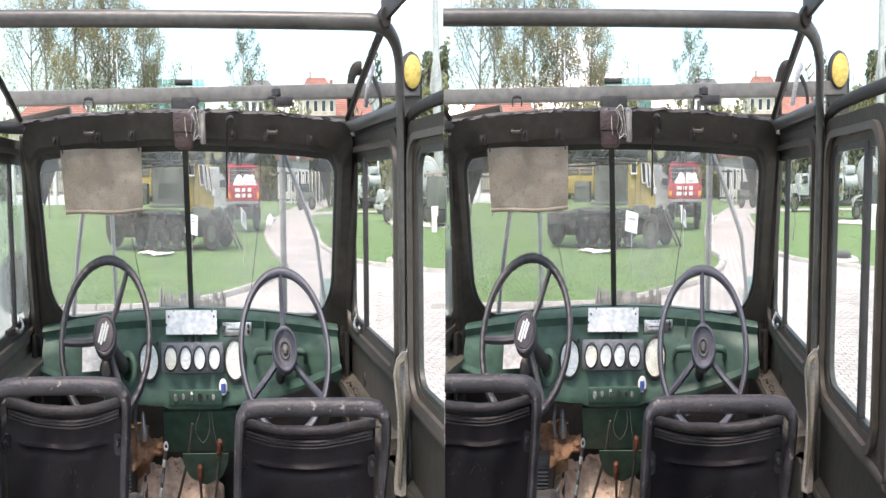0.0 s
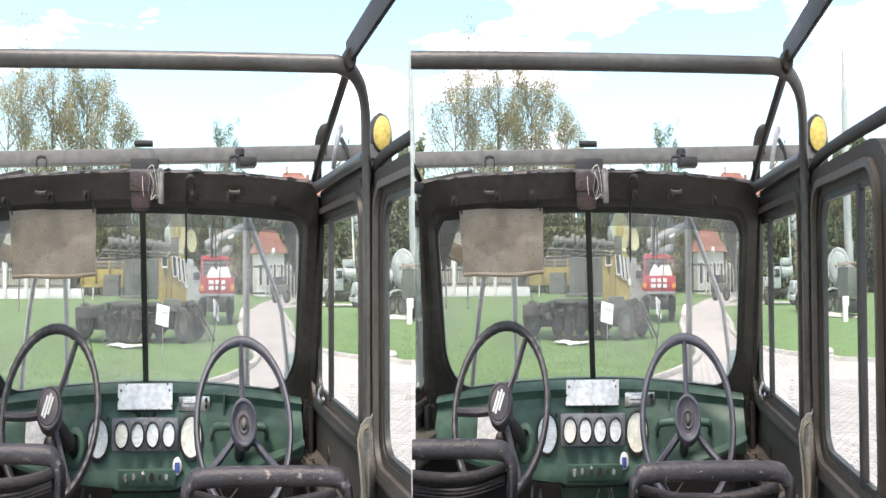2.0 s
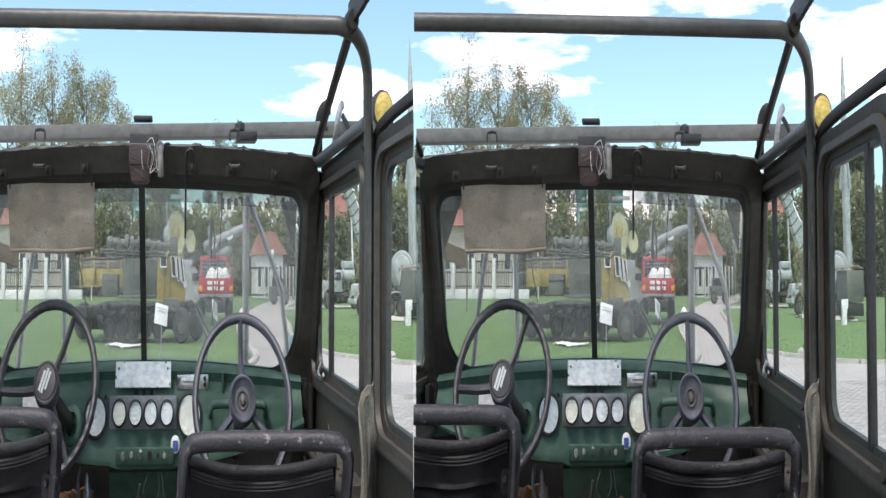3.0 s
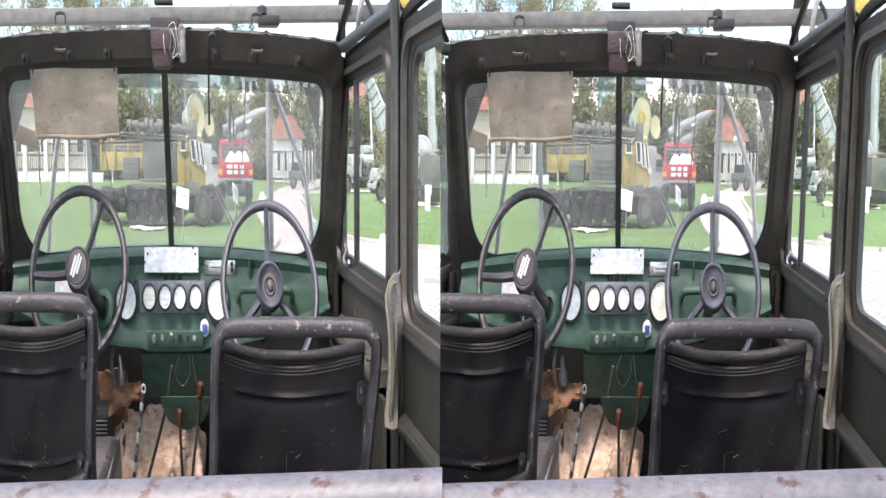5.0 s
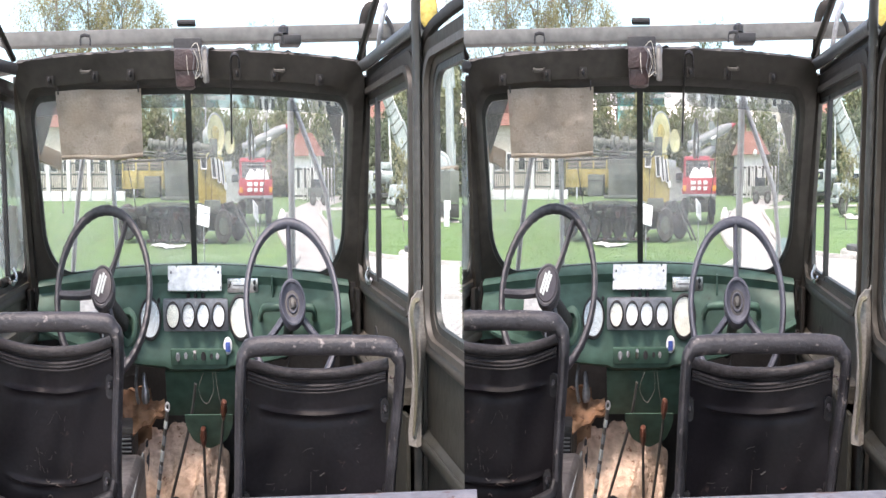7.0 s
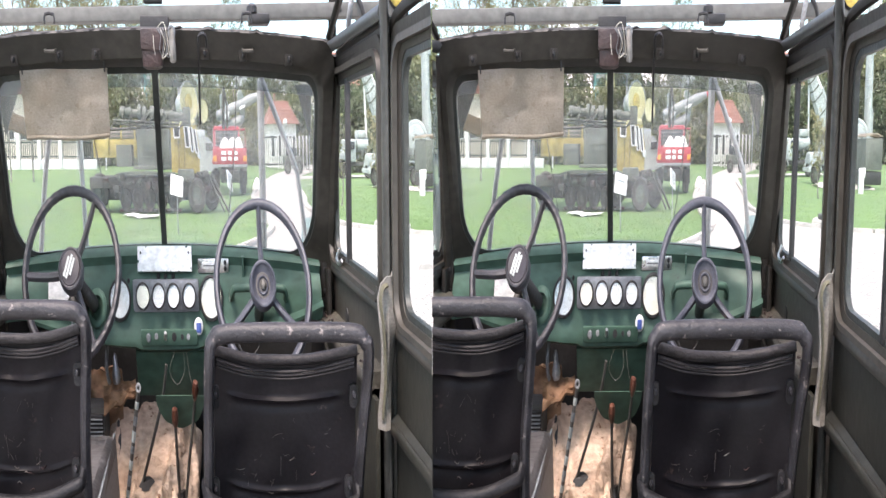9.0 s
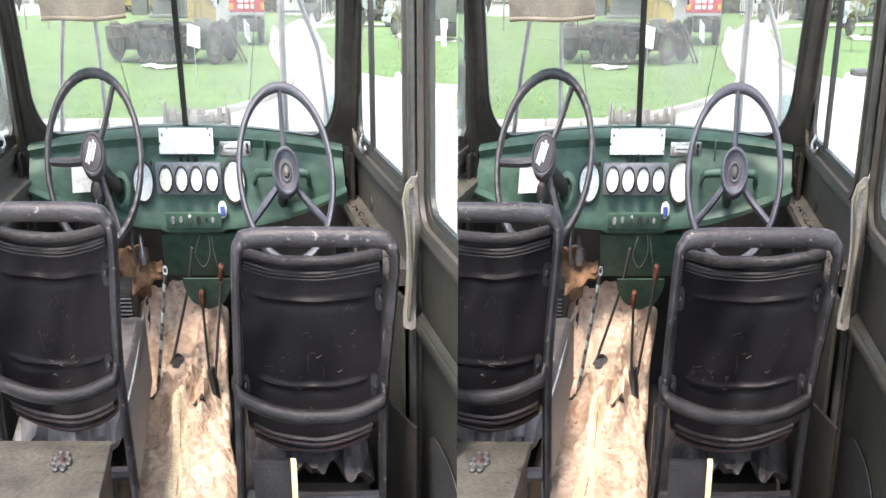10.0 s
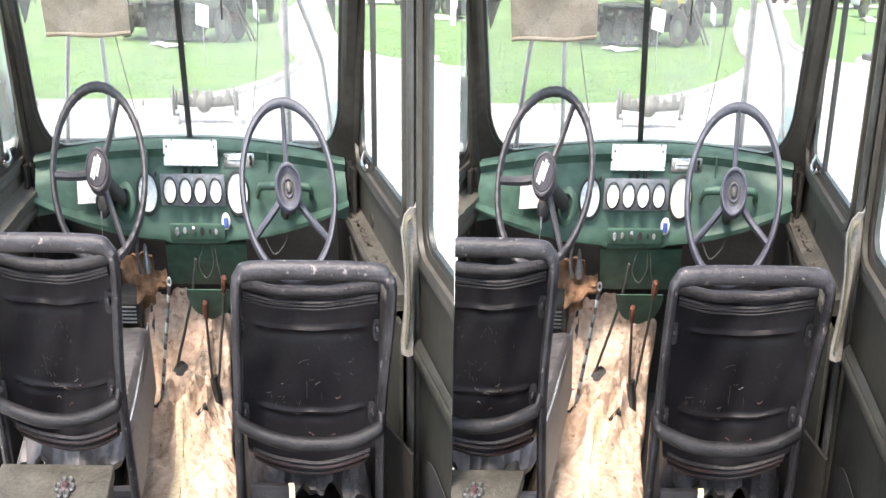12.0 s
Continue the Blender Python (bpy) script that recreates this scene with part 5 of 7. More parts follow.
    part("foam_crack", tube([foam(0.52 + 0.03 * math.sin(q * 1.7), q / 14) + V(0, 0, 0.0065) for q in range(1, 14)], 0.0022, 5, 2, flat=0.4), TUNNEL_DK, hide, "brown split along the foam")
    part("flap", sheet(lambda u, v: V(-0.56 + 0.17 * u + 0.012 * v, 2.2 - 0.07 * v + 0.03 * noise.noise(V(u * 2.6, v * 2.2, 2)), -0.55 - 0.14 * v * (1 - 0.2 * (2 * u - 1) ** 2) + 0.014 * noise.noise(V(u * 5, v * 5, 2))), 24, 18, 0.01), TUNNEL_DK, hide, "torn rusty brown flap")
    part("flap", sheet(lambda u, v: V(-0.46 + 0.16 * u + 0.01 * v, 2.07 - 0.05 * v + 0.02 * noise.noise(V(u * 3, v * 2.5, 9)), -0.556 + 0.012 * u - 0.062 * v * (1 - 0.65 * u) + 0.012 * noise.noise(V(u * 5, v * 5, 7))), 22, 14, 0.01), TUNNEL_DK, hide, "folded rusty brown flap")

    gb = thing("tool_case", (-0.5, 2.08, -0.97), "dark steel louvred case in front of the seat", "case")
    part("case_body", box(V(-0.50, 2.10, -0.79), (0.1, 0.1, 0.36), 0.01), DARK_STEEL, gb)
    part("vent", box(V(-0.50, 2.045, -0.655), (0.085, 0.02, 0.06), 0.004), BLACK, gb)
    for i in range(5):
        part("vent_slat", box(V(-0.50, 2.033, -0.675 + 0.01 * i), (0.075, 0.008, 0.003)), GREY_BOX, gb)

    bx = thing("locker", (-0.47, 1.02, -0.97), "olive painted steel locker behind the seat", "locker")
    part("lid", box(V(-0.545, 0.985, -0.585), (0.36, 0.36, 0.025), 0.008), LEDGE, bx)
    part("body", box(V(-0.545, 0.985, -0.785), (0.345, 0.34, 0.37), 0.006), OLIVE_DARK, bx)
    fl = part("lid_knob", lathe(V(-0.498, 1.09, -0.572), (0, 0, 1), [(0.018, 0), (0.018, 0.003), (0.012, 0.005), (0.009, 0.009), (0, 0.01)], 16), LEATHER, bx, "worn four-lobed metal knob")
    for i in range(6):
        a = i * math.pi / 3
        part("lobe", lathe(V(-0.498 + 0.021 * math.cos(a), 1.09 + 0.021 * math.sin(a), -0.572), (0, 0, 1), [(0.011, 0), (0.0115, 0.003), (0.008, 0.0055), (0.005, 0.0035), (0, 0.003)], 12), DARK_STEEL, fl)

    pl = thing("loose_panel", (0.22, 1.2, -0.97), "dark grey board with raw pine edge against the seat", "board")
    part("panel", box(V(0.128, 1.16, -0.79), (0.118, 0.012, 0.36), 0.002, rx=-4), SEAT_BAR, pl)
    part("batten", box(V(0.197, 1.158, -0.79), (0.018, 0.018, 0.36), 0.002, rx=-4), WOOD, pl, "raw pine batten")

    st = thing("webbing_strap", (0.62, 1.4, -0.45), "grey-green webbing strap hanging from the roll hoop", "strap")
    part("strap", loft([[V(xm + dx * w, 1.322 - 0.02 * i / 8 + dy + 0.006 * math.sin(i * 1.3 + dx), z + 0.012 * max(0, dx) * (i == 0)) for dx, dy in ((-1, 0), (0, -0.006), (1, 0.004), (1, 0.012), (0, 0.004), (-1, 0.008))] for i, (xm, z, w) in enumerate(((0.652, -0.187, 0.014), (0.646, -0.2, 0.026), (0.64, -0.225, 0.031), (0.638, -0.26, 0.027), (0.637, -0.3, 0.022), (0.633, -0.35, 0.019), (0.626, -0.4, 0.019), (0.622, -0.42, 0.019), (0.62, -0.438, 0.019)))], cap=True), STRAP, st)
    part("loop", tube([V(0.634, 1.31, -0.2), V(0.618, 1.305, -0.205), V(0.609, 1.3, -0.225), V(0.617, 1.3, -0.26), V(0.622, 1.3, -0.31), V(0.622, 1.3, -0.36), V(0.612, 1.298, -0.42)], 0.0085, 8, 4, 0.6, flat=0.5), STRAP_OLD, st, "olive folded edge of the strap")


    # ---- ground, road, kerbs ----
    # the grounds are stretched a tenth deeper to fit the camera's view
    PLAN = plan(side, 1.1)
    OUTER = 0.85  # the plan's outer limit, as x over distance
    LO, HI = (-OUTER, 0.6) if side > 0 else (-0.6, OUTER)


    def clip(poly):
        """Trim a flat outline to the seam and the outer limit."""
        for f in (lambda p: -over_seam(PLAN @ V(p[0], p[1], 0)), lambda p: side * p[0] + OUTER * (p[1] + 1)):
            out = []
            for a, b in zip(poly, poly[1:] + poly[:1]):
                fa, fb = f(a), f(b)
                if fa >= 0:
                    out.append(a)
                if fa * fb < 0:
                    t = fa / (fa - fb)
                    out.append((a[0] + (b[0] - a[0]) * t, a[1] + (b[1] - a[1]) * t))
            poly = out
        return poly


    def inside(x, y):
        return over_seam(PLAN @ V(x, y, 0)) < 0 and side * x > -OUTER * (y + 1)


    EDGE_L = [(-30, 11.3), (-4.8, 11.66), (-1.6, 12.05), (-0.4, 12.5), (0.7, 13.4), (1.9, 14.9), (2.8, 16.8), (3.15, 18.6), (3.1, 21), (3.6, 28), (4.9, 35), (7.0, 44), (10.5, 55), (16, 68), (22, 80)]
    EDGE_R = [(30, 14.6), (11, 15.9), (8.0, 17.0), (6.7, 17.9), (6.1, 19.4), (5.95, 22), (6.3, 25), (7.2, 29), (9.4, 41), (13.2, 52), (17, 60), (24, 74)]


    def curve2(pts, k=5):
        return [(p.x, p.y) for p in spline([V(x, y, 0) for x, y in pts], k)]


    cl, cr = curve2(EDGE_L), curve2(EDGE_R)
    road_poly = clip([(-8, -2)] + cl + [p for p in reversed(cr)] + [(8, -2)])
    bm = bmesh.new()
    bm.faces.new([bm.verts.new((x, y, GROUND + 0.012)) for x, y in road_poly])
    bmesh.ops.triangulate(bm, faces=bm.faces[:])
    road = solid("road", bm, PAVING, (0, 10, GROUND), "pale interlocking block paving, sunlit and dry", "paving", kind="structure", flat=True)
    # side path between the far lawns
    bm = bmesh.new()
    pts = [(9.6, 43), (16, 46.5), (24, 47), (24, 49.5), (15, 49.5), (10.6, 47)]
    bm.faces.new([bm.verts.new((x, y, GROUND + 0.016)) for x, y in clip(pts)])
    solid("path", bm, PAVING, (14, 47, GROUND), "pale paved path branching off between lawns", "path", kind="structure", flat=True)

    kerb = thing("kerb", (0, 12, GROUND), "line of pale stone kerbs edging the lawn", "kerb", kind="structure")
    kbm = bmesh.new()
    made = bmesh.ops.create_cube(kbm, size=1, matrix=Matrix.Diagonal((0.95, 0.13, 0.13, 1)))["verts"]
    bmesh.ops.bevel(kbm, geom=list({e for v in made for e in v.link_edges}), offset=0.02, segments=2, affect="EDGES")
    kme = bpy.data.meshes.new("mesh")
    kbm.to_mesh(kme)
    kbm.free()
    kme.materials.append(KERB)


    def kerbs(line, y_max):
        acc, step = 0.0, 0.97
        for a, b in zip(line, line[1:]):
            d = Vector((b[0] - a[0], b[1] - a[1]))
            while acc < d.length:
                p = Vector(a) + d * (acc / d.length)
                if inside(p.x, p.y) and p.y < y_max:
                    ob = new("kerb_stone", kme)
                    ob.parent = kerb
                    w = PLAN @ V(p.x, p.y, GROUND + 0.035)
                    dd = (PLAN.to_3x3() @ V(d.x, d.y, 0))
                    ob.matrix_basis = Matrix.Translation(w - kerb.location) @ Matrix.LocRotScale(None, Euler((0, 0, math.atan2(dd.y, dd.x))), (dd.length / d.length, 1, 1))
                acc += step
            acc -= d.length


    kerbs(cl, 40)
    kerbs(cr, 40)

    # tufts of grass along the near lawn
    rng = np.random.default_rng(4)


    def tufts(poly_fn, count, y0, y1, h):
        vs, fs = [], []
        while len(fs) < count:
            y = y0 + (y1 - y0) * rng.random() ** 1.6
            x = (LO + (HI - LO) * rng.random()) * y
            if not (poly_fn(x, y) and inside(x, y)):
                continue
            a, hh, w = rng.random() * 6.28, h * (0.5 + rng.random()), 0.007 + 0.008 * rng.random()
            lx, ly = rng.normal(0, 0.03, 2)
            k = len(vs)
            vs += [(x - w * math.cos(a), y - w * math.sin(a), GROUND), (x + w * math.cos(a), y + w * math.sin(a), GROUND), (x + lx, y + ly, GROUND + hh)]
            fs.append((k, k + 1, k + 2))
        me = bpy.data.meshes.new("mesh")
        me.from_pydata([PLAN @ Vector(v) for v in vs], [], fs)
        me.materials.append(BLADES)
        return me


    def side_of(line, y):
        for (x0, y0), (x1, y1) in zip(line, line[1:]):
            if min(y0, y1) <= y <= max(y0, y1) and y1 != y0:
                return x0 + (x1 - x0) * (y - y0) / (y1 - y0)
        return None


    def on_left(x, y):
        if y < 18.6:
            c = [p for p in cl if p[1] <= 18.6]
            for (x0, y0), (x1, y1) in zip(c, c[1:]):
                if x0 <= x <= x1:
                    return y > y0 + (y1 - y0) * (x - x0) / max(1e-6, x1 - x0) + 0.15
            return x < c[-1][0]
        e = side_of(cl, y)
        return e is not None and x < e - 0.15


    def on_right(x, y):
        if y < 19.4:
            c = [p for p in cr if p[1] <= 19.4]
            for (x0, y0), (x1, y1) in zip(c, c[1:]):
                if x1 <= x <= x0:
                    return y > y0 + (y1 - y0) * (x0 - x) / max(1e-6, x0 - x1) + 0.15
            return False
        e = side_of(cr, y)
        return e is not None and x > e + 0.15


    for fn, cnt, y0, y1 in ((on_left, 26000, 11.6, 34), (on_right, 15000, 15.5, 36)):
        ob = new("grass", tufts(fn, int(cnt * 1.3), y0, y1, 0.02))
        THINGS.append(ob)
        tagged(ob, "short bright green grass blades on the lawn", "grass", kind="stuff")


    # ---- things on the lawns ----
    def wheel_at(parent, c, r, w, hub_mat, name="wheel"):
        """A truck wheel, its axle across the line of sight or along it."""
        c = Vector(c)
        axis = V(0, -1, 0)
        t = part(name, lathe(c + axis * (-w / 2), axis, [(r * 0.5, 0), (r * 0.9, 0), (r, w * 0.2), (r, w * 0.8), (r * 0.9, w), (r * 0.55, w), (r * 0.5, w * 0.8)], 26), RUBBER, parent)
        part("rim", lathe(c + axis * (w * 0.28), axis, [(r * 0.52, 0), (r * 0.5, 0.05), (r * 0.22, 0.03), (r * 0.2, 0.12), (0, 0.13)], 18), hub_mat, t)
        return t


    def info_sign(x, y, tilt, label):
        s = thing("info_sign", (x, y, GROUND), label, "sign", "exhibit signs")
        part("post", tube([V(x, y, GROUND), V(x, y, GROUND + 0.8)], 0.02, 8, 1), STEEL, s)
        c = V(x, y - 0.03, GROUND + 0.97)
        part("board", box(c, (0.5, 0.025, 0.42), 0.006, ry=tilt[0], rz=tilt[1], rx=-14), WHITE, s)
        for i in range(5):
            part("text_bar", box(c + V(0.01 * i * (tilt[0] / 10), -0.02 + 0.018 * i, 0.12 - 0.058 * i), (0.36 - 0.06 * (i % 2), 0.012, 0.016), ry=tilt[0], rz=tilt[1], rx=-14), STEEL, s)
        return s


    info_sign(-0.83, 16.8, (9, 10), "white exhibit board with grey text on a thin steel post")
    info_sign(1.43, 19.0, (18, 58), "white exhibit board turned edgeways on a steel post")

    ax = thing("old_axle", (-0.47, 10.45, GROUND), "weathered grey truck axle with hubs standing on the paving", "axle")
    part("beam", tube([V(-1.3, 10.45, GROUND + 0.3), V(-0.9, 10.45, GROUND + 0.27), V(-0.25, 10.45, GROUND + 0.27), V(0.2, 10.45, GROUND + 0.3)], 0.06, 10, 3), AXLE, ax)
    part("casing", lathe(V(-0.6, 10.45, GROUND + 0.28), (1, 0, 0), [(0.06, -0.2), (0.1, -0.14), (0.14, -0.05), (0.14, 0.06), (0.1, 0.16), (0.06, 0.2)], 18), AXLE, ax)
    for x in (-1.32, 0.22):
        part("hub", lathe(V(x, 10.45, GROUND + 0.3), (1, 0, 0), [(0.06, -0.07), (0.19, -0.06), (0.2, -0.02), (0.12, 0.0), (0.13, 0.05), (0.05, 0.07)], 16), AXLE, ax)
        part("stand", box(V(x, 10.45, GROUND + 0.06), (0.2, 0.3, 0.12), 0.02), CONCRETE, ax)
    for x, h in ((-1.14, 0.16), (-0.98, 0.1), (-0.8, 0.17), (-0.42, 0.15), (-0.2, 0.1), (0.02, 0.17)):
        part("bracket", box(V(x, 10.45, GROUND + 0.27 + h / 2), (0.12, 0.16, h), 0.012), AXLE, ax)

    mh = thing("manhole", (8.3, 18.1, GROUND), "round concrete manhole collar with an iron lid in the grass", "manhole")
    part("collar", lathe(V(8.3, 18.1, GROUND), (0, 0, 1), [(0.72, 0), (0.72, 0.08), (0.66, 0.12), (0.45, 0.12), (0.45, 0.05)], 28), CONCRETE, mh)
    part("lid", lathe(V(8.25, 18.1, GROUND + 0.1), (0, 0, 1), [(0.44, 0), (0.44, 0.1), (0.4, 0.13), (0, 0.13)], 24), DARK_STEEL, mh, "rusty iron lid")
    mk = thing("marker_post", (15.5, 29.3, GROUND), "short white marker post in the lawn", "post")
    part("post", box(V(15.5, 29.3, GROUND + 0.4), (0.3, 0.2, 0.8), 0.02), WHITE, mk)
    part("plate", box(V(15.5, 29.22, GROUND + 0.74), (0.46, 0.06, 0.34), 0.02), WHITE, mk)
    solid("rag", sheet(lambda u, v: V(-3.7 + 1.5 * u + 0.3 * v, 20.6 + 0.55 * v - 0.4 * u + 0.15 * math.sin(u * 9), GROUND + 0.05 + 0.06 * noise.noise(V(u * 8, v * 5, 0)) + 0.02 * math.sin(u * 7)), 16, 8, 0.01), PAPER, (-3, 20.8, GROUND), "crumpled white sheet lying in the grass", "sheet")

    # the grey and yellow exhibit: gun carriage on a tracked chassis, yellow cab and bed
    ex = thing("army_crawler", (-2.6, 22.5, GROUND), "grey and yellow army tractor with a long tube and radar dish", "army vehicle")
    part("chassis", box(V(-2.9, 22.8, GROUND + 0.8), (5.4, 1.5, 0.3), 0.04), DARK_STEEL, ex)
    # plain dark box added to fill the gap under the chassis
    part("running_gear", box(V(-2.3, 23.0, GROUND + 0.62), (5.0, 0.8, 0.62), 0.1), DARK_STEEL, ex, "plain dark box filling the underside")
    part("deck", box(V(-2.6, 22.0, GROUND + 1.04), (2.9, 0.5, 0.06), 0.02), GREY_ARMY, ex)
    lock = part("equipment_box", box(V(-2.21, 22.3, GROUND + 1.66), (1.69, 0.9, 1.04), 0.03), GREY_ARMY, ex, "grey-green steel equipment box")
    for z in (1.2, 1.46, 1.62, 1.78):
        part("box_rib", box(V(-2.2, 21.84, GROUND + z), (1.0 if z > 1.3 else 1.5, 0.04, 0.03), 0.006), GREY_ARMY, lock)
    for x in (-2.72, -2.3, -1.72, -1.42):
        part("box_rib", box(V(x, 21.84, GROUND + (1.62 if x < -1.8 else 1.72)), (0.035, 0.05, 0.42 if x < -1.8 else 0.9), 0.008), GREY_ARMY, lock)
    part("box_flange", box(V(-2.3, 21.82, GROUND + 1.2), (1.95, 0.12, 0.09), 0.02), GREY_ARMY, lock)
    for x in (-2.9, -2.5, -1.6):
        part("latch", box(V(x, 21.82, GROUND + 2.1), (0.08, 0.05, 0.12), 0.01), DARK_STEEL, lock)
    sb = part("small_box", box(V(-3.74, 22.3, GROUND + 1.5), (0.8, 0.7, 0.56), 0.03), GREY_ARMY, ex, "small olive-grey locker")
    part("box_rib", box(V(-3.74, 21.94, GROUND + 1.62), (0.8, 0.03, 0.03), 0.006), DARK_STEEL, sb)
    part("fender", loft([[V(-3.0 + 1.35 * k, yy, GROUND + 1.1 - 0.1 * k ** 4 + d) for k, d in [(-1 + 0.2 * q, 0.0) for q in range(11)] + [(1 - 0.2 * q, -0.05) for q in range(11)]] for yy in (21.75, 22.2)], cap=True), GREY_ARMY, ex)
    part("track", box(V(-2.5, 22.3, GROUND + 0.5), (3.3, 0.4, 0.5), 0.2), RUBBER, ex, "rusty crawler track")
    for i in range(5):
        wheel_at(ex, (-3.75 + 0.62 * i, 22.05, GROUND + 0.38), 0.3, 0.16, DARK_STEEL, "road_wheel")
    for i in range(13):
        part("track_link", box(V(-3.98 + 0.25 * i, 22.03, GROUND + 0.09), (0.2, 0.36, 0.07), 0.01), LEATHER if i % 3 == 0 else DARK_STEEL, ex)
    for i in range(9):
        part("track_link", box(V(-3.6 + 0.28 * i, 22.05, GROUND + 0.76 + 0.02 * (i % 2)), (0.2, 0.34, 0.06), 0.01, ry=6 * (i % 3 - 1)), LEATHER if i % 2 else DARK_STEEL, ex)
    wheel_at(ex, (-0.06, 21.9, GROUND + 0.47), 0.46, 0.34, GREY_ARMY)
    wheel_at(ex, (0.72, 22.9, GROUND + 0.46), 0.44, 0.32, DARK_STEEL)
    wheel_at(ex, (-5.2, 22.6, GROUND + 0.55), 0.5, 0.3, GREY_ARMY)
    part("axle_box", box(V(0.4, 22.4, GROUND + 0.88), (0.95, 0.4, 0.22), 0.05), GREY_ARMY, ex)
    part("axle_box", box(V(-0.6, 22.1, GROUND + 0.98), (0.85, 0.45, 0.34), 0.06), GREY_ARMY, ex)
    for i in range(5):
        part("clamp", lathe(V(0.1 + 0.16 * i, 22.18, GROUND + 0.98), (0, -1, 0), [(0.06, -0.05), (0.07, 0.0), (0.05, 0.05), (0, 0.05)], 10), DARK_STEEL, ex)
    part("tow_bar", tube([V(0.7, 22.3, GROUND + 0.95), V(1.15, 21.9, GROUND + 0.5), V(1.5, 21.5, GROUND + 0.1)], 0.05, 8, 2), DARK_STEEL, ex)
    part("tow_bar", tube([V(0.6, 22.1, GROUND + 0.9), V(1.0, 21.7, GROUND + 0.45), V(1.3, 21.4, GROUND + 0.1)], 0.04, 8, 2), DARK_STEEL, ex)
    bed = part("cargo_bed", box(V(-4.47, 24.4, GROUND + 1.69), (2.4, 1.8, 0.48), 0.02), YELLOW, ex, "yellow dropside cargo bed")
    for i in range(4):
        part("stake", box(V(-5.6 + 0.74 * i, 23.46, GROUND + 1.88), (0.07, 0.06, 0.86), 0.01), YELLOW, bed)
    part("rib", box(V(-4.47, 23.47, GROUND + 1.46), (2.4, 0.06, 0.06), 0.01), YELLOW, bed)
    for i in range(6):
        part("plank", box(V(-4.5 + 0.02 * i, 24.0 + 0.1 * i, GROUND + 1.98 + 0.055 * i), (2.3, 0.12, 0.045), 0.006, rz=2 * (i % 3 - 1)), BARK if i % 2 else GREY_ARMY, bed)
    cabx = part("cab", loft([[V(x, yy, GROUND + z) for x, z in ((-1.42, 1.0), (0.12, 1.0), (0.16, 1.62), (-0.02, 2.32), (-1.42, 2.36))] for yy in (23.6, 25.0)], cap=True), YELLOW, ex, "faded yellow cab")
    part("cab_roof", box(V(-0.74, 24.3, GROUND + 2.4), (1.4, 1.5, 0.13), 0.06), CREAM, cabx)
    for x0_, x1_, sk, z0_, z1_ in ((-1.24, -0.93, 0.0, 1.98, 2.28), (-0.64, -0.42, 0.04, 1.72, 2.28), (-0.34, -0.2, 0.05, 1.6, 2.26), (-0.12, 0.02, 0.07, 1.56, 2.2)):
        part("window", loft([[V(x0_ + sk, yy, GROUND + z0_), V(x1_ + sk, yy, GROUND + z0_), V(x1_ - sk, yy, GROUND + z1_), V(x0_ - sk, yy, GROUND + z1_)] for yy in (23.56, 23.6)], cap=True), WINDOW_DK, cabx)
        part("window_frame", tube([V(x0_ + sk, 23.55, GROUND + z0_), V(x1_ + sk, 23.55, GROUND + z0_), V(x1_ - sk, 23.55, GROUND + z1_), V(x0_ - sk, 23.55, GROUND + z1_), V(x0_ + sk, 23.55, GROUND + z0_)], 0.035, 6, 1), WHITE, cabx, "white window frame")
    for x in (-1.0, -0.7):
        part("door_seam", box(V(x, 23.59, GROUND + 1.5), (0.025, 0.03, 0.9)), DARK_STEEL, cabx)
    part("headlamp", lathe(V(0.12, 23.6, GROUND + 1.5), (0.5, -0.8, 0), [(0.02, -0.08), (0.11, -0.02), (0.11, 0.02), (0, 0.03)], 12), WHITE, cabx)
    gun = part("gun_tube", tube([V(-3.9, 22.6, GROUND + 2.62), V(-2.3, 22.6, GROUND + 2.58), V(-0.45, 22.6, GROUND + 2.5)], 0.12, 14, 2), GREY_ARMY, ex, "long grey tube on a cradle")
    for x, r, w_ in ((-3.85, 0.16, 0.14), (-3.55, 0.14, 0.2), (-2.95, 0.24, 0.1), (-2.7, 0.2, 0.12), (-2.25, 0.22, 0.16), (-1.85, 0.16, 0.2), (-1.3, 0.15, 0.12), (-0.55, 0.19, 0.16)):
        part("collar", lathe(V(x, 22.6, GROUND + 2.58 - 0.035 * (x + 2.3)), (1, 0, 0), [(r * 0.85, -w_), (r, -w_ * 0.8), (r, w_ * 0.8), (r * 0.85, w_)], 16), GREY_ARMY, gun)
    part("gun_cradle", box(V(-0.5, 22.55, GROUND + 2.52), (0.42, 0.4, 0.5), 0.05), GREY_ARMY, ex)
    part("gun_cradle", box(V(-2.75, 22.5, GROUND + 2.3), (0.26, 0.4, 0.4), 0.04), DARK_STEEL, ex)
    for zz in (2.28, 2.36):
        part("gun_rail", tube([V(-4.3, 22.3, GROUND + zz + 0.06), V(-0.9, 22.3, GROUND + zz - 0.04)], 0.035, 8, 1), GREY_ARMY, ex)
    part("rail", tube([V(-5.6, 23.3, GROUND + 2.18), V(-1.6, 22.9, GROUND + 2.26)], 0.045, 6, 1), DARK_STEEL, ex)

    cr2 = random.Random(3)
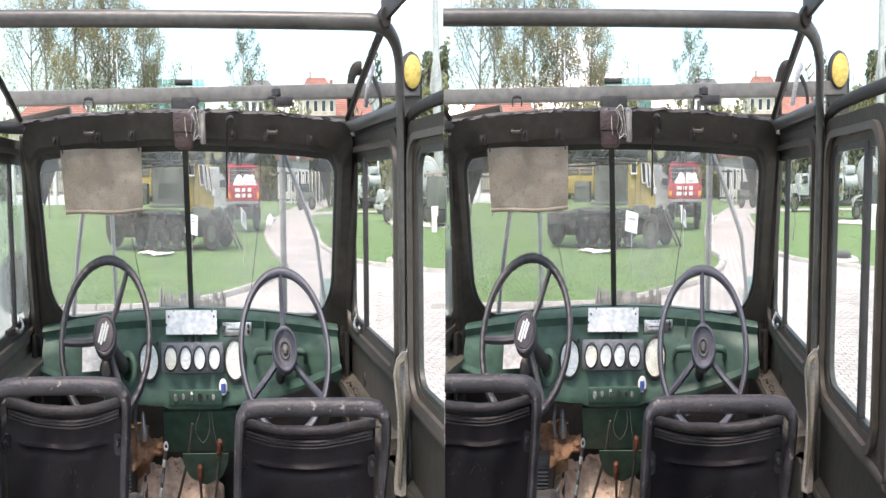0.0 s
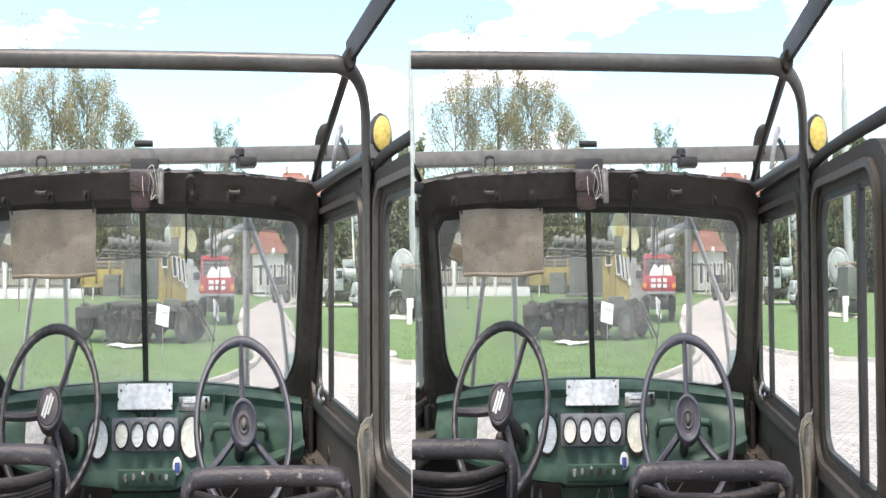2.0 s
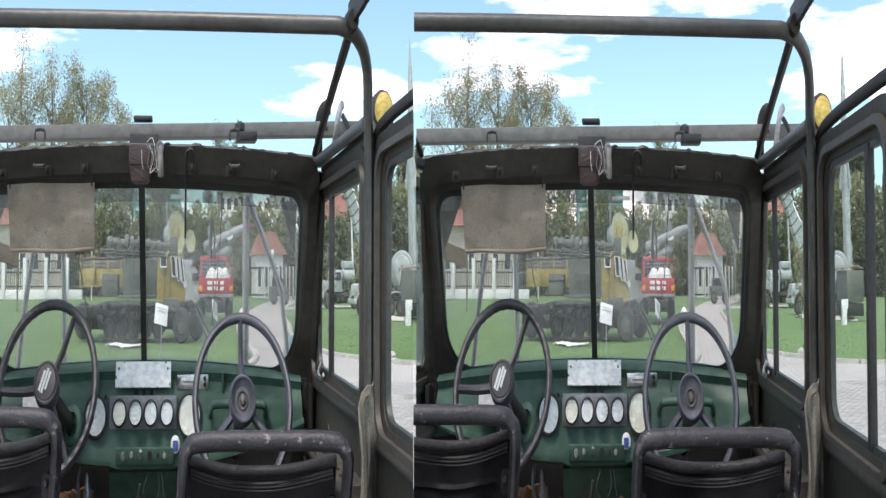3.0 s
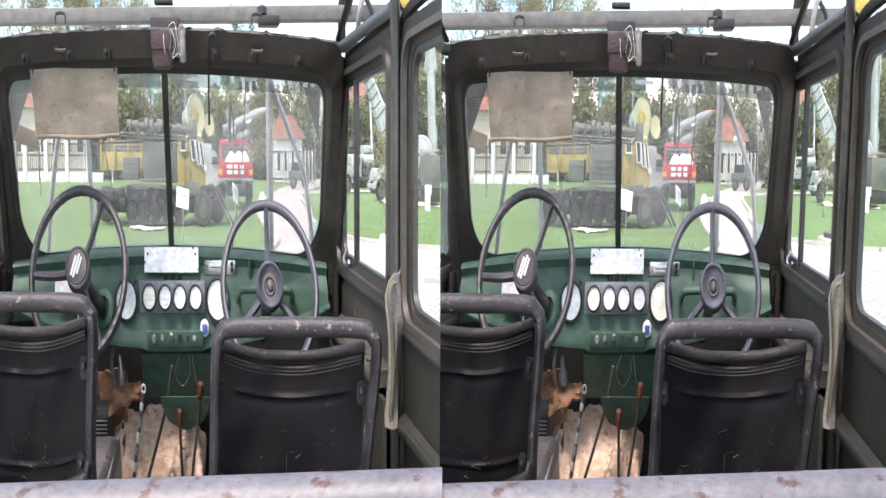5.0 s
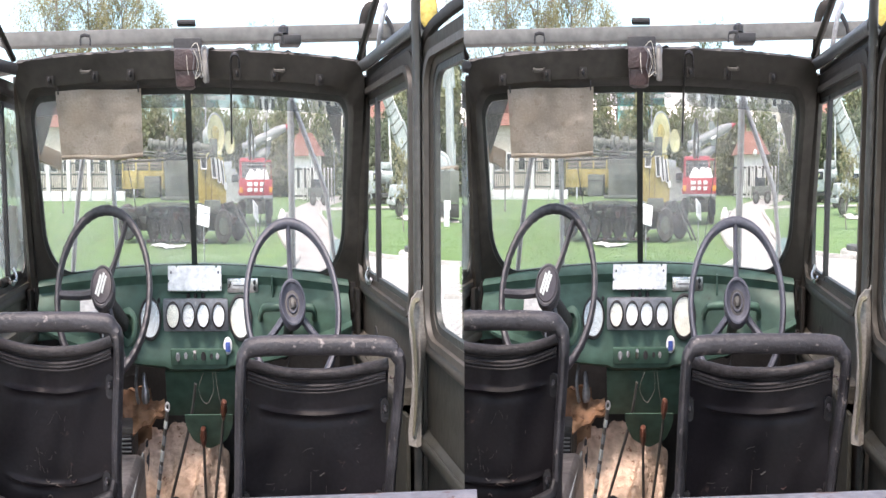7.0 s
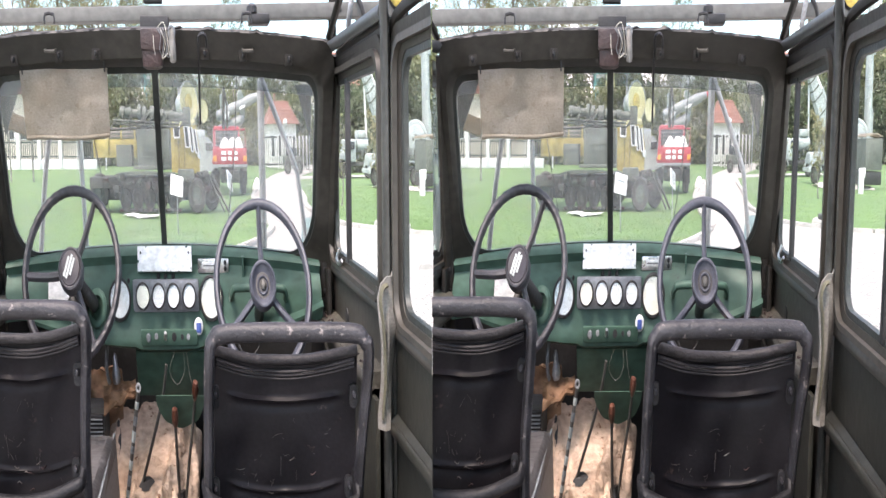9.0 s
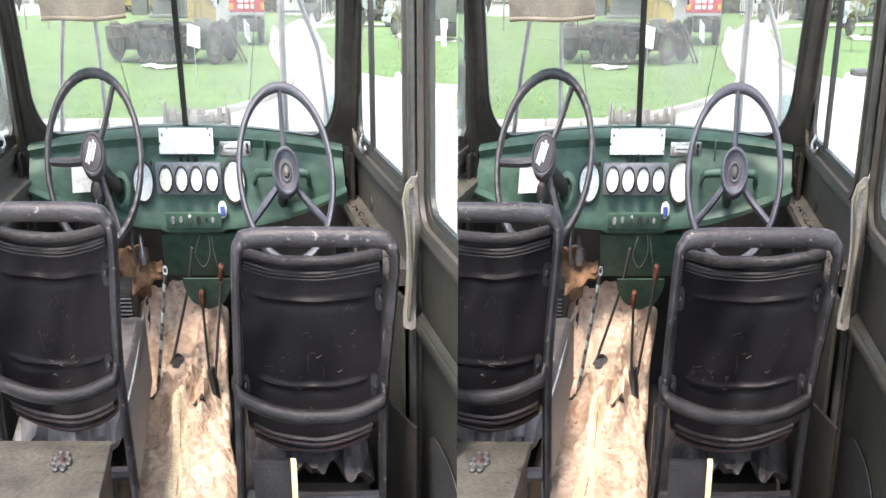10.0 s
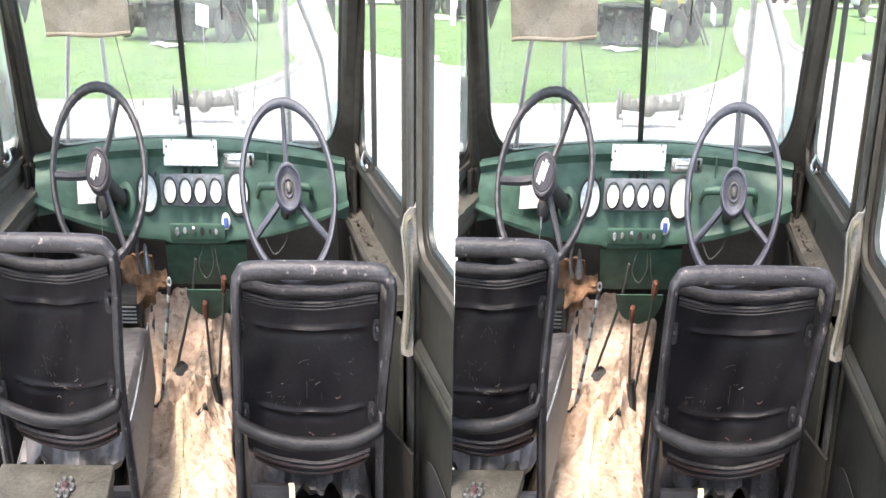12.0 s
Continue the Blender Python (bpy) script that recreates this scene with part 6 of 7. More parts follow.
    for i in range(46):
        part("fitting", box(V(cr2.uniform(-4.9, 0.9), cr2.uniform(21.8, 22.5), GROUND + cr2.uniform(0.62, 1.02)), (cr2.uniform(0.06, 0.34), 0.25, cr2.uniform(0.05, 0.2)), 0.02, rz=cr2.uniform(-20, 20), ry=cr2.uniform(-15, 15)), (DARK_STEEL, GREY_ARMY, LEATHER, DARK_STEEL)[i % 4], ex)
    for i in range(22):
        x = cr2.uniform(-4.8, -0.6)
        part("pipe", tube([V(x, 22.2, GROUND + cr2.uniform(2.1, 2.3)), V(x + cr2.uniform(-0.3, 0.3), 22.1, GROUND + cr2.uniform(2.25, 2.45)), V(x + cr2.uniform(0.1, 0.6), 22.2, GROUND + cr2.uniform(2.15, 2.7))], 0.022, 6, 3), DARK_STEEL if i % 2 else GREY_ARMY, ex)
    for i in range(14):
        x = cr2.uniform(-5.0, 0.6)
        part("hose", tube([V(x, 21.85, GROUND + cr2.uniform(0.7, 1.1)), V(x + 0.2, 21.8, GROUND + cr2.uniform(0.3, 0.6)), V(x + cr2.uniform(0.2, 0.6), 21.85, GROUND + cr2.uniform(0.5, 1.0))], 0.02, 6, 3), DARK_STEEL if i % 2 else LEATHER, ex)

    rd = thing("radar_dish", (-0.5, 27, GROUND), "pale yellow round radar dish on a mount behind the tractor", "radar")
    part("mount", tube([V(-0.9, 27.4, GROUND), V(-0.85, 27.4, GROUND + 2.0), V(-0.7, 27.3, GROUND + 3.0)], 0.22, 12, 3, 0.7), LIGHT_GREY, rd)
    dx = V(0.5, -0.85, 0.12)
    part("dish", lathe(V(-0.45, 27, GROUND + 3.12), dx, [(0.25, -0.2), (0.62, 0.0), (0.66, 0.06), (0.62, 0.08), (0.36, 0.0), (0.12, -0.05), (0, -0.06)], 32), CREAM, rd)
    part("rim", hoop(V(-0.45, 27, GROUND + 3.12) + dx.normalized() * 0.06, dx, 0.64, 0.035, 40, 8), LIGHT_GREY, rd)
    part("feed", lathe(V(-0.45, 27, GROUND + 3.12), dx, [(0.24, -0.02), (0.26, 0.03), (0.2, 0.05), (0, 0.05)], 20), YELLOW, rd)
    part("dish", lathe(V(0.42, 27.2, GROUND + 2.85), dx, [(0.16, -0.1), (0.36, 0.0), (0.38, 0.04), (0.3, 0.02), (0, -0.02)], 26), CREAM, rd)
    part("motor", lathe(V(-0.85, 27.3, GROUND + 3.1), dx, [(0.1, -0.5), (0.3, -0.4), (0.34, 0.1), (0.2, 0.2)], 16), LIGHT_GREY, rd)
    solid("mast", tube([V(-1.3, 33, GROUND), V(-1.3, 33, GROUND + 6.3)], 0.05, 8, 1), STEEL, (-1.3, 33, GROUND), "thin grey steel mast", "mast")

    # red lorry seen from behind
    rt = thing("red_lorry", (2.3, 30, GROUND), "red flatbed lorry with a wire cage, parked on the paving", "lorry")
    part("chassis", box(V(2.3, 31.4, GROUND + 0.78), (1.0, 4.6, 0.24), 0.03), DARK_STEEL, rt)
    tg = part("tailgate", box(V(2.25, 29.6, GROUND + 1.38), (2.35, 0.08, 0.56), 0.02), RED, rt, "red tailgate with two rows of white digits worn to bars")
    for r_ in range(2):
        for i, w in enumerate((0.42, 0.3, 0.3)):
            part("text_bar", box(V(1.83 + 0.42 * i, 29.545, GROUND + 1.5 - 0.2 * r_), (w * 0.85, 0.02, 0.13), 0.004), WHITE, tg)
    for x in (1.22, 3.3):
        part("rear_lamp", box(V(x, 29.55, GROUND + 1.3), (0.24, 0.05, 0.2), 0.02), ORANGE, tg)
    part("bumper", box(V(2.25, 29.62, GROUND + 1.06), (2.4, 0.1, 0.1), 0.02), STEEL, rt)
    part("bed", box(V(2.25, 31.3, GROUND + 1.18), (2.3, 3.4, 0.14), 0.02), RED, rt)
    cg = part("cage", tube([V(1.15, 29.62, GROUND + 1.66), V(1.15, 29.62, GROUND + 2.3), V(3.35, 29.62, GROUND + 2.3), V(3.35, 29.62, GROUND + 1.66)], 0.035, 6, 1), RED, rt)
    for i in range(12):
        part("cage_wire", tube([V(1.3 + 0.175 * i, 29.62, GROUND + 1.66), V(1.3 + 0.175 * i, 29.62, GROUND + 2.28)], 0.008, 4, 1), STEEL, cg)
    for i in range(4):
        part("cage_wire", tube([V(1.15, 29.62, GROUND + 1.76 + 0.14 * i), V(3.35, 29.62, GROUND + 1.76 + 0.14 * i)], 0.008, 4, 1), STEEL, cg)
    for k, (x, y, s) in enumerate(((1.95, 30.3, 0.42), (2.5, 30.2, 0.5), (2.9, 30.5, 0.38))):
        part("sack", lathe(V(x, y, GROUND + 1.25), (0.1, 0, 1), [(s * 0.9, 0), (s * 1.1, 0.2), (s * 0.9, 0.5), (s * 0.4, 0.75), (0, 0.8)], 12), PAPER, rt, "white sack")
    lc = part("cab", box(V(2.3, 33.6, GROUND + 1.75), (2.0, 1.5, 1.5), 0.14), RED, rt)
    part("cab_window", box(V(2.3, 32.83, GROUND + 2.02), (1.7, 0.04, 0.62), 0.03), WINDOW_DK, lc)
    for x in (1.3, 3.2):
        part("tyre", box(V(x, 30.4, GROUND + 0.48), (0.42, 0.95, 0.95), 0.2), RUBBER, rt)
        part("mudflap", box(V(x, 29.85, GROUND + 0.62), (0.5, 0.03, 0.5), 0.01), BLACK, rt)
    part("underrun", box(V(2.25, 29.8, GROUND + 0.6), (1.3, 0.1, 0.3), 0.02), DARK_STEEL, rt)
    part("crane_arm", tube([V(2.1, 32.6, GROUND + 1.6), V(2.05, 32.6, GROUND + 3.0), V(2.15, 32.5, GROUND + 3.9)], 0.12, 8, 2), DARK_STEEL, rt, "folded dark crane arm")
    part("crane_arm", tube([V(2.3, 32.5, GROUND + 2.2), V(2.35, 32.5, GROUND + 3.2), V(2.12, 32.5, GROUND + 3.95)], 0.07, 8, 2), DARK_STEEL, rt)

    # grey tracked carrier between the two
    tc_ = thing("tracked_carrier", (0.7, 36, GROUND), "pale grey tracked army carrier", "army vehicle")
    part("hull", loft([[V(x, 34.5, GROUND + z) for x, z in ((-0.4, 0.7), (1.6, 0.7), (1.7, 1.5), (0.9, 2.1), (-0.4, 2.1))], [V(x, 37.5, GROUND + z) for x, z in ((-0.4, 0.7), (1.6, 0.7), (1.7, 1.5), (0.9, 2.1), (-0.4, 2.1))]], cap=True), LIGHT_GREY, tc_)
    part("hatch", box(V(0.3, 35.5, GROUND + 2.25), (0.8, 0.8, 0.3), 0.06), LIGHT_GREY, tc_)
    part("window", box(V(0.95, 34.45, GROUND + 1.7), (0.5, 0.05, 0.3), 0.03), WINDOW_DK, tc_)
    for i in range(3):
        wheel_at(tc_, (-0.1 + 0.7 * i, 34.4, GROUND + 0.4), 0.36, 0.2, LIGHT_GREY, "road_wheel")

    # missile on its launcher
    ms = thing("missile_launcher", (4.4, 45, GROUND), "pale grey missile with a red nose on a raised launcher", "missile")
    a, b = V(2.1, 45, GROUND + 3.25), V(7.05, 45, GROUND + 4.45)
    d = (b - a).normalized()
    part("body", lathe(a, d, [(0.2, 0), (0.3, 0.1), (0.31, 3.6), (0.27, 4.1)], 18), MISSILE, ms)
    part("body", lathe(a, d, [(0.27, 4.1), (0.17, 4.75)], 18), MISSILE, ms)
    part("nose", lathe(a, d, [(0.17, 4.75), (0.06, 5.1), (0.0, 5.25)], 18), RED, ms, "red nose cone")
    for s in (0.5, 2.4):
        for ang in (20, 110, 200, 290):
            u = V(0, 1, 0) * math.cos(radians(ang)) + d.cross(V(0, 1, 0)) * math.sin(radians(ang))
            L, h = (0.9, 0.75) if s < 1 else (0.7, 0.45)
            p = a + d * s
            t = d.cross(u) * 0.02
            part("fin", loft([[p + u * 0.3 + t, p + d * L + u * 0.3 + t, p + d * L * 0.7 + u * (0.3 + h) + t, p + d * 0.1 + u * (0.3 + h) + t], [p + u * 0.3 - t, p + d * L + u * 0.3 - t, p + d * L * 0.7 + u * (0.3 + h) - t, p + d * 0.1 + u * (0.3 + h) - t]], cap=True), LIGHT_GREY, ms)
    part("booster", lathe(a + V(0.2, 0, -0.75), d, [(0.2, 0), (0.3, 0.1), (0.3, 2.4), (0.15, 2.8)], 16), MISSILE, ms)
    part("launcher", tube([V(3.2, 45, GROUND), V(3.4, 45, GROUND + 1.6), V(4.2, 45, GROUND + 3.2)], 0.3, 10, 2, 0.6), GREY_ARMY, ms)
    part("launcher_base", box(V(3.6, 45, GROUND + 0.6), (3.0, 1.6, 1.2), 0.1), GREY_ARMY, ms)

    # small jeep and rubbish near the gatehouse
    jp = thing("parked_jeep", (11.5, 52, GROUND), "small grey open jeep parked by the fence", "car")
    part("body", box(V(11.5, 52, GROUND + 0.8), (2.0, 1.4, 0.6), 0.1), GREY_ARMY, jp)
    part("windscreen", box(V(11.3, 51.6, GROUND + 1.35), (1.3, 0.06, 0.5), 0.03), WINDOW_DK, jp)
    for x in (10.8, 12.2):
        wheel_at(jp, (x, 51.3, GROUND + 0.42), 0.42, 0.25, GREY_ARMY)
    for x, y, s in ((4.55, 33.5, 0.3), (4.7, 34.4, 0.26), (4.9, 35.6, 0.3)):
        solid("heap", lathe(V(x, y, GROUND), (0, 0, 1), [(s, 0), (s * 0.95, s * 0.6), (s * 0.5, s * 1.2), (0, s * 1.4)], 10), PAPER, (x, y, GROUND), "pale heap of sacks on the road edge", "sacks", "pale heaps")

    # white picket gate and fence by the road
    gt = thing("white_fence", (11, 60, GROUND), "white painted bar fence by the gatehouse", "fence")
    for i in range(9):
        part("picket", box(V(11.3 + 0.5 * i, 60, GROUND + 1.25), (0.2, 0.2, 2.3), 0.03), PLASTER_W, gt)
    for i in range(26):
        part("iron_bar", box(V(9.4 + 0.25 * i, 59.6, GROUND + 1.15), (0.05, 0.05, 2.3)), IRON, gt)
    for z in (0.4, 2.3):
        part("rail", box(V(12.5, 60.12, GROUND + z), (6.6, 0.1, 0.14)), DARK_STEEL, gt)

    # park fence on the left: white plinth, paired posts, iron panels
    fn = thing("park_fence", (-22, 64, GROUND), "white park fence with dark iron panels", "fence")
    part("plinth", box(V(-22.5, 64, GROUND + 0.35), (15, 0.5, 0.75), 0.05), WHITE, fn)
    x = -29.6
    while x < -15.5:
        part("post", box(V(x, 63.9, GROUND + 1.6), (0.5, 0.5, 3.0), 0.04), WHITE, fn)
        pnl = part("iron_panel", box(V(x + 1.55, 64, GROUND + 2.85), (2.6, 0.12, 0.12)), IRON, fn, "dark wrought iron panel")
        for i in range(9):
            part("iron_bar", box(V(x + 0.4 + 0.29 * i, 64, GROUND + 1.75), (0.09, 0.09, 2.2)), IRON, pnl)
        for z in (0.95, 2.0):
            part("iron_bar", box(V(x + 1.55, 64, GROUND + z), (2.5, 0.1, 0.12)), IRON, pnl)
        x += 3.1

    # straw-roofed stall at the far left
    sh = thing("thatched_shelter", (-17.0, 42, GROUND), "brown straw-roofed stall in front of the fence", "shelter")
    part("roof", sheet(lambda u, v: V(-18.3 + 2.5 * u, 41.4 - 0.5 * v, GROUND + 3.45 - 0.55 * u - (0.7 + 0.12 * noise.noise(V(u * 14, 1, 0))) * v + 0.05 * noise.noise(V(u * 20, v * 6, 0))), 50, 8, 0.16), STRAW, sh)
    for i in range(26):
        x = -18.25 + 0.095 * i
        part("straw_bundle", tube([V(x, 41.42, GROUND + 3.5 - 0.021 * i), V(x + 0.12, 41.1, GROUND + 3.1 - 0.021 * i), V(x + 0.16, 40.86, GROUND + 2.72 - 0.021 * i - 0.08 * (i % 3))], 0.05, 5, 2, 0.6), STRAW, sh)
    for x in (-18.1, -15.95):
        part("pole", tube([V(x, 41.6, GROUND), V(x, 41.6, GROUND + 2.95)], 0.08, 8, 1), BARK, sh)


    # ---- houses ----
    def house(name, x, y, w, d, h, roof_h, wall_mat, roof_mat, label, cols, rows, base=0.0, win=(0.9, 1.3), group=""):
        hs = thing(name, (x, y, GROUND), label, "house", group)
        z0 = GROUND + base
        part("wall", box(V(x, y + d / 2, z0 + h / 2), (w, d, h)), wall_mat, hs)
        if roof_h:
            e = 0.5
            rf = part("roof", loft([[V(x - w / 2 - e, y - e, z0 + h), V(x + w / 2 + e, y - e, z0 + h), V(x + w / 2 + e, y + d + e, z0 + h), V(x - w / 2 - e, y + d + e, z0 + h)], [V(x - w * 0.28, y + d * 0.42, z0 + h + roof_h), V(x + w * 0.28, y + d * 0.42, z0 + h + roof_h), V(x + w * 0.28, y + d * 0.58, z0 + h + roof_h), V(x - w * 0.28, y + d * 0.58, z0 + h + roof_h)]], cap=True), roof_mat, hs)
            for i in range(16):
                t = i / 16
                part("tile_course", box(V(x, y - e + (d * 0.42 + e) * t, z0 + h + roof_h * t + 0.02), ((w + 2 * e) * (1 - t) + w * 0.56 * t, 0.1, 0.05)), roof_mat, rf)
            part("chimney", box(V(x - w * 0.2, y + d * 0.4, z0 + h + roof_h + 0.2), (w * 0.035, w * 0.06, roof_h * 0.4)), ROOF, rf)
        for r_ in range(rows):
            for c in range(cols):
                cx, cz = x - w / 2 + w * (c + 0.5) / cols, z0 + h * (r_ + 0.5) / rows
                wd = part("window", box(V(cx, y - 0.02, cz), (win[0], 0.1, win[1]), 0.02), WINDOW_DK, hs)
                part("window_frame", framing(rrect(cx - win[0] / 2 - 0.1, cx + win[0] / 2 + 0.1, cz - win[1] / 2 - 0.1, cz + win[1] / 2 + 0.1, 0.02, 1), rrect(cx - win[0] / 2, cx + win[0] / 2, cz - win[1] / 2, cz + win[1] / 2, 0.02, 1), lambda a, b, d_: V(a, y - d_, b), -0.02, 0.12), WHITE, wd)
        return hs


    house("gatehouse", 13.4, 67, 4.2, 5, 3.4, 1.9, PLASTER_W, ROOF, "small white gatehouse with a red tiled roof", 4, 1, 0, (0.5, 1.6))
    house("apartment_house", 31, 120, 9, 8, 13.5, 3.0, PLASTER, ROOF, "grey-beige apartment house behind trees", 4, 5, 0, (1.0, 1.5))
    house("town_house", 41, 126, 20, 9, 10.4, 5.2, PLASTER, ROOF, "house with a steep red tiled roof above the trees", 6, 4)
    house("villa", 18, 150, 12, 9, 16.5, 3.2, PLASTER_W, GREY_BOX, "white villa with a grey roof behind the trees", 5, 4, 0, (1.4, 2.0))
    house("low_house", -26, 70, 14, 6, 5.9, 2.7, PLASTER, ROOF, "long low house with a red tiled roof", 7, 1)
    of = thing("office_block", (-11, 170, GROUND), "teal glass office block with white floor bands", "office block")
    part("core", box(V(-11, 178, GROUND + 10.5), (19, 14, 21)), TEAL, of)
    for i in range(6):
        part("floor_band", box(V(-11 + 0.6 * i, 170.4, GROUND + 8.0 + 2.4 * i), (20, 1.2, 0.7)), PLASTER_W, of)
        for c in range(9):
            part("window", box(V(-19.4 + 2.1 * c, 170.9, GROUND + 9.3 + 2.4 * i), (1.7, 0.3, 1.2)), SKY_GLASS, of)


    # ---- lamp posts, masts, rockets ----
    def street_lamp(x, y, h):
        s = thing("street_lamp", (x, y, GROUND), "white globe street lamp on a thin grey post", "street lamp", "globe street lamps")
        part("post", tube([V(x, y, GROUND), V(x, y, GROUND + h)], 0.06, 8, 1, 0.7), LIGHT_GREY, s)
        part("globe", lathe(V(x, y, GROUND + h - 0.05), (0, 0, 1), [(0.08, 0), (0.22, 0.1), (0.3, 0.3), (0.22, 0.5), (0.08, 0.58), (0, 0.6)], 16), WHITE, s, "white globe")


    street_lamp(14.4, 55, 4.6)
    street_lamp(13.2, 64, 3.2)
    street_lamp(-16.2, 58, 8.6)
    solid("flagpole", tube([V(-13.2, 62, GROUND), V(-13.2, 62, GROUND + 11)], 0.09, 8, 1, 0.6), WHITE, (-13.2, 62, GROUND), "tall thin white painted flagpole", "flagpole")
    rk = thing("tall_rocket", (32.3, 60, GROUND), "tall pale grey rocket standing upright", "rocket")
    part("body", lathe(V(32.3, 60, GROUND), (-0.03, 0, 1), [(0.5, 0), (0.5, 9), (0.44, 10), (0.36, 14), (0.3, 15.5), (0.12, 17.8), (0.0, 19)], 20), LIGHT_GREY, rk)
    for ang in (10, 100, 190, 280):
        u = V(math.cos(radians(ang)), math.sin(radians(ang)), 0)
        t = V(-u.y, u.x, 0) * 0.05
        part("fin", loft([[V(32.0, 60, GROUND + z) + u * r_ + t * s for r_, z in ((0.3, 8.0), (1.0, 8.0), (0.8, 9.2), (0.3, 10.8))] for s in (-1, 1)], cap=True), LIGHT_GREY, rk)

    # ---- grey army trucks across the right lawn ----
    def army_truck(x, y, s, label):
        """A six-wheeled truck seen from its flank, nose towards the road."""
        t = thing("army_truck", (x, y, GROUND), label, "truck", "grey army trucks")
        part("frame", box(V(x + s * 3.0, y + s, GROUND + s * 1.0), (s * 6.4, s * 1.6, s * 0.3), 0.05), DARK_STEEL, t)
        cb = part("cab", box(V(x + s * 1.5, y + s, GROUND + s * 1.95), (s * 1.5, s * 2.0, s * 1.6), 0.18), LIGHT_GREY, t)
        part("window", box(V(x + s * 1.55, y - 0.02, GROUND + s * 2.3), (s * 0.8, s * 0.06, s * 0.55), 0.08), WINDOW_DK, cb)
        part("bonnet", box(V(x + s * 0.2, y + s, GROUND + s * 1.6), (s * 1.5, s * 1.4, s * 0.8), 0.2), LIGHT_GREY, t)
        part("bumper", box(V(x - s * 0.6, y + s, GROUND + s * 0.9), (s * 0.25, s * 2.0, s * 0.3), 0.05), LIGHT_GREY, t)
        part("wing", loft([[V(x + s * 0.2 + s * 0.75 * math.cos(a) * k, yy, GROUND + s * 0.75 + s * 0.75 * math.sin(a) * k) for k, a in [(1, math.pi * i / 8) for i in range(9)] + [(0.88, math.pi * (8 - i) / 8) for i in range(9)]] for yy in (y - 0.1, y + 0.5)], cap=True), LIGHT_GREY, t)
        part("wing", loft([[V(x + s * 4.5 + s * 1.25 * math.cos(a) * k, yy, GROUND + s * 0.8 + s * 0.75 * math.sin(a) * k) for k, a in [(1, math.pi * i / 8) for i in range(9)] + [(0.9, math.pi * (8 - i) / 8) for i in range(9)]] for yy in (y - 0.1, y + 0.5)], cap=True), LIGHT_GREY, t)
        for wx in (0.2, 3.9, 5.1):
            wheel_at(t, (x + s * wx, y + 0.1, GROUND + s * 0.55), s * 0.55, s * 0.35, GREY_ARMY)
        part("tank", lathe(V(x + s * 2.4, y + s * 0.9, GROUND + s * 2.35), (1, 0, 0), [(s * r_, s * q_) for r_, q_ in ((0.2, 0), (0.52, 0.12), (0.55, 0.6), (0.55, 1.4), (0.5, 1.7), (0.2, 1.8))], 18), LIGHT_GREY, t)
        part("deck_house", box(V(x + s * 3.2, y + s, GROUND + s * 3.1), (s * 1.3, s * 1.2, s * 0.55), 0.15), LIGHT_GREY, t)
        for i in range(6):
            part("fitting", box(V(x + s * (2.6 + 0.55 * i), y + 0.3, GROUND + s * 1.5 + 0.18 * (i % 3)), (s * 0.3, s * 0.4, s * 0.3 + 0.1 * (i % 2)), 0.04), GREY_ARMY, t)
        return t


    at = army_truck(15.1, 36.5, 0.7, "pale grey six-wheeled army truck with tanks and machinery")
    part("drum", lathe(V(19.05, 37.2, GROUND + 1.95), (-0.5, -1, 0), [(0.2, -0.6), (0.88, -0.5), (0.92, 0.3), (0.86, 0.36), (0.7, 0.34), (0.66, 0.42), (0.3, 0.44), (0, 0.4)], 24), LIGHT_GREY, at, "large grey drum")
    for lx, z0_, z1_ in ((16.95, 2.2, 3.75), (20.2, 1.9, 3.2)):
        for o in (0, 0.22):
            part("ladder_mast", box(V(lx + o, 37.2, GROUND + (z0_ + z1_) / 2), (0.06, 0.06, z1_ - z0_)), LIGHT_GREY, at)
        for i in range(7):
            part("rung", box(V(lx + 0.11, 37.2, GROUND + z0_ + 0.1 + 0.21 * i), (0.22, 0.05, 0.05)), LIGHT_GREY, at)
    for k in range(5):
        part("lamp_housing", lathe(V(18.55 + 0.22 * k, 36.6, GROUND + 2.0 + 0.16 * math.sin(k * 2.1)), (-0.3, -1, 0.1), [(0.05, -0.1), (0.09, 0), (0.08, 0.04), (0, 0.05)], 10), GREY_ARMY, at)
    cr_ = army_truck(14.9, 44.5, 0.75, "grey crane truck with a raised pale grey telescopic boom")
    bm0, bm1 = V(19.8, 44.6, GROUND + 2.1), V(16.2, 44.6, GROUND + 7.6)
    bd = (bm1 - bm0).normalized()
    bs = bd.cross(V(0, 1, 0)).normalized()
    L = (bm1 - bm0).length
    for q0, q1, hw, mt in ((-0.12, 0.45, 0.42, LIGHT_GREY), (0.42, 0.75, 0.34, LIGHT_GREY), (0.72, 1.05, 0.26, WHITE)):
        sec = part("boom_section", loft([[bm0 + bd * L * q + bs * hw * i + V(0, hw * j, 0) for i, j in ((-1, -1), (1, -1), (1, 1), (-1, 1))] for q in (q0, q1)], cap=True), mt, cr_, "pale grey telescopic crane boom")
        for i in range(4):
            part("boom_rib", loft([[bm0 + bd * (L * (q0 + (q1 - q0) * (i + 0.5) / 4) + e) + bs * hw * 1.08 * i_ + V(0, hw * 1.08 * j, 0) for i_, j in ((-1, -1), (1, -1), (1, 1), (-1, 1))] for e in (-0.05, 0.05)], cap=True), GREY_ARMY, sec)
    part("boom_ram", tube([bm0 + bs * -0.75, bm0 + bd * L * 0.4 + bs * -0.6], 0.2, 10, 1), LIGHT_GREY, cr_)
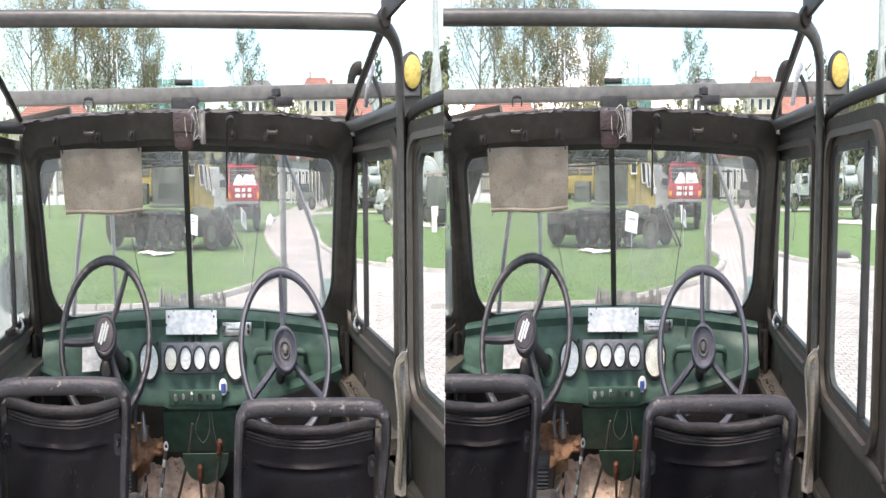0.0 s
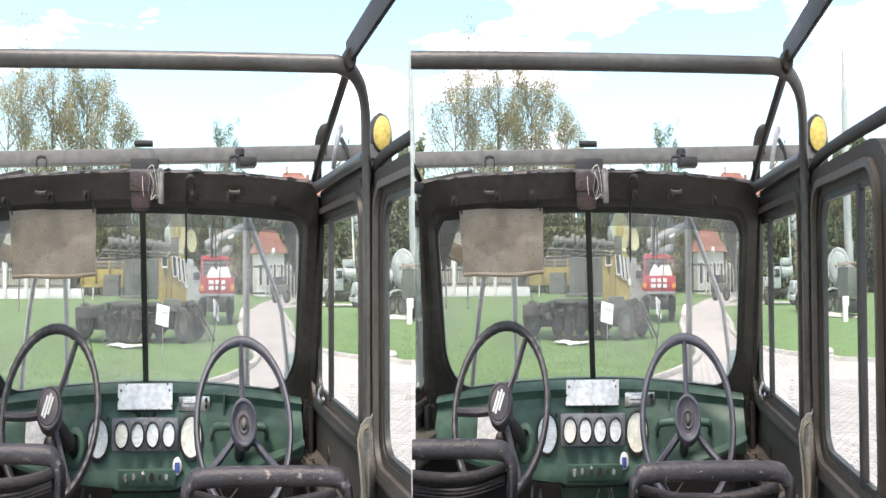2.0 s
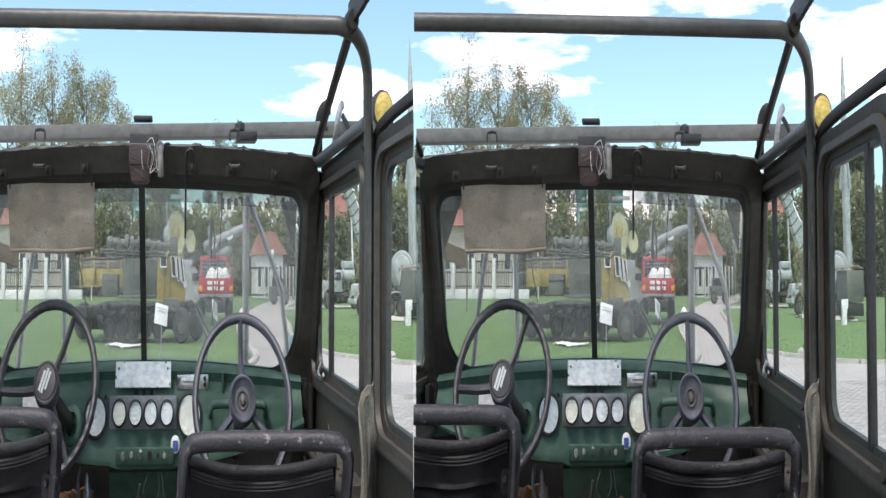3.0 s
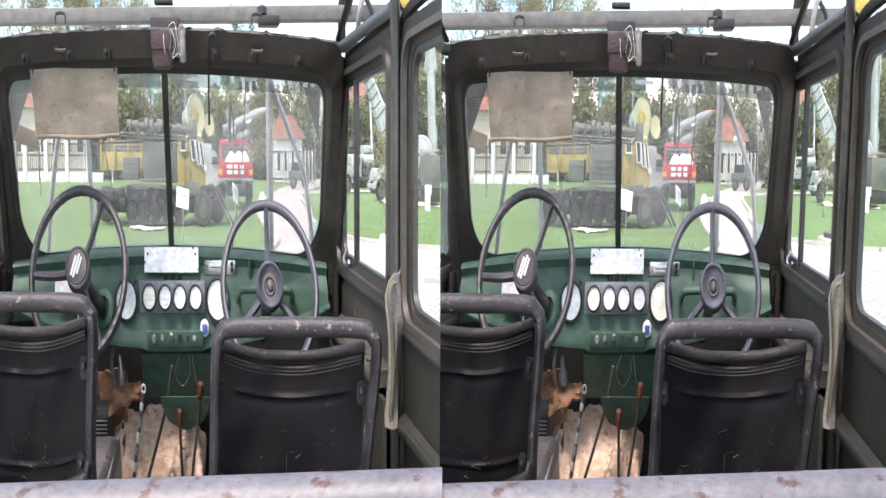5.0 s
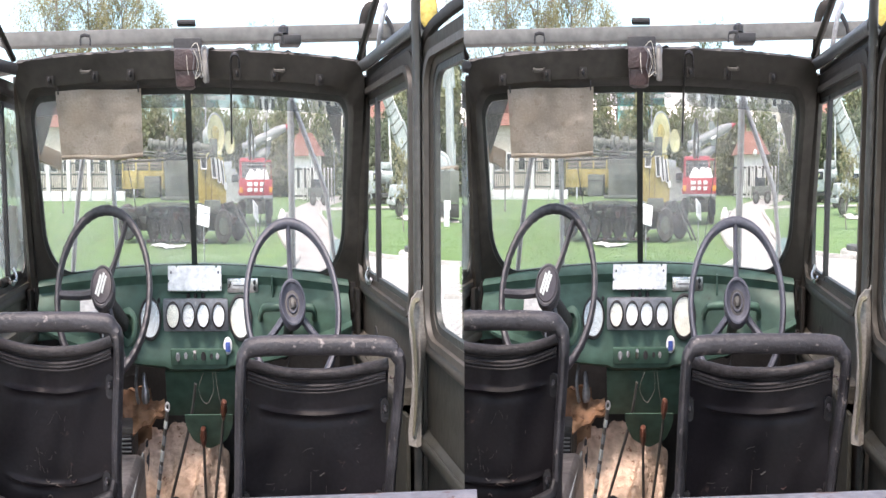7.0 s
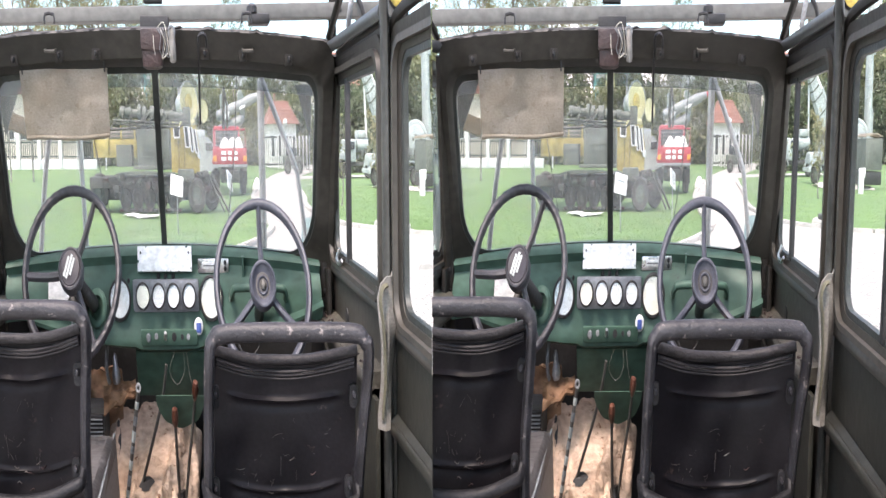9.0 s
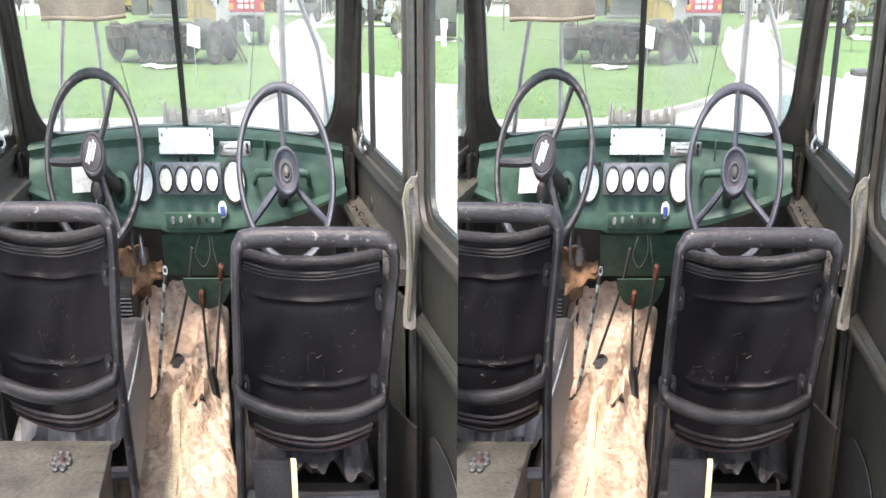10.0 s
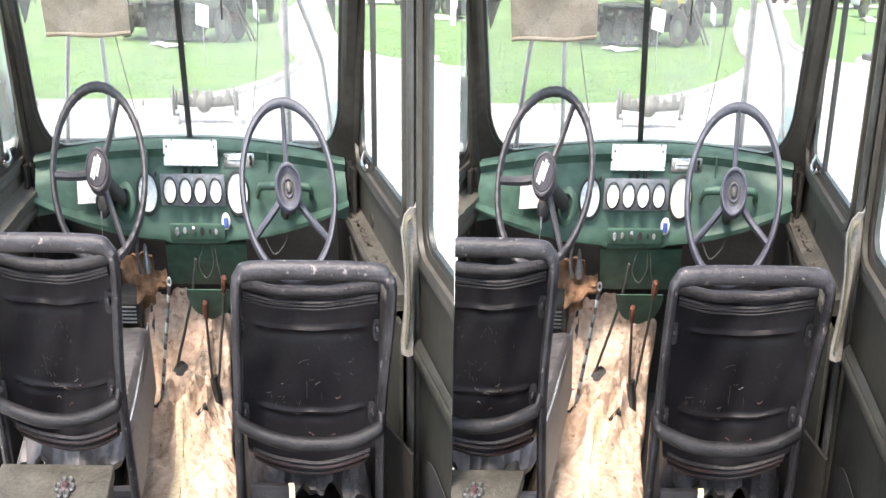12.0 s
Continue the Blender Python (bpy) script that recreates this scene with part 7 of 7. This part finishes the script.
    # white paint here puts the light on the ram into its colour
    part("boom_ram", tube([bm0 + bd * L * 0.4 + bs * -0.6, bm0 + bd * L * 0.72 + bs * -0.3], 0.11, 10, 1), WHITE, cr_, "ram rod in white for its lit side")
    part("boom_foot", box(V(20.0, 44.7, GROUND + 1.9), (1.7, 1.2, 1.1), 0.2), LIGHT_GREY, cr_)
    part("mast", tube([V(18.0, 45.4, GROUND + 2.0), V(17.6, 45.4, GROUND + 8.2)], 0.09, 8, 1), WHITE, cr_)

    tr = thing("olive_trailer", (17.8, 31.5, GROUND), "olive green box trailer with a tan cover", "trailer")
    part("box_body", box(V(17.5, 32.2, GROUND + 1.35), (1.3, 1.6, 1.2), 0.06), GREY_ARMY, tr)
    part("cover", sheet(lambda u, v: V(16.8 + 1.3 * u, 31.4 + 1.6 * v, GROUND + 2.0 + 0.1 * math.sin(math.pi * u) + 0.04 * noise.noise(V(u * 5, v * 5, 0))), 10, 10, 0.05), CANVAS, tr, "tan canvas cover")
    part("chassis", box(V(17.4, 32.0, GROUND + 0.45), (1.5, 1.2, 0.5), 0.08), BLACK, tr)
    bm = sheet(lambda u, v: V(14.2 + 3.4 * u, 33.2 + 1.6 * v - 2.0 * u, GROUND + 0.02 + 0.16 * math.sin(math.pi * v) * (0.6 + noise.noise(V(u * 9, v * 5, 3)))), 26, 8, 0.02)
    solid("rubble_bank", bm, CONCRETE, (16, 33, GROUND), "low bank of pale rubble along the lawn", "rubble")


    # ---- trees ----
    def leaf_mesh(centres, n, size, seed, squash=1.0):
        """n small leaves scattered in clumps round the centres (x, y, z, radius)."""
        r = np.random.default_rng(seed)
        c = np.array(centres)
        wts = c[:, 3] ** 2
        k = r.choice(len(c), n, p=wts / wts.sum())
        dirs = r.normal(size=(n, 3))
        dirs /= np.linalg.norm(dirs, axis=1)[:, None]
        pos = c[k, :3] + dirs * (c[k, 3] * r.random(n) ** 0.45)[:, None] * np.array([1, 1, squash])
        a, b = r.normal(size=(n, 3)), r.normal(size=(n, 3))
        a /= np.linalg.norm(a, axis=1)[:, None]
        b -= a * (a * b).sum(1)[:, None]
        b /= np.linalg.norm(b, axis=1)[:, None]
        s = (size * (0.5 + r.random(n)))[:, None]
        v = np.stack([pos - a * s, pos + b * s * 0.45, pos + a * s, pos - b * s * 0.45], 1).reshape(-1, 3)
        m = np.array(PLAN)
        v = v @ m[:3, :3].T + m[:3, 3]
        f = np.arange(4 * n).reshape(n, 4)
        return v, f


    def crown(parent, name, centres, n, size, material, seed, label=""):
        v, f = leaf_mesh(centres, n, size, seed)
        keep = over_seam(v[f[:, 0]].T) < 0
        v = v.reshape(-1, 4, 3)[keep].reshape(-1, 3) - np.array(place_of(parent))
        f = np.arange(len(v)).reshape(-1, 4)
        if not len(f):
            return None
        me = bpy.data.meshes.new("mesh")
        me.from_pydata(v.tolist(), [], f.tolist())
        me.materials.append(material)
        ob = new(name, me)
        ob.parent = parent
        return tagged(ob, label)


    def tall_tree(x, y, h, spread, leaves, leaf, material, seed, label, lean=0.0, sparse=1.0):
        r = random.Random(seed)
        t = thing("tree", (x, y, GROUND), label, "tree", "tall thin trees")
        top = V(x + lean, y, GROUND + h)
        part("trunk", tube([V(x, y, GROUND), V(x + lean * 0.3 + r.uniform(-0.2, 0.2), y, GROUND + h * 0.35), V(x + lean * 0.7 + r.uniform(-0.4, 0.4), y, GROUND + h * 0.7), top], 0.016 * h, 8, 3, 0.2), BARK, t)
        cs = []
        for i in range(19):
            s = 0.28 + 0.7 * i / 19
            b0 = V(x + lean * s, y, GROUND + h * s * 0.95)
            ang, ln = r.uniform(0, 6.28), spread * (1.15 - 0.75 * abs(s - 0.5)) * r.uniform(0.6, 1.1)
            tip = b0 + V(math.cos(ang) * ln, math.sin(ang) * ln * 0.6, ln * r.uniform(0.7, 1.5))
            part("limb", tube([b0, (b0 + tip) / 2 + V(0, 0, -0.1 * ln), tip], 0.0055 * h, 5, 2, 0.25), BARK, t)
            for q in (0.5, 0.8, 1.0):
                p = b0 + (tip - b0) * q
                cs.append((p.x + r.uniform(-0.5, 0.5), p.y, p.z + r.uniform(-0.3, 0.6), spread * 0.34 * sparse * r.uniform(0.5, 1.3)))
        cs.append((top.x, top.y, top.z - 0.3, spread * 0.3))
        crown(t, "crown", cs, leaves, leaf, material, seed)
        return t


    TREES = ((-35.5, 85, 19, 3.6, LEAF_Y), (-31, 83, 20.5, 3.3, LEAF_Y), (-27.5, 87, 22, 3.8, LEAF_Y), (-23.5, 84, 18, 3.0, LEAF_Y), (-20.5, 86, 21, 3.2, LEAF_G), (-17.5, 84, 20, 2.8, LEAF_Y), (-13.8, 88, 18.5, 3.0, LEAF_Y), (-10.5, 90, 14, 2.8, LEAF_G))
    for i, (x, y, h, sp, m_) in enumerate(TREES):
        tall_tree(x, y, h, sp * 1.5, 8500, 0.13, m_, 10 + i, "tall sparse tree with thin autumn foliage", lean=(-1) ** i * 0.8)
    tall_tree(7.9, 95, 17.0, 3.9, 6500, 0.13, LEAF_D, 31, "slim tree with fine dark twigs behind the beam", sparse=0.8)
    tall_tree(43.5, 82, 11.5, 3.2, 5200, 0.34, LEAF_D, 32, "dense dark evergreen tree")
    tall_tree(46, 84, 13.5, 3.4, 5200, 0.34, LEAF_D, 33, "dense dark evergreen tree")
    tall_tree(35.3, 92, 16.5, 0.9, 700, 0.25, LEAF_D, 34, "narrow dark tree top above the roofs")
    tall_tree(37.0, 92, 15.2, 0.7, 600, 0.25, LEAF_D, 35, "narrow dark tree top above the roofs")
    tall_tree(11.4, 26.7, 2.3, 0.5, 1500, 0.06, LEAF_Y, 36, "young leafy sapling standing in the lawn", sparse=0.9)
    tall_tree(8.3, 24.5, 2.6, 0.35, 120, 0.07, LEAF_G, 37, "thin bare sapling in the lawn")

    # the woods behind: uneven mass of small foliage
    wr = random.Random(8)
    for nm, x0, x1, y0, h0, h1, m_, n_, sd_ in (("woods", -40, -14, 78, 6.0, 9.5, LEAF_G, 16000, 51), ("woods", -16, 16, 74, 7.5, 12.0, LEAF_G, 22000, 52), ("woods", 8, 20, 82, 6.5, 10.0, LEAF_D, 11000, 53), ("woods", 18, 34, 84, 4.0, 6.8, LEAF_G, 9000, 57), ("woods", 31, 46 if side > 0 else 60, 74, 11.0, 13.5, LEAF_G, 30000, 54), ("woods", 27, 46 if side > 0 else 60, 71, 6.0, 9.5, LEAF_D, 26000, 56), ("bushes", 17, 25, 56, 2.4, 7.5, LEAF_D, 9000, 55)):
        wd = thing(nm, ((x0 + x1) / 2, y0, GROUND), "uneven belt of green and brown park trees", "woods", kind="stuff")
        cs = []
        for i in range(90):
            x = wr.uniform(x0, x1)
            hh = wr.uniform(h0, h1) * (0.75 + 0.25 * noise.noise(V(x * 0.35, sd_, 0)))
            for q in (0.15, 0.4, 0.65, 0.9):
                cs.append((x + wr.uniform(-1, 1), y0 + wr.uniform(-2, 3), GROUND + hh * q, wr.uniform(0.8, 1.9)))
        crown(wd, "foliage", cs, int(n_ * 2.1), 0.24, m_, sd_)
        for i in range(int((x1 - x0) / 2.2)):
            x = x0 + 2.2 * i + wr.uniform(-0.6, 0.6)
            part("trunk", tube([V(x, y0 + 1, GROUND), V(x + 0.2, y0 + 1, GROUND + h0 * 0.6), V(x, y0 + 1, GROUND + h0)], 0.16, 5, 2, 0.4), BARK, wd)

    # ---- paving blocks beside the vehicle: the near rows one by one, the rest joined ----
    ring = [(-1, -1), (1, -1), (1, 1), (-1, 1)]

    def block_points(cx, cy, cz):
        return [(cx + 0.096 * a, cy + 0.046 * c, GROUND + 0.012) for a, c in ring] + [(cx + 0.090 * a, cy + 0.040 * c, GROUND + 0.026 + cz) for a, c in ring]

    block_faces = [(0, 1, 5, 4), (1, 2, 6, 5), (2, 3, 7, 6), (3, 0, 4, 7), (4, 5, 6, 7)]
    bme = bpy.data.meshes.new("mesh")
    o_ = PLAN @ V(0, 0, 0)
    bme.from_pydata([PLAN @ Vector(p) - o_ - Vector((0, 0, GROUND)) for p in block_points(0, 0, 0)], [], block_faces)
    bme.materials.append(BLOCK)
    pr = random.Random(12)
    vs, fs, near = [], [], 0
    for row in range(70):
        y = 6.6 + 0.1 * row
        for col in range(34):
            x = 2.6 + 0.2 * col + 0.1 * (row % 2)
            if not (inside(x, y) and 0.40 < x / y < 0.70):
                continue
            if near < 280 and y < 8.6:
                ob = new("paving_block", bme)
                ob.parent = road
                ob.location = PLAN @ V(x, y, GROUND + pr.uniform(0, 0.004)) - road.location
                near += 1
            else:
                k = len(vs)
                vs += [PLAN @ Vector(p) - road.location for p in block_points(x, y, pr.uniform(0, 0.004))]
                fs += [tuple(k + i for i in f) for f in block_faces]
    pme = bpy.data.meshes.new("mesh")
    pme.from_pydata(vs, [], fs)
    pme.materials.append(BLOCK_FAR)
    pob = new("paving_blocks", pme)
    pob.parent = road
    tagged(pob, kind="stuff")


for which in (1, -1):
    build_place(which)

# a thing wholly beyond the seam leaves nothing behind
for ob in THINGS:
    if ob.type == "EMPTY" and not ob.children:
        bpy.data.objects.remove(ob)
